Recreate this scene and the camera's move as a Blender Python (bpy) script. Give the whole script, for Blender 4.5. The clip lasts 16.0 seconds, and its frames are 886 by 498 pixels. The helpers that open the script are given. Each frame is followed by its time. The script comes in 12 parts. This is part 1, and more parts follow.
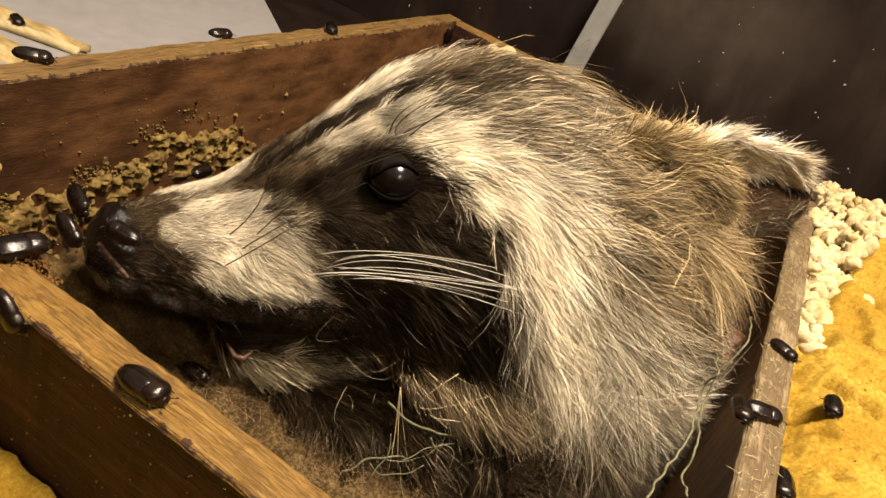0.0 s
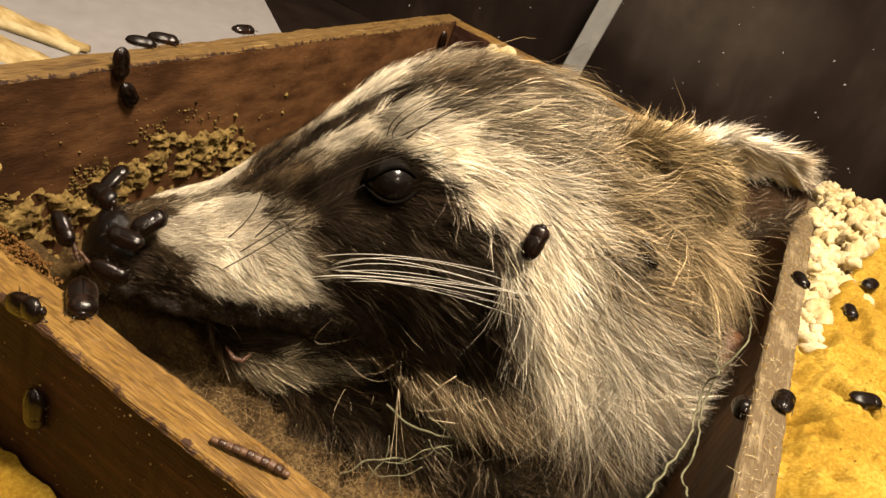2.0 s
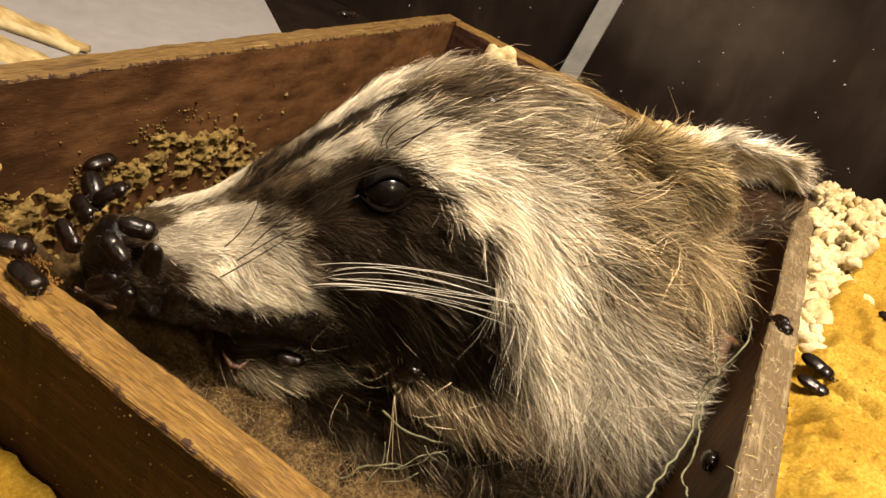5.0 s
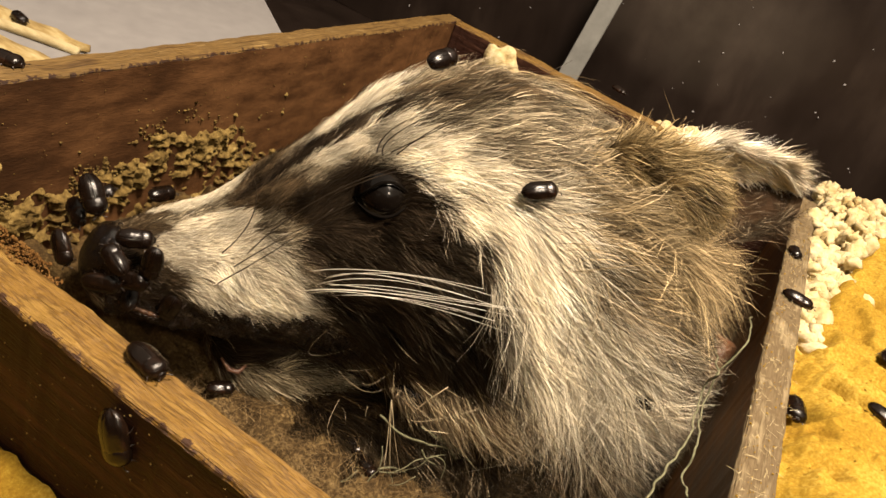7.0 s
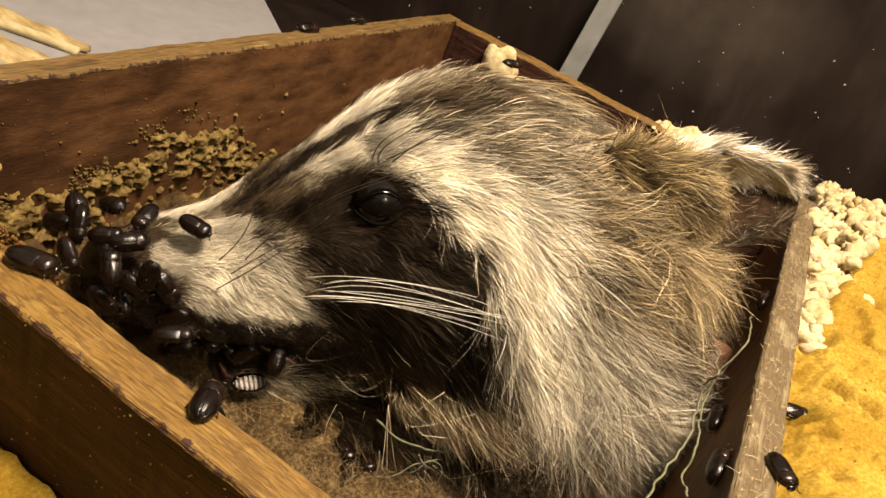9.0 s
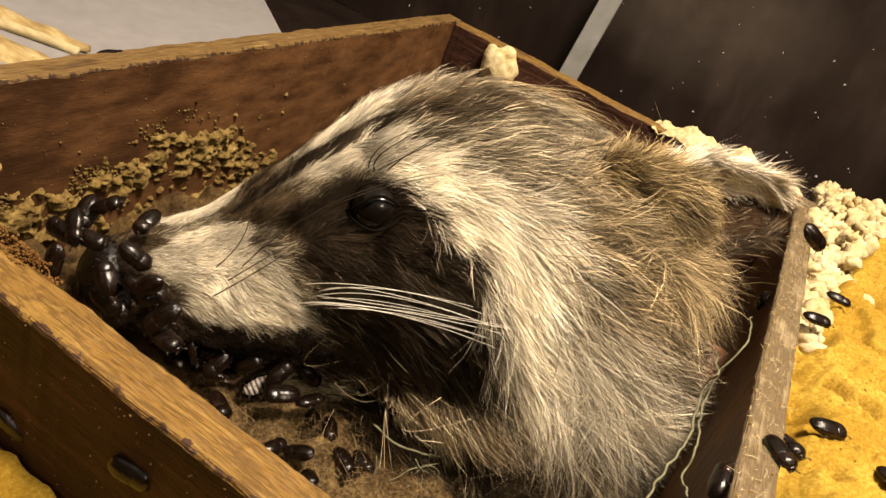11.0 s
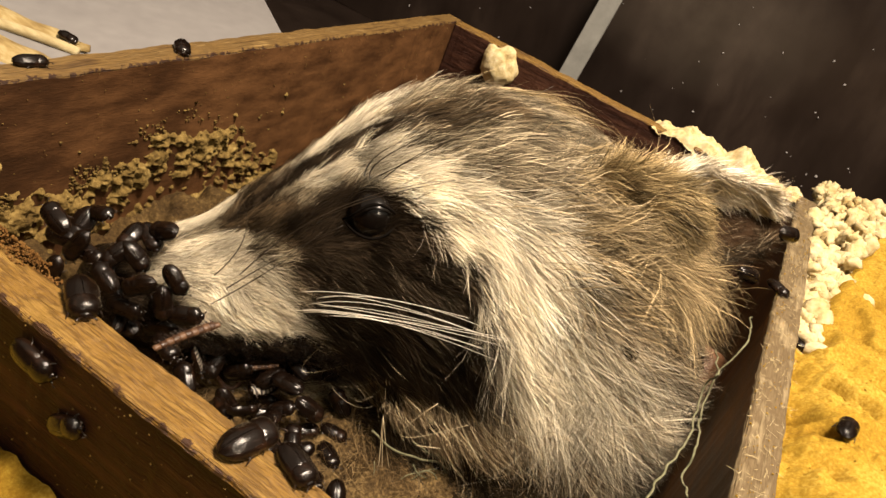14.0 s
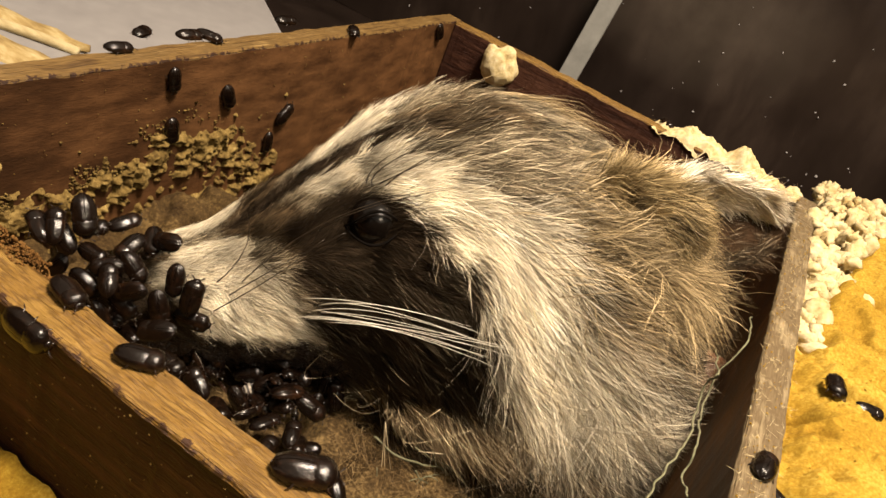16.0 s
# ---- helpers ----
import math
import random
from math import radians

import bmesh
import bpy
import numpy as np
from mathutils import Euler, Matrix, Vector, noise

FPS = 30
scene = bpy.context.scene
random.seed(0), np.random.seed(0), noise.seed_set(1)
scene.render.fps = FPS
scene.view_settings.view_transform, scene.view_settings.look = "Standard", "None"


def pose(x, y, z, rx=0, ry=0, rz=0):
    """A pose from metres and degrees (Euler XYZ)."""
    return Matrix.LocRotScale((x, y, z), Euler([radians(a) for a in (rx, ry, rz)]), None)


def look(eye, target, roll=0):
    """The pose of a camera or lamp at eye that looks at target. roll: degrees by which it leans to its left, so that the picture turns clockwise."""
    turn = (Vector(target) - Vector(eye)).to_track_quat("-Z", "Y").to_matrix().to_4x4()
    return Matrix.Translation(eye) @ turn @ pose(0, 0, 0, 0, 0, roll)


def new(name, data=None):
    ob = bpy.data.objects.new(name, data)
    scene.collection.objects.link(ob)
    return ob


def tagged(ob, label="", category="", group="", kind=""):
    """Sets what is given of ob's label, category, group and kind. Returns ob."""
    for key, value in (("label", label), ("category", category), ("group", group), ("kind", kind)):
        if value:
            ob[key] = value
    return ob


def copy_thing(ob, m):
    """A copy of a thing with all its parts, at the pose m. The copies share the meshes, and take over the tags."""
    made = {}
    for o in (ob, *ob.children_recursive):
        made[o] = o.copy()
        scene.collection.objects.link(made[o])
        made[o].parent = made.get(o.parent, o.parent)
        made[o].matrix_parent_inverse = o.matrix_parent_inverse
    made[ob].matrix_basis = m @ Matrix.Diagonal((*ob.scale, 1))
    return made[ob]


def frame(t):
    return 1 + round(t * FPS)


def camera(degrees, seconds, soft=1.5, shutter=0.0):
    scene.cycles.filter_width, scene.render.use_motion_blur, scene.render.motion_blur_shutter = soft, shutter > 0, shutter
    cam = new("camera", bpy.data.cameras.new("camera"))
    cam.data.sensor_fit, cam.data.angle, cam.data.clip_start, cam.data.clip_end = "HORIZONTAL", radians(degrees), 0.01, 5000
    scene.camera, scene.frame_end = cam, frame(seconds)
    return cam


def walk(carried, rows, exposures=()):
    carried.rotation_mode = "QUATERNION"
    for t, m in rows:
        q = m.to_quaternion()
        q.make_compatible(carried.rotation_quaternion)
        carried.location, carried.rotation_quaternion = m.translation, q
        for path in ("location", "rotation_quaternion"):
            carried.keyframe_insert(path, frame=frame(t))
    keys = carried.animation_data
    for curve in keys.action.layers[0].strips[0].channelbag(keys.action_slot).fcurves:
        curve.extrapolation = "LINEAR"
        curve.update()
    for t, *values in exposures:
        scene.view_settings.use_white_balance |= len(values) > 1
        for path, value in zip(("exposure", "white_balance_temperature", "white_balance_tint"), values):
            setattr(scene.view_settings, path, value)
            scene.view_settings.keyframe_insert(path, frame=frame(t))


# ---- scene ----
U = 0.07            # height of the lens above the box's rim, in metres
DEPTH = 0.92 * U    # inner depth of the box
EYE = (0.0, 0.0, DEPTH + U)

cam = camera(63.0, 16.0, soft=1.5)
VIEW = pose(*EYE, 57.930, -19.764, 29.620)
walk(cam, [(0, VIEW), (16, VIEW)], exposures=[(0, 0.0), (16, 0.0)])

# ---- light: one warm lamp over the tank, a dim warm room ----
world = bpy.data.worlds.new("room_light")
scene.world = world
world.use_nodes = True
world.node_tree.nodes["Background"].inputs[0].default_value = (1.0, 0.84, 0.64, 1)
world.node_tree.nodes["Background"].inputs[1].default_value = 0.46

lamp = new("tank_lamp", bpy.data.lights.new("tank_lamp", "AREA"))
lamp.data.shape, lamp.data.size = "DISK", 0.11
lamp.data.energy = 7.0
lamp.data.color = (1.0, 0.82, 0.635)
lamp.matrix_world = look((0.07, 0.095, 0.50), (-0.03, 0.13, 0.05))
tagged(lamp, kind="structure")

# the room's own lamp, farther off behind the lens: the spark in the eye
room = new("room_lamp", bpy.data.lights.new("room_lamp", "AREA"))
room.data.shape, room.data.size = "DISK", 0.12
room.data.energy = 2.4
room.data.color = (1.0, 0.82, 0.60)
room.matrix_world = look((0.60, -0.30, 0.76), (-0.05, 0.12, 0.07))
tagged(room, kind="structure")


# ---- materials ----
def nodes_of(name, rough=0.6, metal=0.0, spec=0.5):
    m = bpy.data.materials.new(name)
    m.use_nodes = True
    nt = m.node_tree
    b = nt.nodes["Principled BSDF"]
    b.inputs["Roughness"].default_value = rough
    b.inputs["Metallic"].default_value = metal
    b.inputs["Specular IOR Level"].default_value = spec
    return m, nt, b


def node(nt, kind, **props):
    n = nt.nodes.new(kind)
    for k, v in props.items():
        if k in n.inputs:
            n.inputs[k].default_value = v
    return n


def ramp(nt, stops):
    r = nt.nodes.new("ShaderNodeValToRGB")
    e = r.color_ramp.elements
    while len(e) < len(stops):
        e.new(0.5)
    for el, (p, c) in zip(e, stops):
        el.position, el.color = p, (*c, 1)
    return r


def textured(name, stops, scale=300.0, stretch=(1, 1, 1), rough=0.6, spec=0.4, bump=0.3, detail_scale=2500.0, coarse=60.0, rough_var=0.15, dist=0.0004, per_object=0.0):
    """A surface with grain (stretched), blotches at a coarse scale and fine relief."""
    m, nt, b = nodes_of(name, rough, 0.0, spec)
    L = nt.links.new
    tc = nt.nodes.new("ShaderNodeTexCoord")
    mp = nt.nodes.new("ShaderNodeMapping")
    mp.inputs["Scale"].default_value = stretch
    L(tc.outputs["Object"], mp.inputs[0])
    g = node(nt, "ShaderNodeTexNoise", Scale=scale, Detail=6.0, Roughness=0.62)
    L(mp.outputs[0], g.inputs["Vector"])
    c = node(nt, "ShaderNodeTexNoise", Scale=coarse, Detail=3.0)
    L(tc.outputs["Object"], c.inputs["Vector"])
    mix = nt.nodes.new("ShaderNodeMath")
    mix.operation = "MULTIPLY_ADD"
    L(c.outputs[0], mix.inputs[0])
    mix.inputs[1].default_value = 0.55
    sub = nt.nodes.new("ShaderNodeMath")
    sub.operation = "MULTIPLY_ADD"
    L(g.outputs[0], sub.inputs[0])
    sub.inputs[1].default_value, sub.inputs[2].default_value = 0.75, -0.15
    L(sub.outputs[0], mix.inputs[2])
    last = mix.outputs[0]
    if per_object:
        oi = nt.nodes.new("ShaderNodeObjectInfo")
        ad = nt.nodes.new("ShaderNodeMath")
        ad.operation = "MULTIPLY_ADD"
        L(oi.outputs["Random"], ad.inputs[0])
        ad.inputs[1].default_value = per_object
        L(last, ad.inputs[2])
        last = ad.outputs[0]
    r = ramp(nt, stops)
    L(last, r.inputs[0])
    L(r.outputs[0], b.inputs["Base Color"])
    rr = nt.nodes.new("ShaderNodeMapRange")
    rr.inputs["To Min"].default_value, rr.inputs["To Max"].default_value = rough - rough_var, rough + rough_var
    L(g.outputs[0], rr.inputs[0])
    L(rr.outputs[0], b.inputs["Roughness"])
    f = node(nt, "ShaderNodeTexNoise", Scale=detail_scale, Detail=4.0)
    L(mp.outputs[0], f.inputs["Vector"])
    s = nt.nodes.new("ShaderNodeMath")
    L(g.outputs[0], s.inputs[0])
    L(f.outputs[0], s.inputs[1])
    bp = nt.nodes.new("ShaderNodeBump")
    bp.inputs["Strength"].default_value, bp.inputs["Distance"].default_value = bump, dist
    L(s.outputs[0], bp.inputs["Height"])
    L(bp.outputs[0], b.inputs["Normal"])
    return m


WOOD_X = textured("worn_wood_edge_x", [(0.24, (0.020, 0.008, 0.0020)), (0.36, (0.090, 0.044, 0.008)), (0.45, (0.205, 0.113, 0.022)), (0.51, (0.095, 0.048, 0.009)), (0.60, (0.245, 0.143, 0.031)), (0.69, (0.140, 0.076, 0.015)), (0.84, (0.46, 0.32, 0.10))], 1000, (0.06, 1, 1), 0.55, 0.35, 1.0, coarse=95, dist=0.0006)
WOOD_Y = textured("worn_wood_edge_y", [(0.24, (0.026, 0.012, 0.004)), (0.38, (0.078, 0.042, 0.012)), (0.48, (0.155, 0.092, 0.027)), (0.55, (0.10, 0.057, 0.016)), (0.66, (0.205, 0.13, 0.045)), (0.88, (0.42, 0.30, 0.12))], 1200, (1, 0.035, 1), 0.6, 0.3, 1.0, coarse=90, dist=0.0006)
WOOD_D = textured("dusty_wood_edge", [(0.22, (0.055, 0.036, 0.018)), (0.40, (0.150, 0.108, 0.056)), (0.5, (0.110, 0.076, 0.038)), (0.62, (0.215, 0.165, 0.092)), (0.85, (0.40, 0.31, 0.18))], 900, (1, 0.05, 1), 0.75, 0.25, 1.0, coarse=150, dist=0.0006)


def ragged_stain(m, axis, edge, inward, tone):
    """The dark stain of a board's outer face creeps over the rim's edge, with a ragged border."""
    nt = m.node_tree
    L = nt.links.new
    b = nt.nodes["Principled BSDF"]
    tc = next(n for n in nt.nodes if n.type == "TEX_COORD")
    sp = nt.nodes.new("ShaderNodeSeparateXYZ")
    L(tc.outputs["Object"], sp.inputs[0])
    nn = node(nt, "ShaderNodeTexNoise", Scale=650.0, Detail=6.0, Roughness=0.65)
    L(tc.outputs["Object"], nn.inputs["Vector"])
    off = nt.nodes.new("ShaderNodeMapRange")
    off.inputs["From Min"].default_value, off.inputs["From Max"].default_value = 0.3, 0.7
    off.inputs["To Min"].default_value, off.inputs["To Max"].default_value = -0.0009 * inward, 0.0011 * inward
    off.clamp = False
    L(nn.outputs[0], off.inputs[0])
    d = nt.nodes.new("ShaderNodeMath")
    d.operation = "SUBTRACT"
    L(sp.outputs[axis], d.inputs[0])
    L(off.outputs[0], d.inputs[1])
    k = nt.nodes.new("ShaderNodeMapRange")
    k.inputs["From Min"].default_value, k.inputs["From Max"].default_value = edge - 0.00015 * inward, edge + 0.00015 * inward
    k.inputs["To Min"].default_value, k.inputs["To Max"].default_value = 1.0, 0.0
    L(d.outputs[0], k.inputs[0])
    mx = nt.nodes.new("ShaderNodeMix")
    mx.data_type = "RGBA"
    L(k.outputs[0], mx.inputs["Factor"])
    L(b.inputs["Base Color"].links[0].from_socket, mx.inputs["A"])
    mx.inputs["B"].default_value = (*tone, 1)
    L(mx.outputs["Result"], b.inputs["Base Color"])


ragged_stain(WOOD_X, "Y", 0.6885 * U, 1, (0.042, 0.017, 0.0075))
ragged_stain(WOOD_Y, "X", -1.69 * U, -1, (0.030, 0.012, 0.005))
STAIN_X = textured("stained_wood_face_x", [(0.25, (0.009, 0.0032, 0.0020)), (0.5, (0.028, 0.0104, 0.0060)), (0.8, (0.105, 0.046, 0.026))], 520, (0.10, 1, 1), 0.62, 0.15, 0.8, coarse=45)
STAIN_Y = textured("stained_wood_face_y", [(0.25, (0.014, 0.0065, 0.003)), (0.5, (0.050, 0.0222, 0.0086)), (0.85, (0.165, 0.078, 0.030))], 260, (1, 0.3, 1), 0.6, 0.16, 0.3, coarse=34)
# the side boards' stain grows lighter along y, away from the near corner
sn = STAIN_Y.node_tree
rampn = next(n for n in sn.nodes if n.type == "VALTORGB")
tcn = next(n for n in sn.nodes if n.type == "TEX_COORD")
sep = sn.nodes.new("ShaderNodeSeparateXYZ")
sn.links.new(tcn.outputs["Object"], sep.inputs[0])
lighten_y = sn.nodes.new("ShaderNodeMapRange")
lighten_y.inputs["From Min"].default_value, lighten_y.inputs["From Max"].default_value = 1.0 * U, 2.1 * U
lighten_y.inputs["To Min"].default_value, lighten_y.inputs["To Max"].default_value = -0.06, 0.13
sn.links.new(sep.outputs["Y"], lighten_y.inputs[0])
addn = sn.nodes.new("ShaderNodeMath")
sn.links.new(rampn.inputs[0].links[0].from_socket, addn.inputs[0])
sn.links.new(lighten_y.outputs[0], addn.inputs[1])
sn.links.new(addn.outputs[0], rampn.inputs[0])
FRASS = textured("brown_frass", [(0.3, (0.05, 0.030, 0.010)), (0.55, (0.175, 0.117, 0.037)), (0.8, (0.37, 0.27, 0.10))], 900, (1, 1, 1), 0.9, 0.1, 0.9, 4000, 160)
DUST = textured("dark_brown_dust", [(0.3, (0.025, 0.014, 0.006)), (0.55, (0.085, 0.053, 0.020)), (0.8, (0.23, 0.155, 0.06))], 1300, (1, 1, 1), 0.9, 0.1, 1.0, 5000, 120)
FRAYED = textured("frayed_orange_dust", [(0.3, (0.07, 0.03, 0.008)), (0.55, (0.19, 0.095, 0.026)), (0.8, (0.36, 0.21, 0.07))], 1500, (1, 1, 1), 0.9, 0.1, 1.0, 5000, 160)
FOAM = textured("yellow_foam", [(0.22, (0.17, 0.086, 0.009)), (0.36, (0.245, 0.137, 0.014)), (0.52, (0.335, 0.208, 0.024)), (0.75, (0.52, 0.360, 0.070))], 1500, (1, 1, 1), 0.9, 0.1, 0.55, 6000, 60, dist=0.0004)
CREAM = textured("cream_crumb", [(0.25, (0.27, 0.170, 0.045)), (0.45, (0.50, 0.395, 0.195)), (0.8, (0.74, 0.66, 0.46))], 420, (1, 1, 1), 0.85, 0.2, 0.8)
PAPER = textured("grey_sheet", [(0.2, (0.20, 0.19, 0.19)), (0.8, (0.26, 0.25, 0.245))], 200, (1, 1, 1), 0.6, 0.3, 0.1)
DARKWALL = textured("dark_tank_wall", [(0.3, (0.009, 0.0058, 0.0044)), (0.55, (0.018, 0.0118, 0.0090)), (0.9, (0.052, 0.036, 0.027))], 40, (1, 1, 0.35), 0.35, 0.4, 0.08, 900, 11)
# a greyish reflected glow painted into the far wall's colour, strongest beside the strip
nt = DARKWALL.node_tree
b = nt.nodes["Principled BSDF"]
tc = next(n for n in nt.nodes if n.type == "TEX_COORD")
mp = nt.nodes.new("ShaderNodeMapping")
mp.inputs["Location"].default_value = (0.80 * U / (1.15 * U), 0, -1.30 * U / (0.7 * U))
mp.inputs["Scale"].default_value = (1 / (1.15 * U), 0.0, 1 / (0.7 * U))
nt.links.new(tc.outputs["Object"], mp.inputs[0])
gr = nt.nodes.new("ShaderNodeTexGradient")
gr.gradient_type = "SPHERICAL"
nt.links.new(mp.outputs[0], gr.inputs[0])
sm = node(nt, "ShaderNodeTexNoise", Scale=45.0, Detail=5.0)
nt.links.new(tc.outputs["Object"], sm.inputs["Vector"])
ml = nt.nodes.new("ShaderNodeMath")
ml.operation = "MULTIPLY"
nt.links.new(gr.outputs["Fac"], ml.inputs[0])
nt.links.new(sm.outputs[0], ml.inputs[1])
mx = nt.nodes.new("ShaderNodeMix")
mx.data_type = "RGBA"
nt.links.new(ml.outputs[0], mx.inputs["Factor"])
nt.links.new(b.inputs["Base Color"].links[0].from_socket, mx.inputs["A"])
mx.inputs["B"].default_value = (0.105, 0.086, 0.067, 1)
nt.links.new(mx.outputs["Result"], b.inputs["Base Color"])
BEDDING = textured("matted_bedding", [(0.3, (0.014, 0.0083, 0.0038)), (0.5, (0.078, 0.049, 0.020)), (0.76, (0.34, 0.235, 0.10))], 1200, (1, 1, 1), 0.9, 0.1, 0.9, 5000, 120)
SHED = textured("shed_brown_hair", [(0.3, (0.04, 0.026, 0.011)), (0.55, (0.17, 0.112, 0.048)), (0.8, (0.44, 0.325, 0.16))], 700, (1, 1, 1), 0.7, 0.2, 0.2, 5000, 90)
STRIP = textured("pale_reflection", [(0.2, (0.16, 0.16, 0.15)), (0.8, (0.28, 0.28, 0.26))], 150, (1, 1, 1), 0.5, 0.4, 0.1)
STICK = textured("pale_reed", [(0.2, (0.25, 0.18, 0.08)), (0.5, (0.45, 0.37, 0.2)), (0.8, (0.66, 0.58, 0.38))], 500, (0.08, 1, 1), 0.7, 0.2, 0.3)


# ---- mesh helpers ----
def mesh_ob(name, bm, material, parent=None, label="", smooth=True, m=None):
    me = bpy.data.meshes.new(name)
    bm.to_mesh(me)
    bm.free()
    for mt in material if isinstance(material, (list, tuple)) else [material]:
        me.materials.append(mt)
    if smooth:
        me.polygons.foreach_set("use_smooth", [True] * len(me.polygons))
    ob = new(name, me)
    if parent:
        ob.parent = parent
    if m is not None:
        ob.matrix_basis = m
    return tagged(ob, label)


def part(name, bm, material, parent, label="", smooth=True, m=None):
    return mesh_ob(name, bm, material, parent, label, smooth, m)


def empty(name, m, label="", category="", group="", kind=""):
    ob = new(name)
    ob.empty_display_size = 0.01
    ob.matrix_basis = m
    return tagged(ob, label, category, group, kind)


def raw_mesh(name, verts, faces, material, parent=None, label="", smooth=True):
    me = bpy.data.meshes.new(name)
    me.from_pydata([tuple(v) for v in verts], [], faces)
    for mt in material if isinstance(material, (list, tuple)) else [material]:
        me.materials.append(mt)
    if smooth:
        me.polygons.foreach_set("use_smooth", [True] * len(me.polygons))
    me.update()
    ob = new(name, me)
    ob.parent = parent
    return tagged(ob, label)


def grid_mesh(name, P, material, parent=None, label="", close_u=False, close_v=False, smooth=True):
    """A mesh from an array of places nu x nv x 3."""
    nu, nv = P.shape[:2]
    idx = np.arange(nu * nv).reshape(nu, nv)
    iu = np.arange(nu if close_u else nu - 1)
    iv = np.arange(nv if close_v else nv - 1)
    a = idx[np.ix_(iu, iv)]
    b = idx[np.ix_((iu + 1) % nu, iv)]
    c = idx[np.ix_((iu + 1) % nu, (iv + 1) % nv)]
    d = idx[np.ix_(iu, (iv + 1) % nv)]
    F = np.stack([a, b, c, d], -1).reshape(-1, 4)
    return raw_mesh(name, P.reshape(-1, 3).tolist(), F.tolist(), material, parent, label, smooth)


def nz(v, s, seed=0.0):
    return noise.noise(Vector((v[0] * s + seed, v[1] * s - seed, v[2] * s + 2 * seed)))


def tube_bm(points, radii, sides=6, bm=None):
    """A tapered round strand along points; closed at both ends."""
    bm = bm or bmesh.new()
    pts = [Vector(p) for p in points]
    rings = []
    ref = Vector((0.31, 0.52, 0.79))
    for i, p in enumerate(pts):
        d = (pts[min(i + 1, len(pts) - 1)] - pts[max(i - 1, 0)]).normalized()
        u = d.cross(ref).normalized()
        w = d.cross(u)
        r = radii[i] if hasattr(radii, "__len__") else radii
        rings.append([bm.verts.new(p + (u * math.cos(a) + w * math.sin(a)) * r) for a in (2 * math.pi * k / sides for k in range(sides))])
    for r0, r1 in zip(rings, rings[1:]):
        for k in range(sides):
            bm.faces.new((r0[k], r0[(k + 1) % sides], r1[(k + 1) % sides], r1[k]))
    bm.faces.new(rings[0][::-1])
    bm.faces.new(rings[-1])
    return bm


# ---- the box: four boards and a base ----
X0, X1, Y0, Y1 = -1.69 * U, 0.372 * U, 0.787 * U, 3.85 * U   # inner faces
TH = 0.10 * U                                                  # board thickness
box = empty("wooden_box", pose(0, 0, 0), "open shallow wooden box, stained dark inside, worn bare along its rim", "box")


def board(name, a, b, top_mat, face_mat, along, seed):
    """A board from corner a to corner b with a slightly worn, uneven rim."""
    bm = bmesh.new()
    bmesh.ops.create_cube(bm, size=1.0, matrix=Matrix.Translation((Vector(a) + Vector(b)) / 2) @ Matrix.Diagonal((*(Vector(b) - Vector(a)), 1)))
    bmesh.ops.bevel(bm, geom=[e for e in bm.edges], offset=0.0009, segments=3, profile=0.5, affect="EDGES")
    ax = 0 if along == "x" else 1
    n = 110
    for k in range(1, n):
        co, no = [0, 0, 0], [0, 0, 0]
        co[ax], no[ax] = a[ax] + (b[ax] - a[ax]) * k / n, 1
        bmesh.ops.bisect_plane(bm, geom=bm.verts[:] + bm.edges[:] + bm.faces[:], plane_co=co, plane_no=no)
    top = b[2]
    for v in bm.verts:
        if v.co.z > top - 0.002:
            q = (v.co[ax], 0, 0.004 if v.co[1 - ax] > (a[1 - ax] + b[1 - ax]) / 2 else 0)
            v.co.z += 0.0005 * nz(q, 130, seed) + 0.0002 * nz(q, 500, seed)
            v.co[1 - ax] += 0.0002 * nz(q, 160, seed + 5) + 0.00025 * nz(q, 800, seed + 6)
    bm.normal_update()
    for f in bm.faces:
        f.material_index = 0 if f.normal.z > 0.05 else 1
    return part(name, bm, [top_mat, face_mat], box, smooth=False)


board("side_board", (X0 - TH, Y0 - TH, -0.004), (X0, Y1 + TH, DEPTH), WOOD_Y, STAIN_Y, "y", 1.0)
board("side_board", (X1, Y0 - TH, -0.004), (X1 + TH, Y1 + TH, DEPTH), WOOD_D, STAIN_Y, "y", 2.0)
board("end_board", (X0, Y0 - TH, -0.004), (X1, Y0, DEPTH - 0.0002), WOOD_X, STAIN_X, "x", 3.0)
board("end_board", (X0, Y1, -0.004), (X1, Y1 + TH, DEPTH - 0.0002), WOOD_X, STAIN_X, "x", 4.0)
bm = bmesh.new()
bmesh.ops.create_cube(bm, size=1.0, matrix=pose((X0 + X1) / 2, (Y0 + Y1) / 2, -0.002) @ Matrix.Diagonal((X1 - X0, Y1 - Y0, 0.004, 1)))
part("base_board", bm, [STAIN_X], box, smooth=False)


# ---- tank floor, walls, sheet ----
def sheet(name, x0, x1, y0, y1, z, n, amp, scale, material, label, seed):
    xs, ys = np.linspace(x0, x1, n), np.linspace(y0, y1, n)
    P = np.zeros((n, n, 3))
    for i, x in enumerate(xs):
        for j, y in enumerate(ys):
            P[i, j] = (x, y, z + amp * (nz((x, y, 0), scale, seed) + 0.5 * nz((x, y, 0), scale * 2.7, seed)))
    return tagged(grid_mesh(name, P, material), label, kind="structure")
# flat floor of the tank, dark and dusty, and its walls
sheet("ground", -9 * U, 9 * U, -5 * U, 9 * U, -0.004, 60, 0.0006, 60, DARKWALL, "dark dusty tank floor", 3.0)


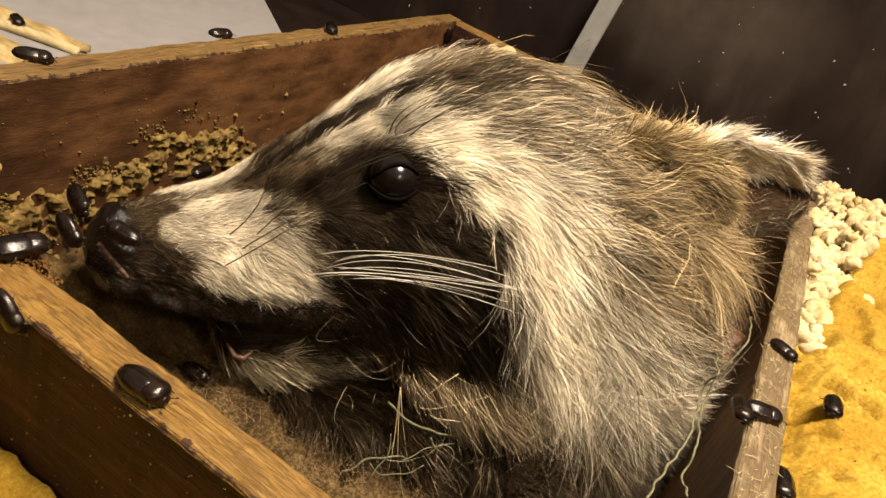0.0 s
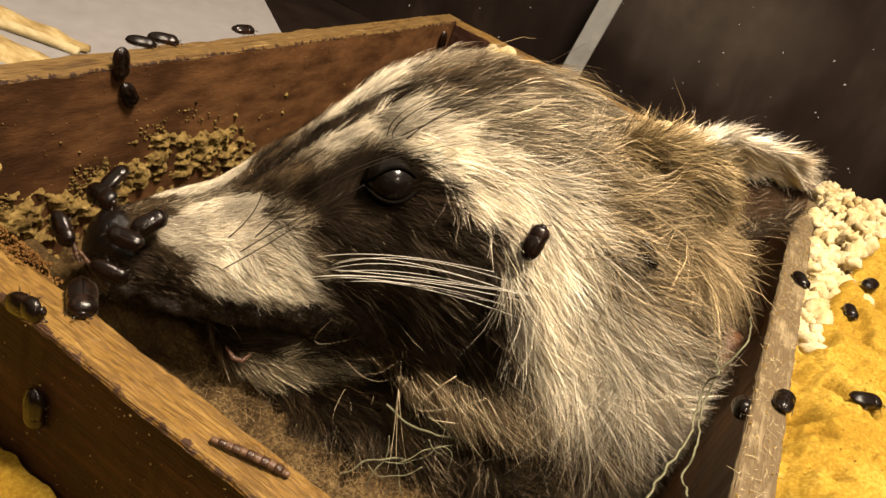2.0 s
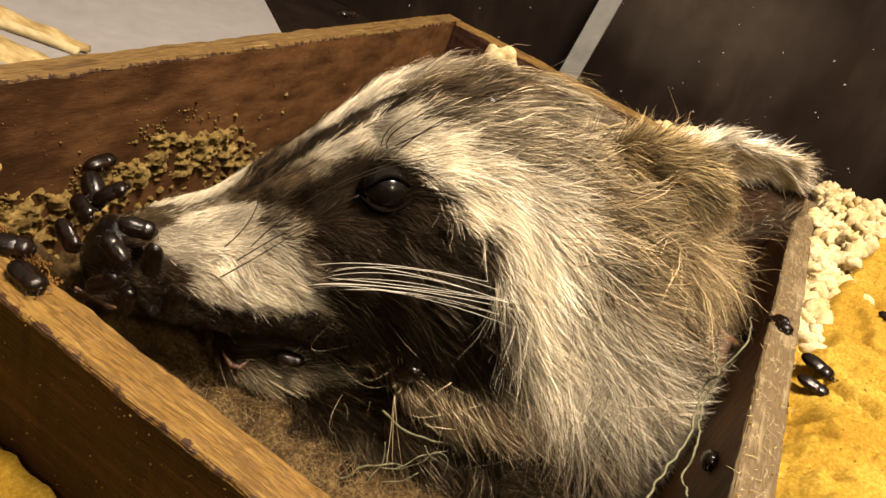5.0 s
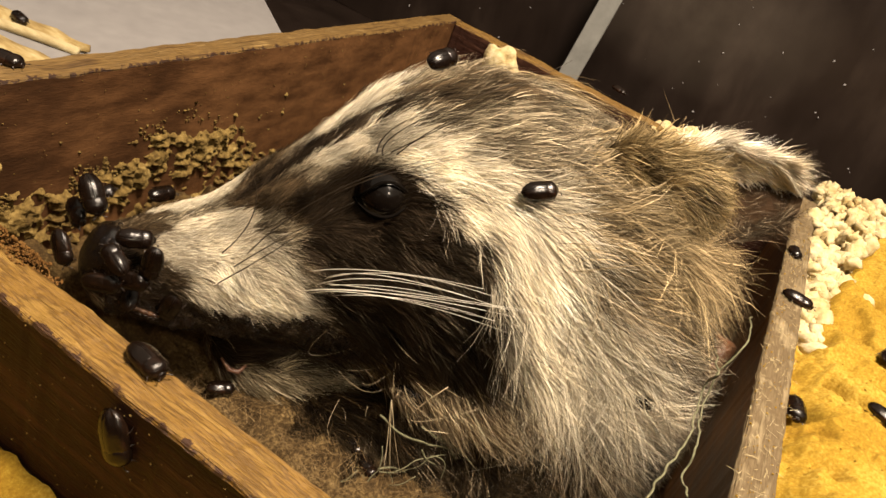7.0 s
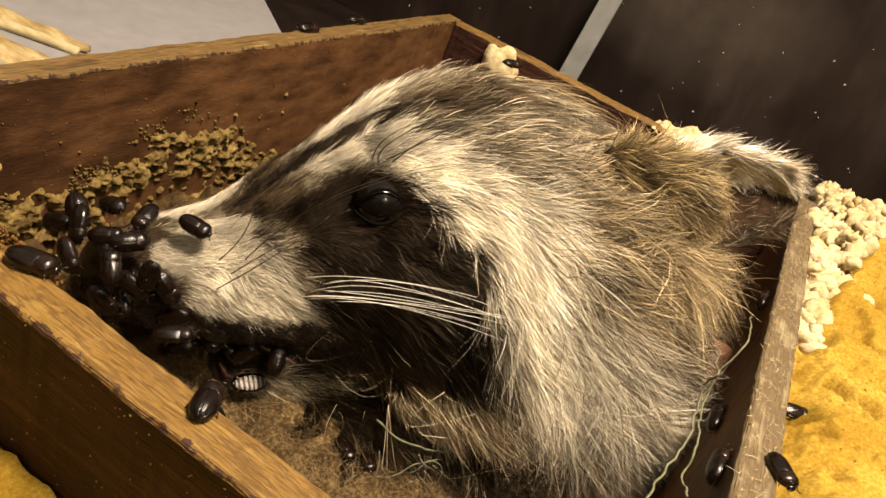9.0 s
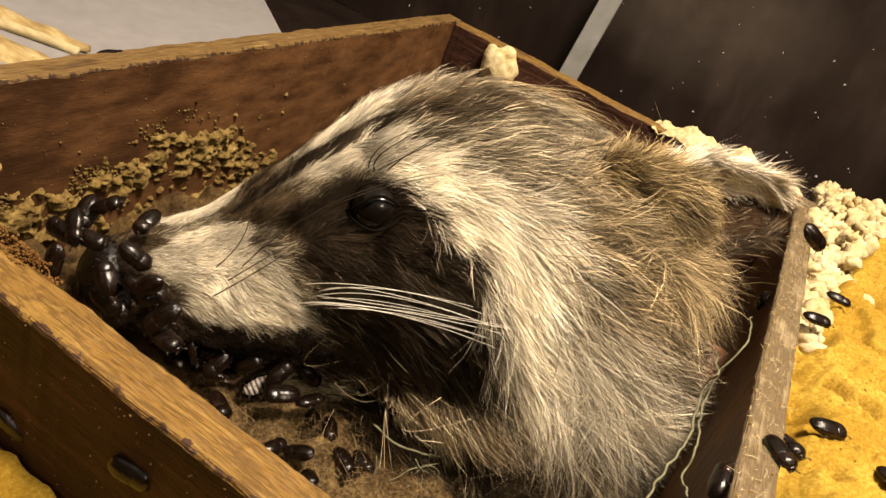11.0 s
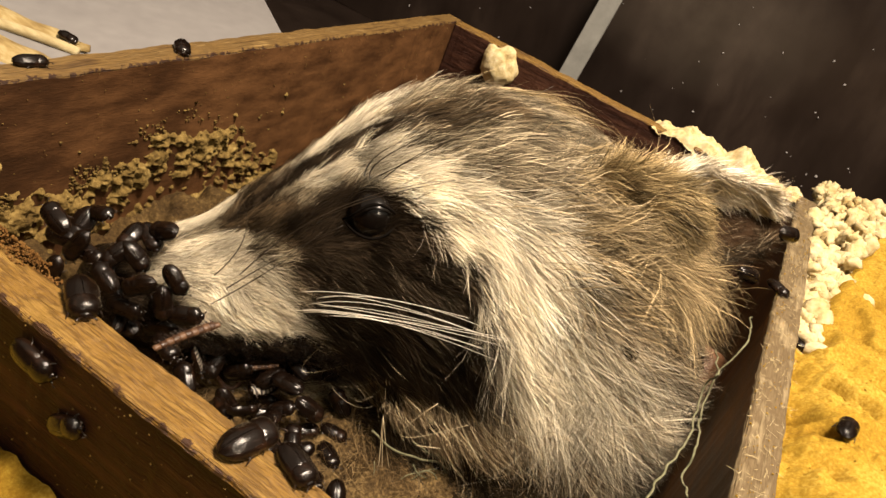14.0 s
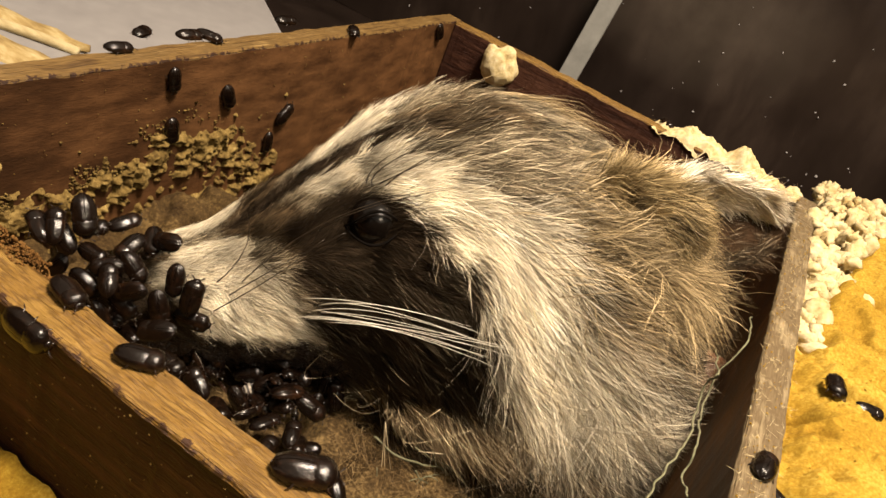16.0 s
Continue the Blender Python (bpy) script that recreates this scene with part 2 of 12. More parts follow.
def slab(name, a, b, material, label, kind="structure", m=None):
    bm = bmesh.new()
    bmesh.ops.create_cube(bm, size=1.0, matrix=Matrix.Translation((Vector(a) + Vector(b)) / 2) @ Matrix.Diagonal((*(Vector(b) - Vector(a)), 1)))
    bmesh.ops.bevel(bm, geom=bm.edges[:], offset=0.0004, segments=1, affect="EDGES")
    ob = mesh_ob(name, bm, material, None, label, smooth=False, m=m)
    return tagged(ob, kind=kind)


slab("wall_north", (-9 * U, 6.2 * U, -0.004), (9 * U, 6.3 * U, 6 * U), DARKWALL, "dark smeared tank wall with specks of dust")
slab("wall_south", (-9 * U, -5.1 * U, -0.004), (9 * U, -5 * U, 6 * U), DARKWALL, "dark smeared tank wall")
slab("wall_west", (-9.1 * U, -5.1 * U, -0.004), (-9 * U, 6.3 * U, 6 * U), DARKWALL, "dark smeared tank wall")
slab("wall_east", (9 * U, -5.1 * U, -0.004), (9.1 * U, 6.3 * U, 6 * U), DARKWALL, "dark smeared tank wall")

# pale slab before the far tank wall, modelling a line of reflected light
strip = slab("reflection_strip", (-0.0056, -0.0012, 0), (0.0056, 0.0012, 0.30), STRIP, "pale grey slab standing in for a reflection on the tank wall", "")
strip.matrix_basis = Matrix.Translation((-1.455 * U, 5.70 * U, 0.0)) @ pose(0, 0, 0, -4, 4.0, 0)
tagged(strip, category="strip")

# grey sheet lying beyond the box
sheet_z = 0.42 * U
bm = bmesh.new()
ring = [(-2.45, 3.45), (-3.35, 4.15), (-5.6, 3.6), (-4.4, 1.4), (-2.2, 1.6)]
lo = [bm.verts.new((x * U, y * U, sheet_z)) for x, y in ring]
hi = [bm.verts.new((x * U, y * U, sheet_z + 0.0015)) for x, y in ring]
bm.faces.new(lo[::-1])
bm.faces.new(hi)
for k in range(5):
    bm.faces.new((lo[k], lo[(k + 1) % 5], hi[(k + 1) % 5], hi[k]))
tagged(mesh_ob("grey_sheet", bm, PAPER, smooth=False), "smooth light grey plastic sheet lying beside the box", "sheet")
slab("sheet_support", (-5.4 * U, 1.9 * U, -0.004), (-2.6 * U, 3.4 * U, sheet_z), DARKWALL, "dark block under the grey sheet")


# yellow crumbly foam heaped against the box outside
def heap(name, x0, x1, y0, y1, height, n, material, label, category, seed, m=None, rough=1.0):
    """A crumbly heap: height(x, y) in metres, pitted and grainy."""
    nx, ny = n if isinstance(n, tuple) else (n, n)
    xs, ys = np.linspace(x0, x1, nx), np.linspace(y0, y1, ny)
    P = np.zeros((nx, ny, 3))
    for i, x in enumerate(xs):
        for j, y in enumerate(ys):
            v = (x, y, 0)
            pit = max(0.0, nz(v, 130, seed + 7) - 0.22) * 0.012
            g = 0.0016 * nz(v, 170, seed) + 0.0008 * nz(v, 430, seed + 1) + 0.0006 * nz(v, 850, seed + 2)
            P[i, j] = (x + 0.0003 * nz(v, 500, seed + 3), y + 0.0003 * nz(v, 500, seed + 4), max(-0.003, height(x / U, y / U) * U + rough * (g - pit)))
    ob = grid_mesh(name, P, material)
    return tagged(ob, label, category)


def smooth01(a, b, x):
    t = min(1.0, max(0.0, (x - a) / (b - a)))
    return t * t * (3 - 2 * t)


D = DEPTH / U
BURROWS = [(0.54, 2.09, 0.035), (0.73, 2.24, 0.025), (0.59, 1.96, 0.025), (0.61, 1.79, 0.03), (0.55, 2.54, 0.04), (0.81, 3.11, 0.05), (0.62, 2.26, 0.03), (0.51, 1.64, 0.02)]


def crumb_line(y):
    """Where the cream crumbs beside the box end and the yellow foam begins."""
    return 0.48 + 0.19 * max(0.0, y - 2.36)


def foam_height(x, y):
    h = D - 0.09 + 0.07 * smooth01(0.5, 0.62, x) - 0.05 * smooth01(0.7, 1.5, x) + 0.03 * nz((x * U, y * U, 0), 60, 5.0)
    h *= smooth01(1.56, 1.35, x) * smooth01(0.9, 1.1, y) * smooth01(4.8, 4.5, y)
    h -= 0.22 * smooth01(crumb_line(y) + 0.03, crumb_line(y) - 0.08, x) * smooth01(2.4, 2.7, y)
    for bx, by, br in BURROWS:
        h -= 0.06 * math.exp(-((x - bx) ** 2 + (y - by) ** 2) / (br * br))
    return h


foam = heap("foam_slab", X1 + TH + 0.0004, 1.55 * U, 0.9 * U, 4.8 * U, foam_height, (170, 420), FOAM, "crumbly yellow foam heaped against the box's outside", "foam", 11.0, rough=1.15)
heap("foam_slab", -2.6 * U, 0.3 * U, -0.6 * U, Y0 - TH - 0.0004,
     lambda x, y: (0.56 + 0.05 * math.sin(3 * x)) * smooth01(-2.6, -2.3, x) * smooth01(0.3, 0.0, x) * smooth01(-0.6, -0.3, y),
     (150, 110), FOAM, "low bed of crumbly yellow foam before the box", "foam", 23.0, rough=1.5)


# cream crumbs piled at the box's corner
def ball(level):
    """Places and faces of a unit ball of triangles."""
    bm = bmesh.new()
    bmesh.ops.create_icosphere(bm, subdivisions=level, radius=1.0)
    V = np.array([v.co[:] for v in bm.verts])
    F = np.array([[v.index for v in f.verts] for f in bm.faces])
    bm.free()
    return V, F


def crumbs(name, places, r0, r1, material, label, category, seed, level=2, lumpy=0.35, smooth=True):
    """Many lumpy crumbs at the places, joined."""
    rng = np.random.default_rng(seed)
    V, F = ball(level)
    verts, faces = [], []
    for k, c in enumerate(places):
        r = rng.uniform(r0, r1)
        f1, f2, ph = rng.normal(0, 2.2, (3, 3)), rng.normal(0, 4.5, (3, 3)), rng.uniform(0, 6, 6)
        k1 = np.sin(V @ f1 + ph[:3]).sum(1) * 0.5 + np.sin(V @ f2 + ph[3:]).sum(1) * 0.3
        P = V * (1 + lumpy * k1)[:, None] * rng.uniform(0.6, 1.1, 3) * r
        verts.append(P + np.asarray(c))
        faces.append(F + k * len(V))
    ob = raw_mesh(name, np.concatenate(verts).tolist(), np.concatenate(faces).tolist(), material, None, label, smooth)
    return tagged(ob, category=category, kind="stuff")


def pile_places(centre, spread, count, seed):
    rng = np.random.default_rng(seed)
    a, b, c = rng.uniform(-1, 1, (2, count)).tolist() + [rng.random(count).tolist()]
    return [(centre[0] + x * spread[0], centre[1] + y * spread[1], centre[2] + h * spread[2] * max(0.1, 1 - x * x) * max(0.1, 1 - y * y)) for x, y, h in zip(a, b, c)]


popcorn = []
rp = random.Random(8)
for k in range(150):
    y = 2.50 + 2.0 * rp.random() ** 0.8
    x = 0.49 + (crumb_line(y) - 0.47) * rp.random()
    z = D - 0.09 + 0.10 * rp.random() * smooth01(2.6, 4.0, y)
    popcorn += [(x * U + rp.gauss(0, 0.0017), y * U + rp.gauss(0, 0.0022), z * U + rp.gauss(0, 0.0011)) for j in range(4)]
crumbs("crumb_pile", popcorn, 0.0011, 0.0031, CREAM, "pile of puffy cream-coloured crumbs beside the box's corner", "crumbs", 5, 2, 0.42)
crumbs("frass_crumbs", [c for c in pile_places((-1.12 * U, 0.785 * U, DEPTH - 0.002), (0.16 * U, 0.045 * U, 0.0028), 1500, 17) if nz(c, 160, 1.0) > -0.15], 0.00012, 0.00036, FRAYED, "orange-brown frass dusted over the corner of the rim", "frass", 17, 1, 0.4)


def crust_top(y):
    """Upper edge of the frass crust along the side board."""
    return float(np.interp(y, (0.85, 1.19, 1.37, 1.48, 1.58, 1.69, 1.80, 2.00, 2.18, 2.27, 2.42), (0.55, 0.560, 0.520, 0.515, 0.570, 0.600, 0.640, 0.61, 0.56, 0.48, 0.40)))


# frass crust caked on the side board: clotted, full of holes and ragged at its edge
ny, nzz = 330, 130
P = np.zeros((ny, nzz, 3))
for i, y in enumerate(np.linspace(0.85, 2.45, ny)):
    for j, z in enumerate(np.linspace(0.24, 0.74, nzz)):
        v = (0.0, y * U, z * U * 1.25)
        top = crust_top(y)
        cover = 0.20 - 0.85 * smooth01(top - 0.05, top + 0.05, z) - 0.42 * smooth01(top - 0.14, top - 0.20, z) + 0.25 * smooth01(0.34, 0.28, z)
        clot = 0.8 * nz(v, 190, 4.0) + 0.8 * nz(v, 430, 6.0) + 0.35 * nz(v, 900, 9.0)
        thick = 0.0020 * max(-0.4, min(1.0, (cover + clot) * 1.6)) + 0.00025 * nz(v, 900, 2.0)
        P[i, j] = (X0 + thick, y * U + 0.0003 * nz(v, 420, 12.0), z * U + 0.0003 * nz(v, 420, 14.0))
tagged(grid_mesh("frass_crust", P, FRASS), "clotted yellow-brown frass crust caked along the side board", "frass")
crumbs("frass_crumbs", [(X0 + 0.0002, p[1], p[2]) for p in pile_places((X0, 1.72 * U, 0.50 * U), (0.0, 0.62 * U, 0.26 * U), 1500, 16) if nz(p, 140, 2.0) > 0.05 and p[2] < (crust_top(p[1] / U) + 0.09) * U], 0.00014, 0.00050, FRASS, "crumbs of tan frass stuck to the side board", "frass", 16, 1, 0.4)
heap("crumb_bed", X1 + TH + 0.0006, 1.1 * U, 2.5 * U, 4.7 * U, lambda x, y: (D - 0.12) * smooth01(crumb_line(y) + 0.06, crumb_line(y) - 0.04, x) * smooth01(2.5, 2.6, y) * smooth01(4.7, 4.5, y), 90, CREAM, "packed cream crumbs below the loose ones", "crumbs", 71.0, rough=1.5)

# floor of the box: matted brown bedding, with frass heaped along the far side board
heap("bedding", X0 + 0.0004, X1 - 0.0004, Y0 + 0.0004, Y1 - 0.0004, lambda x, y: 0.09 + 0.03 * math.sin(2.1 * x + 1.3 * y), 170, BEDDING, "matted brown bedding of shed hair and frass", "bedding", 31.0)
heap("frass_bank", X0 + 0.0004, X0 + 0.95 * U, Y0 + 0.0006, 2.6 * U,
     lambda x, y: (0.27 * smooth01(-1.22, -1.60, x) * smooth01(2.62, 1.9, y) * (0.92 + 0.08 * math.sin(7 * y)) + 0.10 * smooth01(-0.75, -1.3, x)) * (1 - 0.35 * max(0, nz((x * U, y * U, 0), 75, 3))), (120, 240), DUST, "crumbly dark-brown frass heaped along the side board", "frass", 41.0, rough=1.0)
heap("frass_bank", X0 + 0.05 * U, X0 + 1.1 * U, Y0 + 0.0008, Y0 + 0.45 * U,
     lambda x, y: max(0.905 * smooth01(-0.88, -0.99, x) * smooth01(0.86, 0.80, y), 0.45 * smooth01(-0.50, -0.85, x) * smooth01(1.05, 0.84, y)), 120, FRAYED, "orange-brown frass packed in the box's corner", "frass", 47.0)

# pale reed with its dry leaf, lying on the grey sheet
reed = empty("reed_husk", pose(0, 0, 0), "dry cream-coloured reed stalk with its withered leaf", "reed")
part("stalk", tube_bm([Vector((-3.45 + 0.082 * k, 1.80 + 0.039 * k, 0.46 + 0.004 * math.sin(k))) * U for k in range(11)], [0.03 * U * (1 - 0.03 * k) for k in range(11)], 12), STICK, reed, "smooth pale reed stalk")


def leaf_blade(a, b, w0, w1, z, bow, seed):
    """A dry leaf from a to b, w0 to w1 wide, bowed and slightly crumpled."""
    a, b = Vector((*a, 0)), Vector((*b, 0))
    d = (b - a).normalized()
    s = Vector((-d.y, d.x, 0))
    rows = []
    for i in range(25):
        t = i / 24
        w = (w0 + (w1 - w0) * t) * min(1.0, 5 * (1 - t) + 0.05)
        row = []
        for c in np.linspace(-1, 1, 9):
            q = a.lerp(b, t) + s * (w * c)
            row.append((q.x * U, q.y * U, (z + bow * (1 - c * c) + 0.02 * nz(q, 6, seed)) * U))
        rows.append(row + [(x, y, h - 0.0003) for x, y, h in row[::-1]])
    return grid_mesh("leaf", np.array(rows), LEAF, reed, "withered yellow-brown leaf", close_v=True)


LEAF = textured("withered_leaf", [(0.25, (0.16, 0.10, 0.035)), (0.5, (0.33, 0.24, 0.10)), (0.8, (0.55, 0.46, 0.25))], 500, (0.3, 1, 1), 0.75, 0.2, 0.4, coarse=90)
leaf_blade((-3.6, 1.95), (-2.62, 2.24), 0.14, 0.07, 0.445, 0.03, 2.0)
leaf_blade((-3.4, 1.70), (-2.45, 2.02), 0.13, 0.10, 0.44, 0.04, 5.0)

# cream foam crust along the end board's outer edge
heap("foam_crust", -0.44 * U, 0.40 * U, Y1 - 0.01 * U, Y1 + 0.18 * U,
     lambda x, y: D - 0.02 + (0.062 * smooth01(-0.43, -0.33, x) * smooth01(0.16, 0.04, x) * (1 + 0.30 * math.sin(23 * x) + 0.25 * math.sin(41 * x)) + 0.035 * smooth01(-0.1, 0.1, x) * smooth01(0.40, 0.34, x)) * math.sqrt(max(0.0, 1 - ((y - 3.93) / 0.085) ** 2)) - 0.6 * smooth01(3.99, 4.03, y), 110, CREAM, "cream foam crust stuck along the end board", "foam", 61.0, rough=1.3)


# white foam lump wedged between the head and the end board
V, F = ball(4)
lump = np.array([(-1.33, 3.80, 0.835)]) * U + np.sign(V) * np.abs(V) ** 0.8 * np.array([(0.105, 0.05, 0.105)]) * U
lump = lump + V * np.array([[0.0018 * nz(p, 150, 2.0) + 0.0008 * nz(p, 420, 3.0) + 0.0005 * nz(p, 1100, 5.0)] for p in lump])
tagged(raw_mesh("foam_lump", lump.tolist(), F.tolist(), CREAM, None, "white lump of foam stuck on the end board's inside"), category="foam")


# specks of frass and shed scraps on the boards
def specks(name, count, place, r0, r1, material, label, seed):
    rnd = random.Random(seed)
    crumbs(name, [place(rnd) for k in range(count)], r0, r1, material, label, "specks", seed, 1, 0.4, False)


specks("frass_specks", 420, lambda r: (r.uniform(-1.6, -0.2) * U, Y0 - TH - 0.0002, r.uniform(0.4, 0.9) * U), 0.00005, 0.00020, FRASS, "pale specks stuck on the end board", 3)
specks("frass_specks", 340, lambda r: (X0 + 0.0002, r.uniform(1.0, 3.8) * U, (0.92 - 0.5 * r.random() ** 1.5) * U), 0.00006, 0.00019, FRASS, "tan specks stuck on the side board", 4)
specks("frass_specks", 340, lambda r: (X1 + r.uniform(-0.02, 1) * TH, r.uniform(1.2, 3.9) * U, DEPTH + 0.0002 if r.random() < 0.8 else DEPTH - r.random() * 0.01), 0.00008, 0.00022, FOAM, "yellow specks on the side board's rim", 5)
specks("dust_specks", 260, lambda r: (r.uniform(-3.5, 4.5) * U, 6.199 * U, r.uniform(0.2, 3.0) * U), 0.0003, 0.0008, PAPER, "dust specks on the tank wall", 6)


# short shed hair matted into the bedding
rng = np.random.default_rng(3)
n = 9000
hx, hy = rng.uniform(-1.25, 0.33, n), rng.uniform(0.82, 2.2, n)
hz = np.array([0.09 + 0.03 * math.sin(2.1 * x + 1.3 * y) for x, y in zip(hx, hy)])
o = np.stack([hx, hy, hz], -1) * U
d = rng.normal(0, 1, (n, 3)) * np.array([1, 1, 0.35])
d = d / np.linalg.norm(d, axis=1, keepdims=True) * rng.uniform(0.03, 0.14, (n, 1)) * U
d[:, 2] = np.abs(d[:, 2]) + 0.015 * U
w = np.cross(d, rng.normal(0, 1, (n, 3)))
w = w / np.linalg.norm(w, axis=1, keepdims=True) * 0.00006
V = np.stack([o - w, o + w, o + d], 1).reshape(-1, 3)
tagged(raw_mesh("shed_hair", V, np.arange(3 * n).reshape(-1, 3).tolist(), SHED, None, "short shed hair matted on the bedding", smooth=False), category="hair", kind="stuff")

# shed hair and dust on the rim of the side board
rng = np.random.default_rng(13)
n = 420
o = np.stack([X1 + rng.uniform(-0.01, 1.0, n) * TH, rng.uniform(1.2, 3.9, n) * U, np.full(n, DEPTH + 0.0003)], -1)
d = rng.normal(0, 1, (n, 3)) * np.array([1, 1, 0.12])
d = d / np.linalg.norm(d, axis=1, keepdims=True) * rng.uniform(0.012, 0.045, (n, 1)) * U
w = np.cross(d, np.array([0, 0, 1.0]))
w = w / np.maximum(np.linalg.norm(w, axis=1, keepdims=True), 1e-9) * 0.00005
V = np.stack([o - w, o + w, o + d], 1).reshape(-1, 3)
tagged(raw_mesh("shed_hair", V, np.arange(3 * n).reshape(-1, 3).tolist(), STICK, None, "fine pale shed hair littering the side board's rim", smooth=False), category="hair", kind="stuff")


# loose grains on the foam
rg = np.random.default_rng(9)
fv = foam.data.vertices
near = [v.co for v in fv if v.co.x < 0.95 * U and v.co.z > 0.5 * DEPTH]
grains = [tuple(near[i]) for i in rg.choice(len(near), 2600, replace=False)]
crumbs("foam_grains", [(x + rg.normal(0, 0.0003), y + rg.normal(0, 0.0003), z) for x, y, z in grains], 0.00009, 0.00020, FOAM, "loose yellow grains lying on the foam", "grains", 19, 1, 0.35)

FUR_COUNT = 330000
BEETLES = 121
# ---- the raccoon's head: lofted sections from the nose tip back to the neck (in units of U) ----
#            back   top    bottom width  middle
SECTIONS = [(0.00, 0.00, -0.09, 0.05, -0.04), (0.04, 0.06, -0.145, 0.10, -0.04), (0.13, 0.105, -0.185, 0.135, -0.03), (0.25, 0.150, -0.215, 0.17, -0.02),
            (0.39, 0.215, -0.24, 0.20, -0.01), (0.52, 0.345, -0.26, 0.24, 0.03), (0.66, 0.475, -0.275, 0.30, 0.08), (0.80, 0.58, -0.30, 0.38, 0.10),
            (0.95, 0.64, -0.38, 0.50, 0.07), (1.15, 0.70, -0.50, 0.66, -0.01), (1.40, 0.705, -0.54, 0.77, -0.11), (1.65, 0.665, -0.54, 0.81, -0.16),
            (1.88, 0.58, -0.52, 0.77, -0.17), (2.06, 0.42, -0.48, 0.66, -0.14), (2.14, 0.24, -0.36, 0.40, -0.08)]


def curve_through(x, xs, ys):
    """A smooth curve through the points (xs, ys)."""
    xs, ys = np.asarray(xs, float), np.asarray(ys, float)
    g = np.gradient(ys, xs)
    i = np.clip(np.searchsorted(xs, x) - 1, 0, len(xs) - 2)
    h = xs[i + 1] - xs[i]
    t = np.clip((x - xs[i]) / h, 0, 1)
    return (ys[i] * (1 + 2 * t) * (1 - t) ** 2 + g[i] * h * t * (1 - t) ** 2 + ys[i + 1] * t * t * (3 - 2 * t) + g[i + 1] * h * t * t * (t - 1))


def head_surface(s, a):
    """A place on the head: s back from the nose, a round from the top towards the left cheek (negative y)."""
    cols = np.array(SECTIONS).T
    zt, zb, w, zc = (curve_through(s, cols[0], c) for c in cols[1:])
    ca, sa = np.cos(a), np.sin(a)
    y = -w * np.sign(sa) * np.abs(sa) ** 0.92
    z = zc + np.where(ca > 0, zt - zc, zc - zb) * np.sign(ca) * np.abs(ca) ** 0.95
    # brow ridge, eye socket, cheek bone on both sides
    ay = np.abs(y)
    for (bs, by, bz, r, k) in ((0.70, 0.27, 0.45, 0.11, -0.05), (0.70, 0.20, 0.58, 0.10, 0.025), (0.86, 0.42, 0.25, 0.16, 0.03), (0.42, 0.19, -0.02, 0.14, 0.02), (0.56, 0.14, 0.40, 0.08, -0.015)):
        g = k * np.exp(-((s - bs) ** 2 + (ay - by) ** 2 + (z - bz) ** 2) / (r * r))
        y = y + np.sign(y) * g
        z = z + 0.4 * g
    return np.stack([s + 0 * a, y, z], -1)


HEAD0 = (-1.40 * U, 1.25 * U, 0.57 * U)
HEAD_TURN = 54.32
head = empty("raccoon_head", pose(*HEAD0, 0, 0, HEAD_TURN), "dead raccoon head with black mask and cream brows, in the box", "raccoon head")

# patches of the coat: strokes of (back, side, up, radius), the same on both cheeks
COAT = {}
COAT["tan"] = [[(1.37, 0.58, 0.44, 0.11), (1.5, 0.71, 0.23, 0.13), (1.67, 0.76, 0.13, 0.14), (1.56, 0.8, 0.0, 0.14)],
    [(1.66, 0.33, 0.61, 0.12), (1.56, 0.52, 0.51, 0.12)],
    [(1.29, 0.73, 0.01, 0.12), (1.62, 0.77, -0.18, 0.15)],
    [(1.47, 0.64, 0.38, 0.12), (1.75, 0.66, 0.3, 0.12)]]
COAT["brown"] = [[(1.25, 0.69, -0.16, 0.1), (1.4, 0.75, -0.26, 0.12), (1.56, 0.78, -0.3, 0.12)],
    [(0.86, 0.38, -0.16, 0.11), (1.03, 0.53, -0.12, 0.13), (1.16, 0.64, -0.12, 0.13), (1.22, 0.68, -0.25, 0.13)]]
COAT["dark"] = [[(1.8, 0.5, 0.5, 0.08), (1.92, 0.55, 0.4, 0.12), (2.05, 0.58, 0.3, 0.15), (1.98, 0.68, 0.05, 0.16)],
    [(0.06, 0.02, 0.16, 0.08), (0.17, 0.04, 0.19, 0.045)],
    [(0.1, 0.1, 0.12, 0.08), (0.17, 0.13, 0.12, 0.06), (0.24, 0.16, 0.05, 0.05)],
    [(0.88, 0.36, -0.32, 0.12), (1.05, 0.5, -0.34, 0.12), (1.17, 0.6, -0.36, 0.11), (1.35, 0.66, -0.42, 0.12)],
    [(0.42, 0.0, 0.26, 0.06), (0.52, 0.1, 0.33, 0.06), (0.58, 0.17, 0.3, 0.06)]]
# shade of the crevice below the ear, painted into the coat
COAT["dark"] += [[(1.58, 0.60, 0.41, 0.04), (1.70, 0.62, 0.39, 0.055), (1.84, 0.60, 0.38, 0.06)]]
COAT["dark"] += [[(0.84, 0.0, 0.6, 0.06), (1.0, 0.0, 0.65, 0.09), (1.2, 0.0, 0.68, 0.1)]]
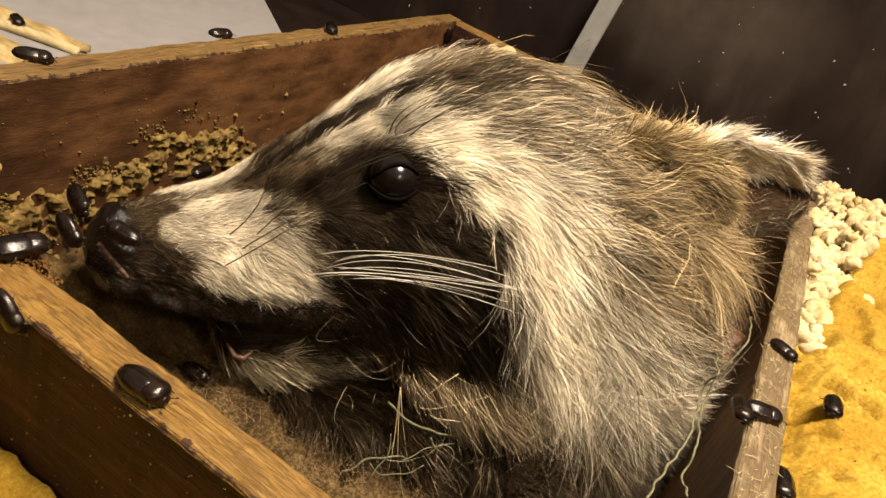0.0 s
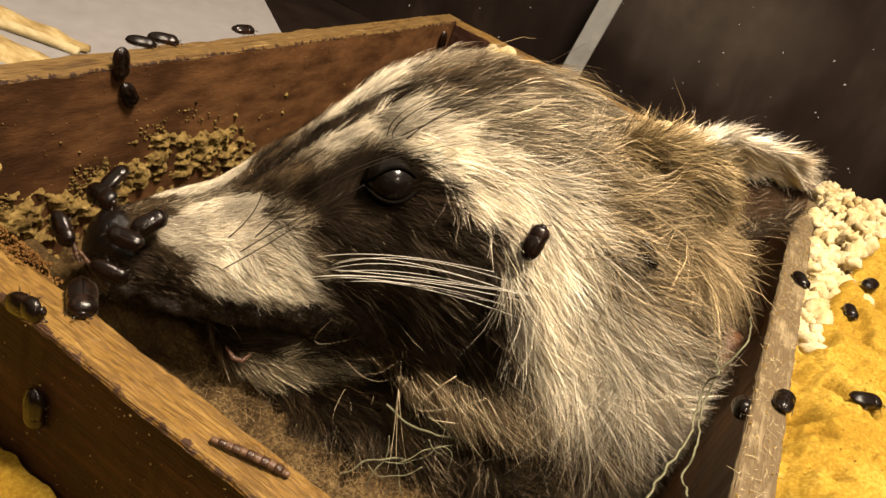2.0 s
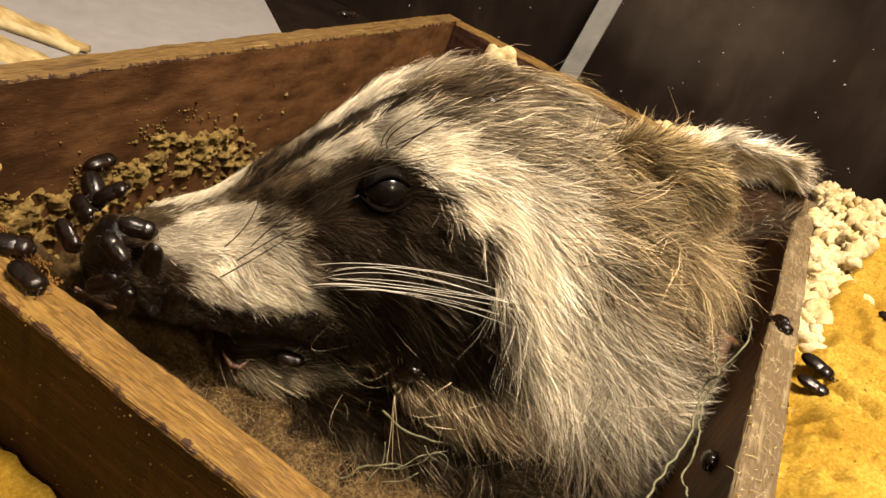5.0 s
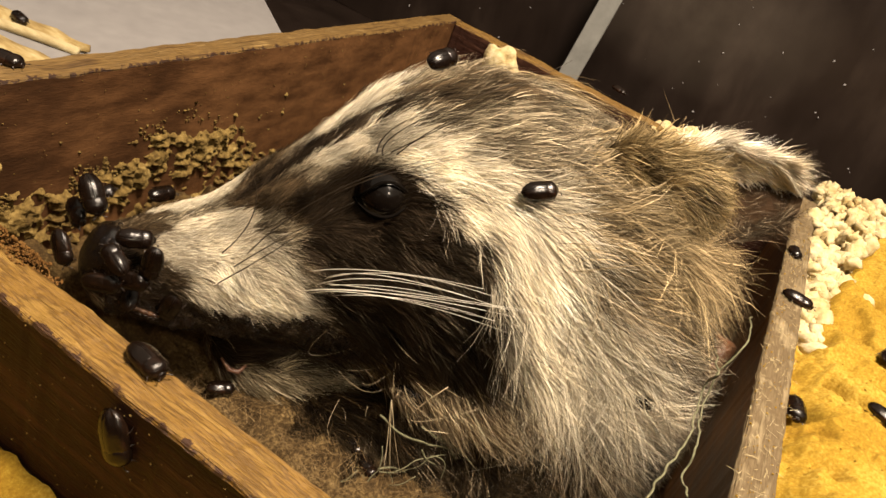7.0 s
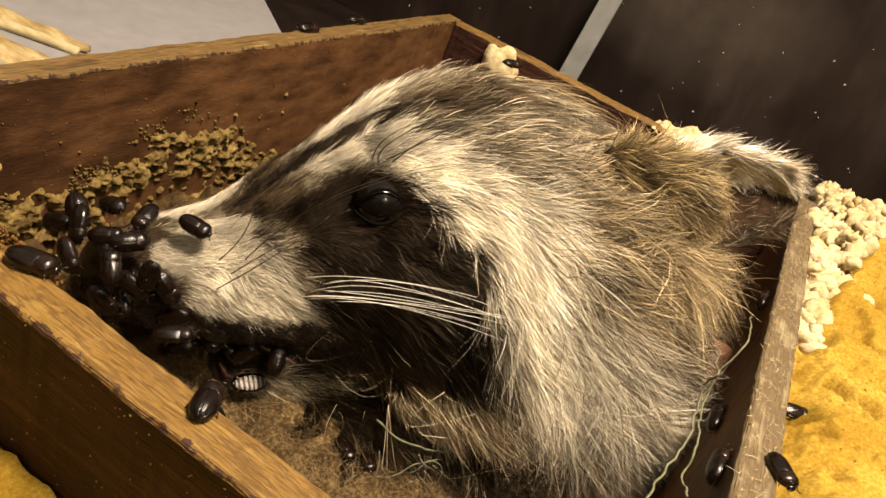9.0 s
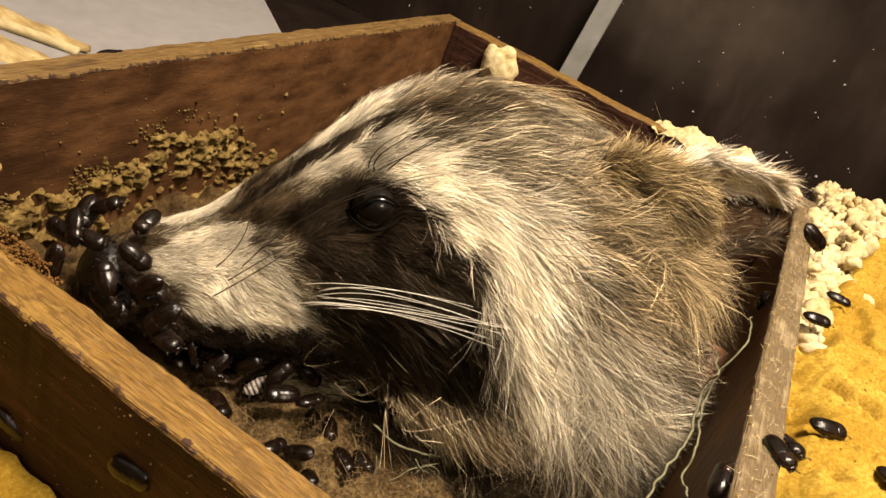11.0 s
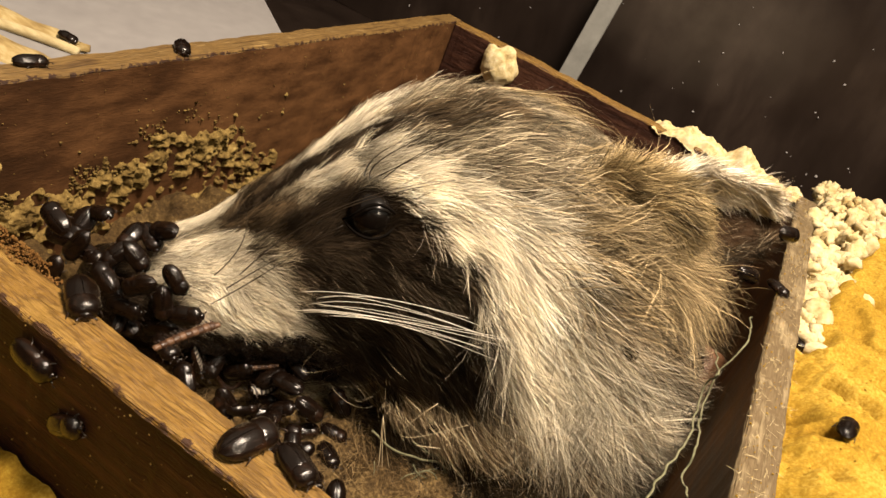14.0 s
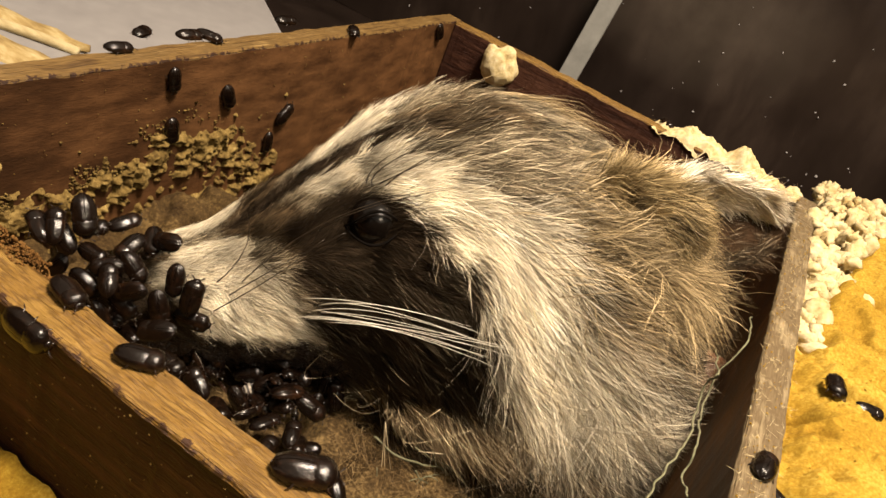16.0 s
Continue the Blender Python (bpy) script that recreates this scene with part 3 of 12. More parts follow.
COAT["cream"] = [[(0.60, 0.04, 0.42, 0.03), (0.68, 0.07, 0.50, 0.05), (0.76, 0.11, 0.545, 0.068), (0.84, 0.20, 0.545, 0.075), (0.93, 0.32, 0.525, 0.09), (1.04, 0.41, 0.51, 0.11), (1.16, 0.47, 0.50, 0.09)],
    [(0.95, 0.36, 0.50, 0.07), (1.02, 0.46, 0.44, 0.10), (1.11, 0.57, 0.35, 0.115), (1.17, 0.64, 0.25, 0.115), (1.28, 0.71, 0.13, 0.11)],
    [(0.26, 0.05, 0.19, 0.04), (0.33, 0.07, 0.22, 0.05), (0.4, 0.1, 0.235, 0.05)]]
COAT["cream"] += [[(0.21, 0.10, 0.17, 0.05), (0.29, 0.12, 0.16, 0.08), (0.36, 0.14, 0.16, 0.09), (0.45, 0.19, 0.16, 0.09), (0.51, 0.24, 0.08, 0.075), (0.57, 0.26, 0.06, 0.045)],
    [(0.30, 0.18, 0.07, 0.045), (0.42, 0.21, 0.06, 0.055)],
    [(1.31, 0.67, 0.24, 0.12), (1.49, 0.75, 0.12, 0.13), (1.62, 0.78, 0.0, 0.12)]]
COAT["fluff"] = [[(1.3, 0.71, 0.14, 0.09), (1.4, 0.76, 0.07, 0.11), (1.52, 0.79, 0.0, 0.12), (1.62, 0.8, -0.08, 0.12)]]
COAT["pale"] = [[(0.52, 0.14, -0.34, 0.07), (0.7, 0.25, -0.38, 0.09), (0.9, 0.36, -0.36, 0.09)]]
COAT["tuft"] = [[(0.92, 0.41, -0.17, 0.05), (1.01, 0.52, -0.12, 0.06), (1.09, 0.6, -0.08, 0.065), (1.18, 0.67, -0.04, 0.075)]]
COAT["black"] = [[(0.66, 0.3, 0.1, 0.06), (0.76, 0.33, -0.02, 0.08), (0.88, 0.42, -0.03, 0.085), (0.97, 0.51, 0.03, 0.085), (1.03, 0.56, 0.08, 0.08)],
    [(0.95, 0.42, 0.38, 0.06), (0.97, 0.5, 0.28, 0.08), (1.0, 0.54, 0.17, 0.08)],
    [(0.68, 0.2, 0.38, 0.11), (0.76, 0.26, 0.39, 0.115), (0.83, 0.39, 0.32, 0.14), (0.78, 0.38, 0.15, 0.13), (0.9, 0.47, 0.2, 0.16), (0.93, 0.47, 0.04, 0.12), (1.02, 0.56, 0.11, 0.09)]]
COAT["black"] += [[(0.42, 0.0, 0.24, 0.03), (0.54, 0.0, 0.37, 0.033), (0.65, 0.0, 0.48, 0.036), (0.79, 0.0, 0.59, 0.042), (0.93, 0.0, 0.66, 0.045)],
    [(0.01, 0.09, 0.09, 0.11), (0.09, 0.13, 0.06, 0.09), (0.2, 0.16, -0.01, 0.065), (0.35, 0.2, -0.05, 0.065), (0.47, 0.23, -0.07, 0.065), (0.62, 0.23, -0.12, 0.07), (0.76, 0.29, -0.1, 0.07)],
    [(0.14, 0.1, -0.08, 0.08), (0.27, 0.15, -0.11, 0.08), (0.45, 0.19, -0.13, 0.08), (0.62, 0.2, -0.18, 0.09)]]
COAT["black"] += [[(0.55, 0.15, 0.33, 0.045), (0.61, 0.19, 0.34, 0.085), (0.68, 0.25, 0.32, 0.11), (0.75, 0.32, 0.26, 0.12)],
    [(0.585, 0.235, 0.24, 0.05), (0.66, 0.28, 0.20, 0.08), (0.74, 0.33, 0.14, 0.10)]]
COAT["black"] += [[(0.34, 0.06, -0.22, 0.08), (0.48, 0.14, -0.24, 0.08), (0.72, 0.28, -0.26, 0.08)]]
# the muzzle hangs: its patches lie lower towards the nose
COAT = {hue: [[(x, y, z - 0.055 * min(1.0, max(0.0, (0.75 - x) / 0.5)), r) for x, y, z, r in st] for st in strokes] for hue, strokes in COAT.items()}
HUES = {  # hair colours, each with a lighter and a darker shade
    "grizzle": ((0.046, 0.033, 0.019), (0.64, 0.54, 0.37)),
    "tan": ((0.115, 0.082, 0.046), (0.66, 0.54, 0.365)),
    "brown": ((0.030, 0.020, 0.010), (0.32, 0.235, 0.12)),
    "dark": ((0.020, 0.014, 0.008), (0.13, 0.09, 0.05)),
    "cream": ((0.46, 0.39, 0.265), (0.80, 0.735, 0.585)),
    "pale": ((0.24, 0.195, 0.11), (0.72, 0.62, 0.42)),
    "fluff": ((0.14, 0.104, 0.062), (0.72, 0.61, 0.44)),
    "tuft": ((0.05, 0.034, 0.016), (0.42, 0.31, 0.17)),
    "black": ((0.008, 0.0056, 0.0038), (0.042, 0.029, 0.018)),
}
# lie of the coat: place (back, side, up), direction (back, outward, up), hair length
LIE = [(0.12, 0.11, 0.11, 0.97, 0.21, 0.14, 0.02), (0.26, 0.13, 0.14, 0.97, 0.17, 0.19, 0.032), (0.39, 0.05, 0.23, 0.80, 0.17, 0.54, 0.034),
       (0.50, 0.24, 0.08, 0.95, 0.29, -0.11, 0.06), (0.38, 0.21, 0.06, 0.88, 0.34, -0.33, 0.045), (0.69, 0.15, 0.46, 0.76, 0.27, 0.60, 0.05),
       (0.60, 0.14, 0.37, 0.59, -0.15, 0.77, 0.045), (0.66, 0.28, 0.24, 0.83, 0.56, -0.04, 0.05), (0.83, 0.40, 0.30, 0.80, 0.56, -0.08, 0.07)]
LIE2 = [(0.87, 0.43, 0.02, 0.75, 0.59, -0.32, 0.10), (0.64, 0.04, 0.47, 0.75, 0.07, 0.66, 0.06), (0.77, 0.08, 0.57, 0.82, 0.09, 0.56, 0.09),
        (0.95, 0.16, 0.64, 0.93, 0.15, 0.28, 0.13), (0.93, 0.32, 0.53, 0.86, 0.47, 0.0, 0.12), (1.12, 0.27, 0.65, 0.96, 0.27, 0.06, 0.13),
        (1.29, 0.39, 0.61, 0.98, 0.18, -0.10, 0.15), (1.03, 0.46, 0.44, 0.56, 0.62, -0.52, 0.13), (1.11, 0.58, 0.33, 0.54, 0.50, -0.66, 0.15),
        (1.26, 0.61, 0.39, 0.72, 0.33, -0.48, 0.22), (1.23, 0.69, 0.16, 0.56, 0.36, -0.70, 0.19), (1.47, 0.73, 0.22, 0.82, 0.13, -0.50, 0.27)]
LIE3 = [(1.43, 0.57, 0.47, 0.95, 0.14, -0.22, 0.22), (1.51, 0.42, 0.59, 0.99, 0.04, -0.11, 0.16), (1.43, 0.77, -0.07, 0.70, 0.15, -0.68, 0.34),
        (1.17, 0.66, -0.10, 0.70, 0.26, -0.62, 0.15), (1.02, 0.45, -0.25, 0.70, 0.18, -0.60, 0.13), (0.55, 0.2, -0.38, 0.94, 0.12, -0.12, 0.10),
        (1.36, 0.04, 0.63, 0.99, 0.1, -0.09, 0.09), (1.6, 0.0, 0.58, 0.99, 0.0, -0.12, 0.08), (1.5, -0.3, 0.55, 0.99, 0.0, -0.12, 0.07), (0.48, 0.02, 0.32, 0.69, 0.01, 0.72, 0.045)]
LIE4 = [(1.8, 0.7, 0.0, 0.9, 0.0, -0.4, 0.30), (1.9, 0.6, -0.4, 0.7, 0.0, -0.6, 0.3), (1.68, 0.58, 0.42, 0.9, 0.0, -0.3, 0.13), (1.85, 0.5, 0.46, 0.9, 0.0, -0.3, 0.06), (1.97, 0.58, 0.32, 0.9, 0.0, -0.4, 0.08)]
LIE = np.array(LIE + LIE2 + LIE3 + LIE4)


def patch_weights(P):
    """How far each place belongs to each patch of the coat, 0 to 1."""
    Q = P.copy()
    Q[:, 1] = np.abs(Q[:, 1])
    out = {}
    for hue, strokes in COAT.items():
        best = np.full(len(Q), 9.0)
        for st in strokes:
            st = np.array(st)
            for a, b in zip(st[:-1], st[1:]):
                d = b[:3] - a[:3]
                t = np.clip(((Q - a[:3]) @ d) / (d @ d), 0, 1)
                r = a[3] + (b[3] - a[3]) * t
                best = np.minimum(best, np.linalg.norm(Q - a[:3] - t[:, None] * d, axis=1) / r)
        out[hue] = np.clip((1.22 - best) / 0.44, 0, 1)
    return out


def coat_colour(P, rng, each=True):
    """A hair colour for each place: hairs of neighbouring patches mingle along the edges."""
    w = patch_weights(P)
    u = rng.random(len(P)) if each else np.full(len(P), 0.5)
    c = np.zeros((len(P), 3))
    shade = np.clip(rng.normal(0.45, 0.30, len(P)), 0, 1) if each else np.full(len(P), 0.4)
    lo, hi = HUES["grizzle"]
    c[:] = np.array(lo) + (np.array(hi) - np.array(lo)) * (shade ** 1.8)[:, None]
    for hue in ("tan", "brown", "dark", "fluff", "cream", "black", "pale", "tuft"):
        lo, hi = HUES[hue]
        k = w[hue] > (rng.random(len(P)) * 0.8 + 0.1 if each else 0.5)
        c[k] = (np.array(lo) + (np.array(hi) - np.array(lo)) * shade[:, None])[k]
    # dark-tipped hairs among the grizzled ones
    fleck = (rng.random(len(P)) < 0.20) & (w["cream"] < 0.3) & (P[:, 0] > 0.8) & each
    c[fleck] *= 0.22
    return c


def lie_of(P):
    Q = P.copy()
    side = np.where(Q[:, 1] > 0, 1.0, -1.0)
    Q[:, 1] = np.abs(Q[:, 1])
    d2 = ((Q[:, None, :] - LIE[None, :, :3]) ** 2).sum(-1) + 0.0015
    w = d2 ** -2.0
    w /= w.sum(1, keepdims=True)
    v = w @ LIE[:, 3:6]
    v[:, 1] *= side
    return v, w @ LIE[:, 6]


FUR, nt, b = nodes_of("raccoon_fur", 0.36, 0.0, 0.32)
b.inputs["Specular Tint"].default_value = (1.0, 0.80, 0.52, 1)
at = nt.nodes.new("ShaderNodeAttribute")
at.attribute_name = "hair"
nt.links.new(at.outputs["Color"], b.inputs["Base Color"])
SKIN, nt, b = nodes_of("raccoon_skin", 0.8, 0.0, 0.08)
at = nt.nodes.new("ShaderNodeAttribute")
at.attribute_name = "hair"
n1 = node(nt, "ShaderNodeTexNoise", Scale=900.0, Detail=5.0)
mx = nt.nodes.new("ShaderNodeMix")
mx.data_type, mx.blend_type = "RGBA", "MULTIPLY"
mx.inputs["Factor"].default_value = 0.8
nt.links.new(at.outputs["Color"], mx.inputs["A"])
r1 = ramp(nt, [(0.3, (0.25, 0.22, 0.2)), (0.7, (0.9, 0.85, 0.8))])
nt.links.new(n1.outputs[0], r1.inputs[0])
nt.links.new(r1.outputs[0], mx.inputs["B"])
nt.links.new(mx.outputs["Result"], b.inputs["Base Color"])


def set_hair_colour(me, col):
    a = me.attributes.new("hair", "FLOAT_COLOR", "POINT")
    a.data.foreach_set("color", np.concatenate([col, np.ones((len(col), 1))], 1).astype(np.float32).ravel())


def grid_normals(P):
    du, dv = np.gradient(P, axis=0), np.gradient(P, axis=1)
    n = np.cross(du, dv)
    return n / np.maximum(np.linalg.norm(n, axis=-1, keepdims=True), 1e-9)


def grow(name, P, count, parent, seed, weight=None, length=1.0, width=0.00066, lift=0.30, outward=1.0, lie=None, colour=None, messy=0.30, clump=0.74, cell=0.055, roots=0.32):
    """Hair on a grid of places P: tapered blades of four joints that follow the lie of the coat, in clumps."""
    rng = np.random.default_rng(seed)
    Nn = -grid_normals(P) * outward
    a, bq, c, d = P[:-1, :-1], P[1:, :-1], P[1:, 1:], P[:-1, 1:]
    area = 0.5 * np.linalg.norm(np.cross(c - a, d - bq), axis=-1)
    mid = (a + bq + c + d) / 4
    wt = area * (weight(mid.reshape(-1, 3)).reshape(area.shape) if weight else 1)
    pick = rng.choice(area.size, count, p=(wt / wt.sum()).ravel())
    i, j = np.unravel_index(pick, area.shape)
    u, v = rng.random((2, count, 1))
    def at_uv(G):
        return (G[i, j] * (1 - u) + G[i + 1, j] * u) * (1 - v) + (G[i, j + 1] * (1 - u) + G[i + 1, j + 1] * u) * v
    root, n = at_uv(P), at_uv(Nn)
    n /= np.linalg.norm(n, axis=1, keepdims=True)
    flow, L = (lie or lie_of)(root)
    L = L * length * np.clip(rng.normal(1.0, 0.30, count), 0.3, 1.9)
    flow = flow - n * (flow * n).sum(1, keepdims=True)
    flow /= np.maximum(np.linalg.norm(flow, axis=1, keepdims=True), 1e-6)
    # clumps: hairs of one cell share a twist and draw together at the tips
    q = np.floor(root / cell + rng.normal(0, 0.25, root.shape)).astype(np.int64)
    key = (q[:, 0] * 73856093 ^ q[:, 1] * 19349663 ^ q[:, 2] * 83492791)
    uniq, inv = np.unique(key, return_inverse=True)
    inv = inv.ravel()
    twist = rng.normal(0, 1, (len(uniq), 3))[inv]
    cl_lift = rng.normal(0, 0.17, len(uniq))[inv]
    cnt = np.bincount(inv).astype(float)
    centre = np.stack([np.bincount(inv, root[:, k]) for k in range(3)], 1) / cnt[:, None]
    loose = (1 + 0.55 * np.clip((root[:, :1] - 1.05) / 0.25, 0, 1)) * messy
    flow = flow + loose * (0.75 * twist + 0.34 * rng.normal(0, 1, root.shape))
    flow = flow - n * (flow * n).sum(1, keepdims=True)
    flow /= np.maximum(np.linalg.norm(flow, axis=1, keepdims=True), 1e-6)
    up = np.clip(lift + cl_lift + rng.normal(0, 0.10, count), 0.05, 1.0)[:, None]
    up = up * np.where((root[:, :1] > 1.2) & (root[:, 1:2] > -0.25), 0.55, 1.0)
    droop = np.array([0, 0, -1.0]) * (L[:, None] ** 2) * 0.5
    side = np.cross(n, flow)
    curl = side * (rng.normal(0, 0.10 + 0.55 * np.clip(L - 0.1, 0, 0.3), count) * L)[:, None]
    K = 4
    pts = []
    for k in range(K):
        t = k / (K - 1)
        p = root + L[:, None] * (flow * t * (1 - 0.15 * t * up) + n * up * (t - 0.45 * t * t)) + droop * t * t + curl * t * t
        p = p + (centre[inv] - root) * clump * t * np.minimum(1, L[:, None] / 0.12)
        pts.append(p)
    roll = rng.normal(0, 0.7, count)[:, None]
    wdir = side * np.cos(roll) + n * np.sin(roll)
    wd = width * (np.clip(rng.normal(1, 0.25, count), 0.5, 1.8) * np.clip(L / 0.12, 0.6, 1.0))[:, None]
    V = []
    for k in range(K - 1):
        f = (0.8, 1.0, 0.75)[k]
        V += [pts[k] - wdir * wd * f, pts[k] + wdir * wd * f]
    V.append(pts[-1])
    V = np.stack(V, 1) * U
    nv = V.shape[1]
    base = (np.arange(count) * nv)[:, None]
    quads = np.concatenate([base + np.array([0, 1, 3, 2]), base + np.array([2, 3, 5, 4])], 1).reshape(-1, 4)
    tris = base + np.array([4, 5, 6])
    me = bpy.data.meshes.new(name)
    nq, ntri = len(quads), len(tris)
    me.vertices.add(count * nv)
    me.vertices.foreach_set("co", V.astype(np.float32).ravel())
    me.loops.add(nq * 4 + ntri * 3)
    me.loops.foreach_set("vertex_index", np.concatenate([quads.ravel(), tris.ravel()]).astype(np.int32))
    me.polygons.add(nq + ntri)
    me.polygons.foreach_set("loop_start", np.concatenate([np.arange(nq) * 4, nq * 4 + np.arange(ntri) * 3]).astype(np.int32))
    me.polygons.foreach_set("use_smooth", [True] * (nq + ntri))
    me.update(calc_edges=True)
    col = colour(root, rng) if colour else coat_colour(root, rng)
    even = 0.35 + 0.65 * np.clip(1.25 - 1.5 * col[:, :1], 0, 1)   # pale patches are more even
    col = col * (1 + even * (np.clip(rng.normal(0.93, 0.50, len(uniq)), 0.20, 1.7)[inv][:, None] - 1))
    q2 = np.floor(root / 0.15 + rng.normal(0, 0.18, root.shape)).astype(np.int64)
    big, inv2 = np.unique(q2[:, 0] * 73856093 ^ q2[:, 1] * 19349663 ^ q2[:, 2] * 83492791, return_inverse=True)
    col = col * np.clip(rng.normal(1.0, 0.20, len(big)), 0.6, 1.4)[inv2.ravel()][:, None]
    # roots darker underfur, tips their own shade
    tone = np.array([roots, roots, 0.80, 0.80, 1.08, 1.08, 1.15])
    C = np.clip(col[:, None, :] * tone[None, :, None], 0, 1).reshape(-1, 3)
    set_hair_colour(me, C)
    me.materials.append(FUR)
    ob = new(name, me)
    ob.parent = parent
    return ob


S, A = np.meshgrid(np.linspace(0.0, 2.14, 130), np.linspace(-math.pi, math.pi, 121), indexing="ij")
HP = head_surface(S, A)
skin = grid_mesh("head_skin", HP * U, SKIN, head, "furred skin of the head")
set_hair_colour(skin.data, 0.45 * coat_colour(HP.reshape(-1, 3), np.random.default_rng(1), each=False))

# lower jaw, a little open
def jaw_surface(s, a):
    t = (s - 0.40) / 0.65
    zc = -0.325 - 0.085 * t
    w = 0.07 + 0.30 * np.sqrt(np.clip(t, 0, 1))
    hh = 0.03 + 0.085 * np.clip(t * 5, 0, 1) ** 0.5 + 0.06 * t
    end = np.sqrt(np.clip(1 - np.clip((0.08 - t) / 0.08, 0, 1) ** 2, 0, 1))
    return np.stack([s + 0 * a, -w * end * np.sin(a), zc + hh * end * np.cos(a)], -1)


S, A = np.meshgrid(np.linspace(0.40, 1.05, 50), np.linspace(-math.pi, math.pi, 61), indexing="ij")
JP = jaw_surface(S, A)
jaw = grid_mesh("lower_jaw", JP * U, SKIN, head, "furred lower jaw with a pale chin")
set_hair_colour(jaw.data, coat_colour(JP.reshape(-1, 3), np.random.default_rng(2), each=False))


def camera_side(P):
    """The upper and left parts, which lie open, carry the denser coat."""
    w = np.where(P[:, 1] < 0.12, 1.0, 0.22) * np.where(P[:, 2] < -0.46, 0.3, 1.0)
    w = w * np.where(P[:, 0] < 0.11, 0.6, 1.0)
    w = w * np.where((P[:, 0] > 1.74) & (P[:, 2] > -0.12), 0.06, 1.0)
    return w * np.where(P[:, 0] < 0.95, 2.0, 1.0)


tagged(grow("fur", HP, FUR_COUNT, head, 7, camera_side), "grizzled brown and cream fur", kind="stuff")
tagged(grow("guard_hair", HP, FUR_COUNT // 22, head, 8, lambda P: camera_side(P) * (P[:, 0] > 0.95) * (1 - patch_weights(P)["black"]), length=1.15, width=0.00075, lift=0.40, messy=0.28, clump=0.4, cell=0.06), "long coarse guard hairs", kind="stuff")


def jowl_lie(P):
    v = np.tile(np.array([0.75, 0.40, -0.30]), (len(P), 1))
    v[:, 1] *= np.sign(P[:, 1])
    return v, np.full(len(P), 0.15)


def jowl_hair(P, rng):
    s = rng.random((len(P), 1)) ** 1.4
    return np.array((0.10, 0.07, 0.038)) + np.array((0.70, 0.57, 0.37)) * s


tagged(grow("jowl_tuft", HP, 7000, head, 14, lambda P: patch_weights(P)["tuft"] * np.where(P[:, 1] < 0, 1.0, 0.1), lie=jowl_lie, colour=jowl_hair, lift=0.75, messy=0.5), "tan tufts along the jowl", kind="stuff")
tagged(grow("jaw_fur", JP, FUR_COUNT // 14, jaw, 9, lambda P: (P[:, 1] < 0.1) * 1.0 + 0.1), "short pale chin fur", kind="stuff")

# throat ruff sunk onto the bedding, its dark fur blackened to paint the shade
u, v = np.meshgrid(np.linspace(0, 1, 40), np.linspace(0, 2 * math.pi, 49), indexing="ij")
rad = (0.16 + 0.30 * u) * np.sqrt(np.clip(1 - (1 - np.minimum(u * 5, 1)) ** 2, 0, 1)) * (1 + 0.06 * np.sin(9 * u + 3 * v) + 0.05 * np.sin(23 * u - 2 * v))
TP = np.stack([0.58 + 0.87 * u - 0.45 * rad * np.cos(v), -0.12 - 0.40 * u - 0.89 * rad * np.cos(v), -0.50 + 0.08 * u - 0.62 * rad * np.sin(v)], -1)
throat = grid_mesh("throat", TP * U, SKIN, head, "matted ruff under the jaw, coloured dark as shade")


def ruff_hair(P, rng):
    s = rng.random((len(P), 1)) ** 4
    return np.array((0.005, 0.0032, 0.0018)) + np.array((0.075, 0.050, 0.024)) * s


def ruff_lie(P):
    return np.tile(np.array([0.55, -0.30, -0.55]), (len(P), 1)), np.full(len(P), 0.13)


set_hair_colour(throat.data, ruff_hair(TP.reshape(-1, 3), np.random.default_rng(5)) * 0.5)
tagged(grow("ruff_fur", TP, FUR_COUNT // 12, throat, 12, lambda P: (P[:, 2] > -0.56) * 1.0, lie=ruff_lie, colour=ruff_hair, lift=0.4, messy=0.6), "matted throat fur, coloured dark as shade", kind="stuff")

# nose pad with nostrils, wet lips
WET = textured("wet_black_skin", [(0.3, (0.0012, 0.0009, 0.0008)), (0.7, (0.005, 0.0035, 0.003))], 1500, (1, 1, 1), 0.20, 0.5, 0.8, 3200, 200, 0.08, dist=0.00022)
u, v = np.meshgrid(np.linspace(0.02, math.pi - 0.02, 40), np.linspace(0, 2 * math.pi, 61), indexing="ij")
NP = np.stack([0.105 - 0.115 * np.cos(u), 0.135 * np.sin(u) * np.cos(v), -0.030 + 0.130 * np.sin(u) * np.sin(v)], -1)
for side in (-1, 1):
    for (cs, cy, cz, r, k) in ((0.07, 0.075, -0.035, 0.05, 0.055), (0.125, 0.12, -0.065, 0.045, 0.045)):
        g = k * np.exp(-((NP[..., 0] - cs) ** 2 + (NP[..., 1] - side * cy) ** 2 + (NP[..., 2] - cz) ** 2) / (r * r))
        NP[..., 0] += g * 0.7
        NP[..., 1] -= side * g * 0.7
NP[..., 1] *= 1 - 0.12 * np.exp(-((NP[..., 2] + 0.125) / 0.04) ** 2)
for i in range(NP.shape[0]):
    for j in range(NP.shape[1]):
        k = 1 + 0.10 * nz(NP[i, j], 14, 3) + 0.07 * nz(NP[i, j], 34, 4) + 0.04 * nz(NP[i, j], 80, 5)
        NP[i, j, 1] *= k
        NP[i, j, 2] = -0.030 + (NP[i, j, 2] + 0.030) * k
NP[:, -1] = NP[:, 0]
grid_mesh("nose_pad", NP * U, WET, head, "wet black nose pad with comma-shaped nostrils", close_v=True)
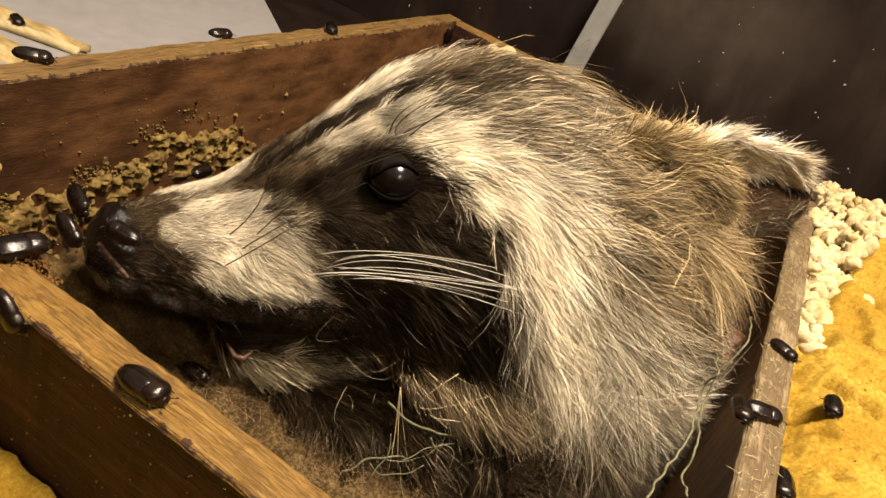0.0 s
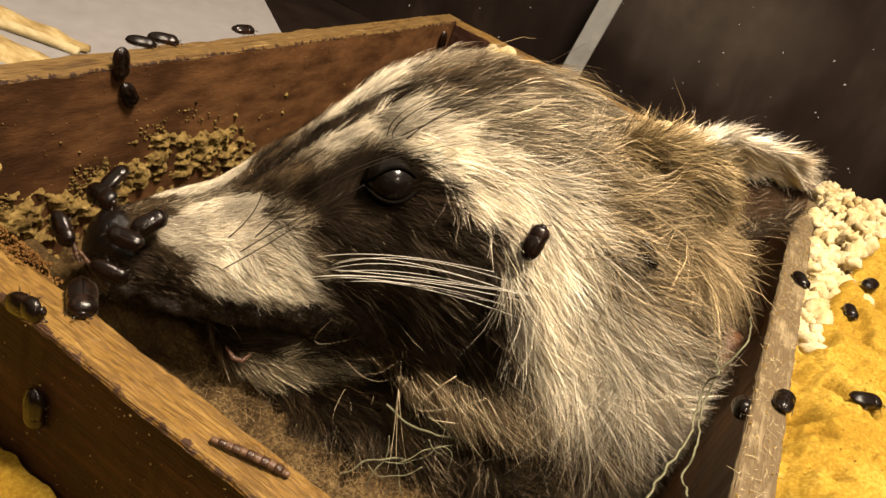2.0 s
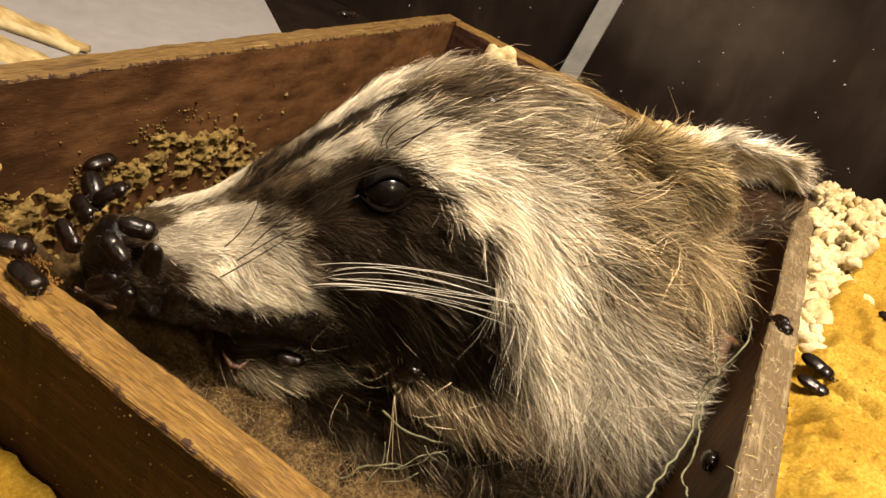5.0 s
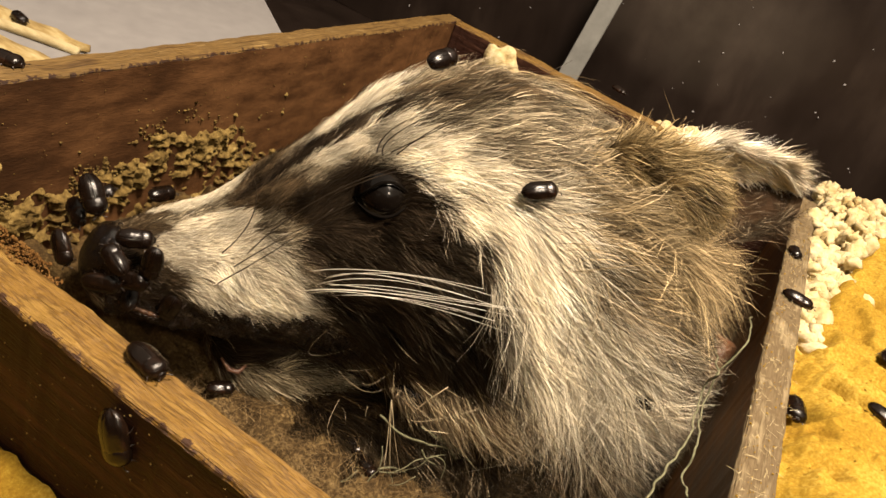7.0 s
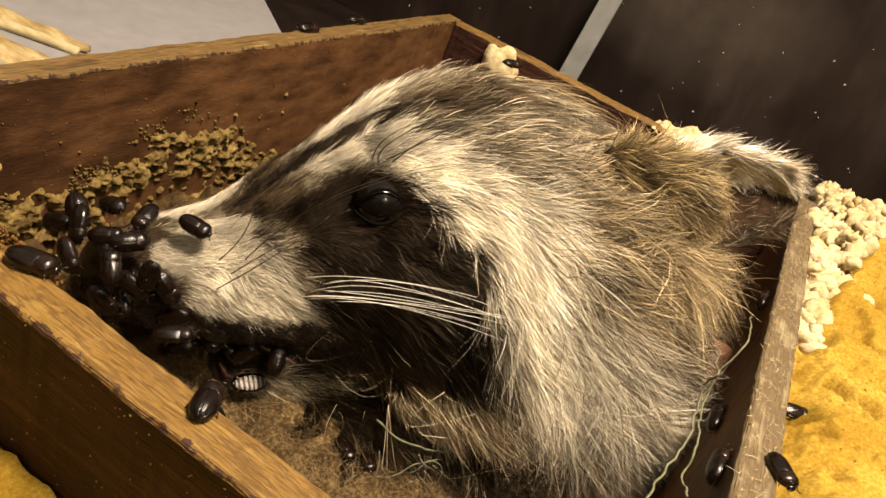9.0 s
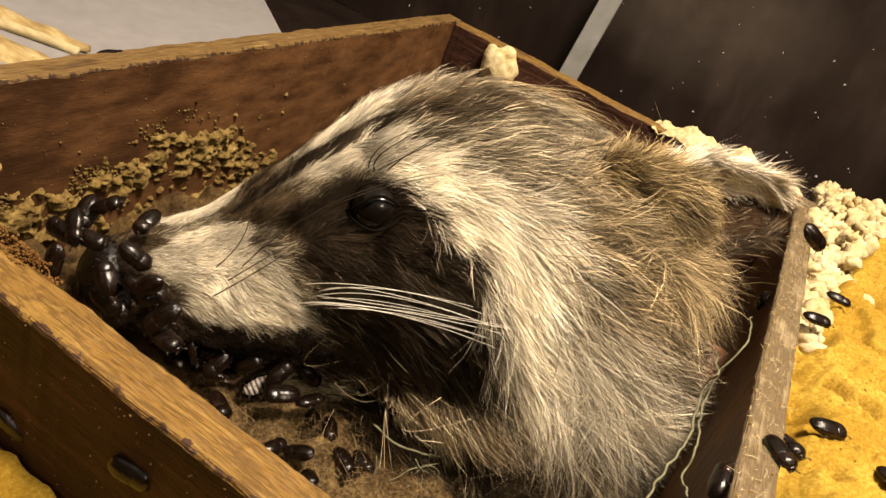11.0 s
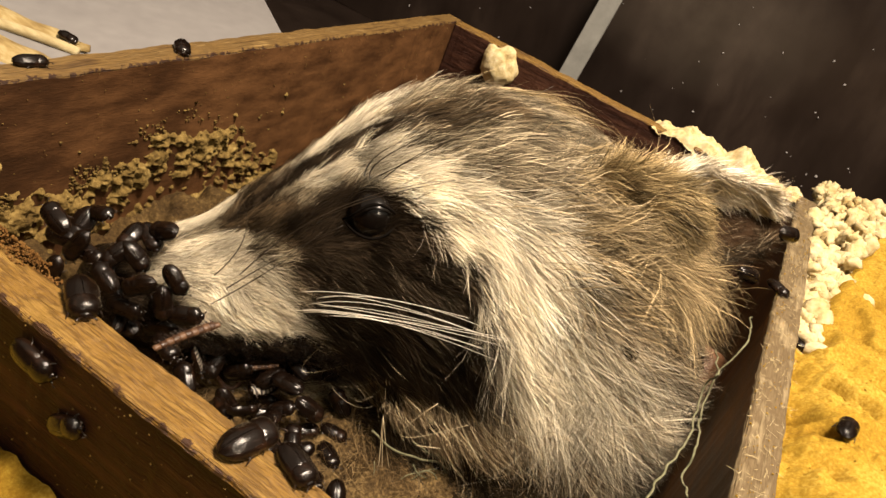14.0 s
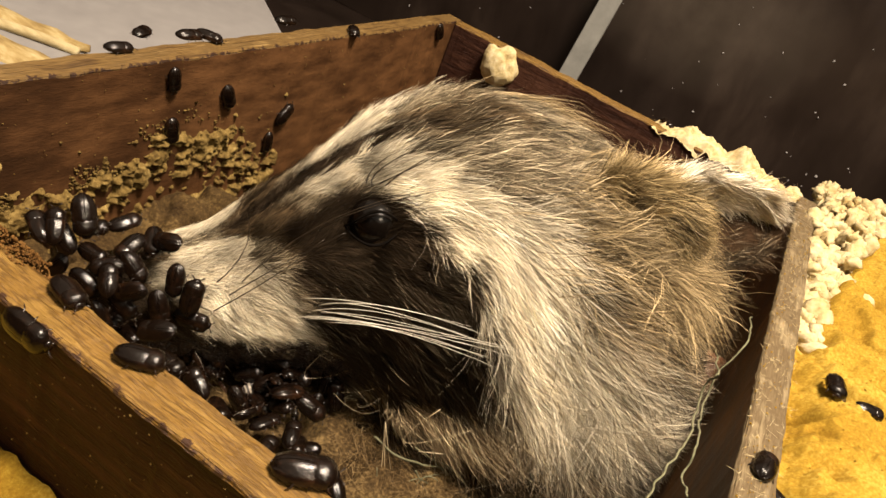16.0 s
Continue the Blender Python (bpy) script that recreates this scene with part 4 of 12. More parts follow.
LIP = textured("wet_dark_lip", [(0.3, (0.004, 0.0028, 0.002)), (0.7, (0.022, 0.014, 0.010))], 1100, (1, 1, 1), 0.27, 0.45, 1.0, 4500, 200, dist=0.00035)
MATTE = textured("black_bare_skin", [(0.3, (0.002, 0.0016, 0.0012)), (0.7, (0.006, 0.0045, 0.0035))], 900, (1, 1, 1), 0.85, 0.02, 0.6, dist=0.00006)
for side in (-1, 1):
    u, v = np.meshgrid(np.linspace(0.06, 0.80, 60), np.linspace(1.72, 2.5, 12), indexing="ij")
    G = head_surface(u, -side * v)
    edge = np.sin(np.linspace(0, math.pi, 12))[None, :]
    for i in range(60):
        for j in range(12):
            k = (0.016 + 0.022 * nz(G[i, j], 20, 6) + 0.014 * nz(G[i, j], 55, 7)) * edge[0, j]
            G[i, j, 1] += side * k
            G[i, j, 2] -= 0.5 * k
    grid_mesh("lip", G * U, LIP, head, "wet black ragged upper lip")
PINK = textured("pink_gum", [(0.3, (0.10, 0.045, 0.028)), (0.7, (0.30, 0.17, 0.10))], 600, (1, 1, 1), 0.35, 0.5, 0.3)
part("tongue", tube_bm([Vector(p) * U for p in ((0.42, -0.165, -0.285), (0.445, -0.19, -0.315), (0.475, -0.195, -0.325), (0.50, -0.19, -0.30))], [0.004 * U, 0.009 * U, 0.010 * U, 0.004 * U], 8), PINK, head, "pink tip of the tongue")
FLESH = textured("dried_flesh", [(0.3, (0.07, 0.028, 0.013)), (0.6, (0.17, 0.075, 0.035)), (0.85, (0.27, 0.14, 0.07))], 350, (1, 1, 1), 0.4, 0.4, 0.6)
u, v = np.meshgrid(np.linspace(0.05, math.pi - 0.05, 24), np.linspace(0, 2 * math.pi, 33), indexing="ij")
part_flesh = np.stack([2.03 + 0.14 * np.cos(u), -0.62 + 0.16 * np.sin(u) * np.cos(v), -0.06 + 0.24 * np.sin(u) * np.sin(v)], -1)
part_flesh *= 1 + 0.02 * np.sin(part_flesh[..., 1:2] * 40) * np.sin(part_flesh[..., 2:] * 33)
grid_mesh("neck_flesh", part_flesh * U, FLESH, head, "reddish dried flesh at the cut neck", close_v=True)

# eyes with lids
EYE_M, nt, b = nodes_of("dark_eye", 0.10, 0.0, 0.35)
b.inputs["Base Color"].default_value = (0.004, 0.0028, 0.002, 1)
tn = node(nt, "ShaderNodeTexNoise", Scale=500.0, Detail=4.0)
mr = nt.nodes.new("ShaderNodeMapRange")
mr.inputs["To Min"].default_value, mr.inputs["To Max"].default_value = 0.06, 0.30
nt.links.new(tn.outputs[0], mr.inputs[0])
nt.links.new(mr.outputs[0], b.inputs["Roughness"])
eyeballs = []
for side in (-1, 1):
    e = Vector((0.755, -0.228, 0.415) if side < 0 else (0.80, 0.20, 0.37)) * U
    bm = bmesh.new()
    bmesh.ops.create_uvsphere(bm, u_segments=40, v_segments=24, radius=0.078 * U)
    eyeballs.append(part("eyeball", bm, EYE_M, head, "dark brown glossy eye", m=Matrix.Translation(e)))
    out = Vector((-0.22, side * 0.86, 0.28)).normalized()
    fw = Vector((-1, 0, -0.12))
    fw = (fw - out * fw.dot(out)).normalized()
    upv = out.cross(fw) * side
    for name, sgn, h in (("upper_eyelid", 1, 0.056), ("lower_eyelid", -1, 0.045)):
        pts, rad = [], []
        for k in range(15):
            t = k / 14 * 2 - 1
            q = fw * (-0.084 * t) + upv * (sgn * h * (1 - t * t) + 0.004 * t)
            rr = math.sqrt(max(0.0, 0.083 ** 2 - q.length_squared)) if q.length < 0.083 else 0.0
            pts.append(e + (q + out * rr) * U)
            rad.append((0.0025 + 0.0025 * (1 - t * t)) * U)
        part(name, tube_bm(pts, rad, 8), MATTE, head, "black eyelid rim")

# ears: cupped leaves with white-furred edges
INNER = textured("ear_leather", [(0.3, (0.003, 0.0018, 0.001)), (0.7, (0.013, 0.007, 0.0038))], 500, (1, 1, 1), 0.85, 0.08, 0.5, dist=0.0001)


def ear_grid(side):
    u, v = np.meshgrid(np.linspace(-0.16, 1, 33), np.linspace(-1, 1, 25), indexing="ij")
    t = np.clip(u, 0, 1)
    lo, hi, tip = np.array((1.60, -0.55, 0.47)), np.array((1.56, -0.36, 0.765)), np.array((2.19, -0.50, 0.700))
    base_mid = (lo + hi) / 2
    half = (hi - lo) / 2
    w = np.where(v < 0, (1 - t ** 5) ** 0.6, (1 - t ** 2.4) ** 0.6 * (0.4 + 0.6 * np.clip(t / 0.35, 0, 1)))
    P = base_mid + (tip - base_mid) * u[..., None] + half * (v * w)[..., None]
    cup = (1 - v ** 2) * 0.16 * (1 - 0.6 * u)
    P[..., 1] += cup
    P[..., 2] -= 0.03 * (1 - v ** 2) * (1 - u)
    if side > 0:  # the far ear lies folded against the board
        P = (P - tip) * 0.32
        P[..., 1] *= -1
        P = P[:, ::-1] + np.array((1.40, 0.33, 0.540))
    return P


def ear_lie(P):
    v = np.tile(np.array([0.93, -0.05, 0.02]), (len(P), 1))
    return v, np.full(len(P), 0.11)


def white_hair(P, rng):
    s = rng.random((len(P), 1))
    return np.array((0.64, 0.565, 0.425)) + np.array((0.22, 0.22, 0.22)) * s


def brown_hair(P, rng):
    s = rng.random((len(P), 1))
    return np.array((0.080, 0.057, 0.028)) + np.array((0.42, 0.325, 0.185)) * s


ears = []
for side in (-1, 1):
    EP = ear_grid(side)
    ear = empty("ear", pose(0, 0, 0), "raccoon ear with a white furry edge")
    ear.parent = head
    ears.append(ear)
    inside = grid_mesh("ear_inside", EP * U, SKIN, ear, "inside of the ear, pale-haired above and dark below")
    pale = np.clip((np.linspace(-1, 1, 25) * (1 if side < 0 else -1) + 0.02) / 0.12, 0, 1)[None, :, None] * np.clip((np.linspace(-0.16, 1, 33) - 0.02) / 0.12, 0, 1)[:, None, None]
    set_hair_colour(inside.data, (np.array((0.040, 0.022, 0.010)) * (1 - pale) + np.array((0.62, 0.55, 0.42)) * pale).reshape(-1, 3))
    BP = EP.copy()
    BP[..., 1] += -side * 0.012
    BP = BP[::-1]
    grid_mesh("ear_back", BP * U, INNER, ear)
    edge = EP[5:31, 15:25] if side < 0 else EP[5:30, :10]
    tagged(grow("edge_fur", edge, 11000 if side < 0 else 1400, ear, 21 + side, lie=ear_lie, colour=white_hair, lift=0.24, outward=-side, width=0.0010, messy=0.28, roots=0.8), "cream fur along the ear's edge", kind="stuff")
    edge = EP[5:30, 15:25] if side < 0 else EP[6:29, :11]
    tagged(grow("inner_fur", edge, 17000 if side < 0 else 1000, ear, 51 + side, lie=ear_lie, colour=white_hair, lift=0.25, outward=side, width=0.0010, messy=0.25, roots=0.8), "cream fur inside the ear's upper edge", kind="stuff")
    tagged(grow("root_fur", EP[0:7], 2500 if side < 0 else 300, ear, 61 + side, lie=ear_lie, colour=brown_hair, length=1.3, lift=0.35, outward=side, width=0.0009, messy=0.25), "brown fur at the ear's root", kind="stuff")
    tagged(grow("root_fur", EP[0:10, 13:25] if side < 0 else EP[0:10, :12], 3500 if side < 0 else 300, ear, 71 + side, lie=ear_lie, colour=brown_hair, length=1.0, lift=0.30, outward=-side, width=0.0010, messy=0.25), "brown fur at the ear's root", kind="stuff")
    tagged(grow("ear_tuft", HP, 15000 if side < 0 else 1500, head, 41 + side, lambda P: np.exp(-((P[:, 0] - 1.54) ** 2 + (P[:, 1] - side * 0.44) ** 2 + (P[:, 2] - 0.55) ** 2) / 0.026), lie=ear_lie, colour=brown_hair, length=2.4, lift=0.48, width=0.0009, messy=0.22), "brown tuft at the ear's root", kind="stuff")

# rounded front lobe of the near ear, thick with olive-brown fur
u, v = np.meshgrid(np.linspace(0.04, math.pi / 2, 22), np.linspace(0, 2 * math.pi, 41), indexing="ij")
LC = np.array((1.63, -0.47, 0.625))
LP = LC + np.stack([0.20 * np.sin(u) * np.cos(v), -0.075 * np.cos(u) + 0.17 * np.sin(u) * np.clip(-np.cos(v), 0, 1), 0.125 * np.sin(u) * np.sin(v) - 0.03 * np.sin(u) * np.cos(v)], -1)
lobe = grid_mesh("ear_lobe", LP * U, SKIN, ears[0], "rounded brown front lobe of the ear")
set_hair_colour(lobe.data, np.tile(np.array((0.075, 0.052, 0.024)), (LP.shape[0] * LP.shape[1], 1)))
turn_out = 1.0 if ((-grid_normals(LP)) * (LP - LC)).sum() > 0 else -1.0


def lobe_lie(P):
    w = np.clip((P[:, 0] - 1.45) / 0.3, 0, 1)[:, None]
    return np.array([0.9, -0.1, 0.12]) * (1 - w) + np.array([0.9, -0.05, -0.40]) * w, np.full(len(P), 0.10)


def lobe_hair(P, rng):
    s = rng.random((len(P), 1)) ** 1.5
    return np.array((0.065, 0.046, 0.020)) + np.array((0.44, 0.335, 0.175)) * s


tagged(grow("lobe_fur", LP, 15000, ears[0], 91, lie=lobe_lie, colour=lobe_hair, lift=0.30, outward=turn_out, width=0.0009, messy=0.28), "olive-brown fur of the ear's front lobe", kind="stuff")

# short dark hair over the ear's bare inside and ragged along its lower edge
def dark_hair(P, rng):
    s = rng.random((len(P), 1)) ** 2.5
    return np.array((0.008, 0.005, 0.003)) + np.array((0.07, 0.042, 0.020)) * s


EP = ear_grid(-1)
for piece, n, k, size in ((EP[4:31, 0:12], 1300, 95, 0.5), (EP[4:31, 0:4], 1500, 96, 0.7)):
    tagged(grow("concha_fur", piece, n, ears[0], k, lie=ear_lie, colour=dark_hair, length=size, lift=0.28, outward=-1.0, width=0.0008, messy=0.5), "sparse dark hair inside the ear", kind="stuff")

# whiskers and bristles
WHITE_W = textured("white_whisker", [(0.3, (0.78, 0.72, 0.58)), (0.7, (0.88, 0.84, 0.72))], 300, (1, 1, 1), 0.3, 0.5, 0.1)
DARK_W = textured("dark_whisker", [(0.3, (0.02, 0.014, 0.01)), (0.7, (0.05, 0.035, 0.02))], 300, (1, 1, 1), 0.35, 0.5, 0.1)
THIN_W = textured("pale_hair", [(0.3, (0.35, 0.27, 0.16)), (0.7, (0.60, 0.5, 0.33))], 300, (1, 1, 1), 0.4, 0.4, 0.1)
WHITE = [((0.578, -0.265, 0.156), (0.700, -0.440, 0.307), (0.925, -0.613, 0.394)), ((0.622, -0.265, 0.124), (0.749, -0.450, 0.305), (0.967, -0.623, 0.373)),
         ((0.632, -0.265, 0.120), (0.710, -0.460, 0.305), (1.020, -0.631, 0.332)), ((0.616, -0.265, 0.113), (0.779, -0.440, 0.234), (1.081, -0.649, 0.347)),
         ((0.580, -0.265, 0.082), (0.775, -0.450, 0.233), (1.153, -0.667, 0.343)), ((0.596, -0.265, 0.086), (0.807, -0.460, 0.234), (1.192, -0.672, 0.304)),
         ((0.622, -0.265, 0.059), (0.806, -0.440, 0.207), (1.010, -0.623, 0.283)), ((0.600, -0.265, 0.071), (0.820, -0.450, 0.209), (1.320, -0.695, 0.245)),
         ((0.671, -0.265, 0.077), (0.835, -0.460, 0.207), (1.082, -0.636, 0.241)), ((0.629, -0.265, 0.098), (0.737, -0.440, 0.251), (0.904, -0.600, 0.334)),
         ((0.610, -0.265, 0.102), (0.721, -0.450, 0.284), (0.947, -0.613, 0.346))]
DARK = [((0.568, -0.280, 0.422), (0.661, -0.360, 0.561), (0.864, -0.420, 0.676)), ((0.370, -0.235, 0.148), (0.477, -0.300, 0.313), (0.608, -0.360, 0.473)),
        ((0.338, -0.20, 0.169), (0.395, -0.22, 0.348), (0.319, -0.24, 0.519)), ((0.405, -0.22, 0.188), (0.575, -0.36, 0.525), (0.864, -0.42, 0.678)),
        ((0.346, -0.20, 0.059), (0.470, -0.30, 0.279), (0.567, -0.33, 0.427)), ((0.698, -0.26, 0.569), (0.720, -0.33, 0.711), (0.988, -0.36, 0.892)),
        ((0.714, -0.27, 0.585), (0.840, -0.36, 0.762), (1.048, -0.42, 0.984)), ((0.684, -0.25, 0.570), (0.674, -0.30, 0.663), (0.753, -0.30, 0.725)),
        ((0.734, -0.27, 0.579), (0.791, -0.33, 0.705), (0.897, -0.36, 0.795))]
THIN = [((0.717, -0.30, 0.073), (0.857, -0.38, -0.030), (0.921, -0.45, -0.151)), ((0.88, -0.45, -0.10), (0.92, -0.52, -0.30), (1.02, -0.56, -0.52)),
        ((0.90, -0.46, -0.12), (0.99, -0.52, -0.34), (0.96, -0.56, -0.54)), ((1.139, -0.66, -0.122), (1.341, -0.78, -0.045), (1.443, -0.86, 0.061)),
        ((0.746, -0.32, 0.06), (0.648, -0.30, -0.146), (0.808, -0.36, -0.058)), ((0.900, -0.45, 0.143), (1.113, -0.58, -0.005), (1.065, -0.62, 0.225)),
        ((0.526, -0.17, -0.375), (0.583, -0.2, -0.467), (0.627, -0.21, -0.551)), ((0.622, -0.2, -0.416), (0.726, -0.22, -0.504), (0.809, -0.24, -0.56)),
        ((0.343, -0.20, -0.103), (0.404, -0.20, -0.160), (0.454, -0.20, -0.233))]


def strand(p0, p1, p2, n=12):
    """A bowed strand from p0 to p2 that passes p1 halfway."""
    p0, p1, p2 = (Vector(p) for p in (p0, p1, p2))
    c = p1 * 2 - (p0 + p2) / 2
    return [p0 * (1 - t) ** 2 + c * 2 * t * (1 - t) + p2 * t * t for t in (k / n for k in range(n + 1))]


whiskers = []
for rows, name, mat, r in ((WHITE, "whisker", WHITE_W, 0.0014), (DARK, "bristle", DARK_W, 0.0019), (THIN, "loose_hair", THIN_W, 0.0007)):
    for p0, p1, p2 in rows:
        pts = [p * U for p in strand(p0, p1, p2)]
        hair = part(name, tube_bm(pts, [r * U * (1 - 0.7 * k / 12) for k in range(13)], 5), mat, head, {"whisker": "stiff white whisker", "bristle": "long dark bristle", "loose_hair": "fine pale hair"}[name])
        if name == "whisker":
            whiskers.append((hair, pts[0]))

# tangle of loose curled hairs on the throat
rt = random.Random(77)
for k in range(26):
    q = Vector((rt.uniform(0.72, 1.25), 0, 0))
    q.y, q.z = -(0.30 + 0.5 * (q.x - 0.7)) - rt.uniform(0.0, 0.06), -0.16 - rt.random() * 0.24
    d = Vector((rt.uniform(-0.3, 1), rt.uniform(-0.5, 0.1), rt.uniform(-0.8, 0.4))).normalized() * rt.uniform(0.10, 0.26)
    bend = Vector((rt.gauss(0, 0.05), rt.gauss(-0.03, 0.03), rt.gauss(0.02, 0.06)))
    pts = [p * U for p in strand(q, q + d * 0.5 + bend, q + d)]
    part("loose_hair", tube_bm(pts, [0.0007 * U * (1 - 0.6 * i / 12) for i in range(13)], 4), THIN_W, head)


# ---- threads ----
THREAD = textured("green_thread", [(0.3, (0.085, 0.083, 0.044)), (0.7, (0.22, 0.21, 0.128))], 700, (1, 1, 1), 0.8, 0.2, 0.5)


def thread(knots, r, label, parent=None):
    """A limp thread through knots (in units of U, world or the head's space), with small kinks."""
    pts = []
    K = [Vector(k) for k in knots]
    K = [K[0] * 2 - K[1]] + K + [K[-1] * 2 - K[-2]]
    for p0, p1, p2, p3 in zip(K, K[1:], K[2:], K[3:]):
        for k in range(9):
            t = k / 9
            q = 0.5 * (2 * p1 + (p2 - p0) * t + (2 * p0 - 5 * p1 + 4 * p2 - p3) * t * t + (3 * p1 - p0 - 3 * p2 + p3) * t ** 3)
            pts.append((q + Vector((nz(q, 14, 1), nz(q, 14, 2), nz(q, 14, 3))) * 0.012) * U)
    if parent:
        return part("thread", tube_bm(pts, r * U, 6), THREAD, parent, label)
    return tagged(mesh_ob("thread", tube_bm(pts, r * U, 6), THREAD), label, "thread")


thread([(0.33, 2.47, 0.85), (0.32, 2.14, 0.93), (0.30, 2.05, 0.83), (0.30, 1.97, 0.74), (0.30, 1.64, 0.83), (0.30, 1.56, 0.79), (0.30, 1.37, 0.88)], 0.0031, "limp frayed grey-green thread trailing from the fur")
thread([(0.28, 2.30, 0.76), (0.28, 1.96, 0.87), (0.28, 1.98, 0.79), (0.28, 1.69, 0.79), (0.24, 1.45, 0.84), (0.22, 1.28, 0.88)], 0.0031, "limp frayed grey-green thread trailing from the fur")


# threads and long hairs tangled in the throat's fur
TANGLED = "frayed grey-green thread tangled in the throat's fur"
thread([(0.84, -0.52, -0.22), (0.93, -0.61, -0.24), (1.07, -0.65, -0.28), (1.13, -0.71, -0.38), (1.18, -0.76, -0.44), (1.27, -0.80, -0.47)], 0.0040, TANGLED, head)
thread([(0.74, -0.57, -0.47), (0.80, -0.59, -0.41), (0.88, -0.61, -0.37), (0.97, -0.65, -0.39), (1.08, -0.74, -0.46)], 0.0036, TANGLED, head)
thread([(0.96, -0.58, -0.22), (1.08, -0.66, -0.26), (1.14, -0.73, -0.30), (1.17, -0.76, -0.40)], 0.0030, TANGLED, head)
for p0, p1, p2 in (((0.86, -0.52, -0.15), (0.885, -0.60, -0.34), (0.93, -0.64, -0.50)), ((0.86, -0.52, -0.15), (0.91, -0.61, -0.34), (0.98, -0.66, -0.50)), ((0.86, -0.52, -0.16), (0.87, -0.60, -0.35), (0.88, -0.62, -0.50)),
                   ((0.95, -0.62, -0.19), (1.26, -0.74, -0.14), (1.48, -0.85, -0.03)), ((0.98, -0.60, -0.02), (0.90, -0.60, -0.16), (1.06, -0.68, -0.04))):
    part("loose_hair", tube_bm([p * U for p in strand(p0, p1, p2)], [0.0016 * U * (1 - 0.6 * i / 12) for i in range(13)], 4), THIN_W, head, "long pale hair")


# curled threads and hairs in a tangle under the jowl
rc = random.Random(31)
for k in range(7):
    q = Vector((rc.uniform(0.80, 1.02), 0, rc.uniform(-0.40, -0.24)))
    q.y = -0.60 - 0.35 * (q.x - 0.8) - rc.uniform(0.0, 0.04)
    knots = [q.copy()]
    d = Vector((rc.uniform(-0.4, 1), rc.uniform(-0.3, 0.1), rc.uniform(-0.7, 0.5))).normalized()
    for n in range(rc.randint(3, 5)):
        d = (d + Vector((rc.gauss(0, 0.7), rc.gauss(0, 0.2), rc.gauss(-0.1, 0.7)))).normalized()
        q = q + d * rc.uniform(0.05, 0.09)
        q.y = min(q.y, -0.56)
        knots.append(q.copy())
    thread(knots, rc.choice((0.0014, 0.0018, 0.0030)), "fine curled thread in a tangle under the jowl", head)


# ---- beetles ----
def banded(m, per_metre, tone):
    """Dark bands across the body, over the material's own colour."""
    nt = m.node_tree
    L = nt.links.new
    b = nt.nodes["Principled BSDF"]
    tc = next(n for n in nt.nodes if n.type == "TEX_COORD")
    wv = node(nt, "ShaderNodeTexWave", Scale=per_metre / 20 * 6.283, Distortion=1.5)
    L(tc.outputs["Object"], wv.inputs["Vector"])
    st = nt.nodes.new("ShaderNodeMapRange")
    st.inputs["From Min"].default_value, st.inputs["From Max"].default_value = 0.35, 0.6
    L(wv.outputs["Fac"], st.inputs[0])
    mx = nt.nodes.new("ShaderNodeMix")
    mx.data_type = "RGBA"
    L(st.outputs[0], mx.inputs["Factor"])
    mx.inputs["A"].default_value = (*tone, 1)
    L(b.inputs["Base Color"].links[0].from_socket, mx.inputs["B"])
    L(mx.outputs["Result"], b.inputs["Base Color"])


BL = 0.125 * U    # length of a grown beetle
SHELL = textured("beetle_shell", [(0.2, (0.0020, 0.0012, 0.0008)), (0.6, (0.0055, 0.0029, 0.0017)), (0.98, (0.036, 0.0145, 0.0060))], 1100, (0.4, 1, 1), 0.22, 0.36, 0.35, 6000, 150, per_object=0.16, dist=0.00012)
BELLY = textured("beetle_belly", [(0.3, (0.03, 0.02, 0.014)), (0.55, (0.27, 0.235, 0.19)), (0.8, (0.50, 0.46, 0.39))], 1100, (1, 1, 1), 0.5, 0.4, 0.3)
banded(BELLY, 900.0, (0.010, 0.006, 0.004))
LEG = textured("beetle_leg", [(0.3, (0.008, 0.005, 0.003)), (0.8, (0.03, 0.014, 0.008))], 900, (1, 1, 1), 0.35, 0.5, 0.2)


def dome(x0, x1, w, z0, h, y_lo, y_hi, nu=14, nv=9, front=2.0, back=2.0):
    """Half of a shell: a dome from x0 to x1, w half wide, between the angles y_lo and y_hi round the body."""
    u, v = np.meshgrid(np.linspace(0, 1, nu), np.linspace(y_lo, y_hi, nv), indexing="ij")
    e = np.clip(1 - np.abs(2 * u - 1) ** np.where(u < 0.5, back, front), 0, 1) ** 0.5
    x = x0 + (x1 - x0) * u
    return np.stack([x, w * e * np.sin(v), z0 + h * e * np.cos(v)], -1) * BL


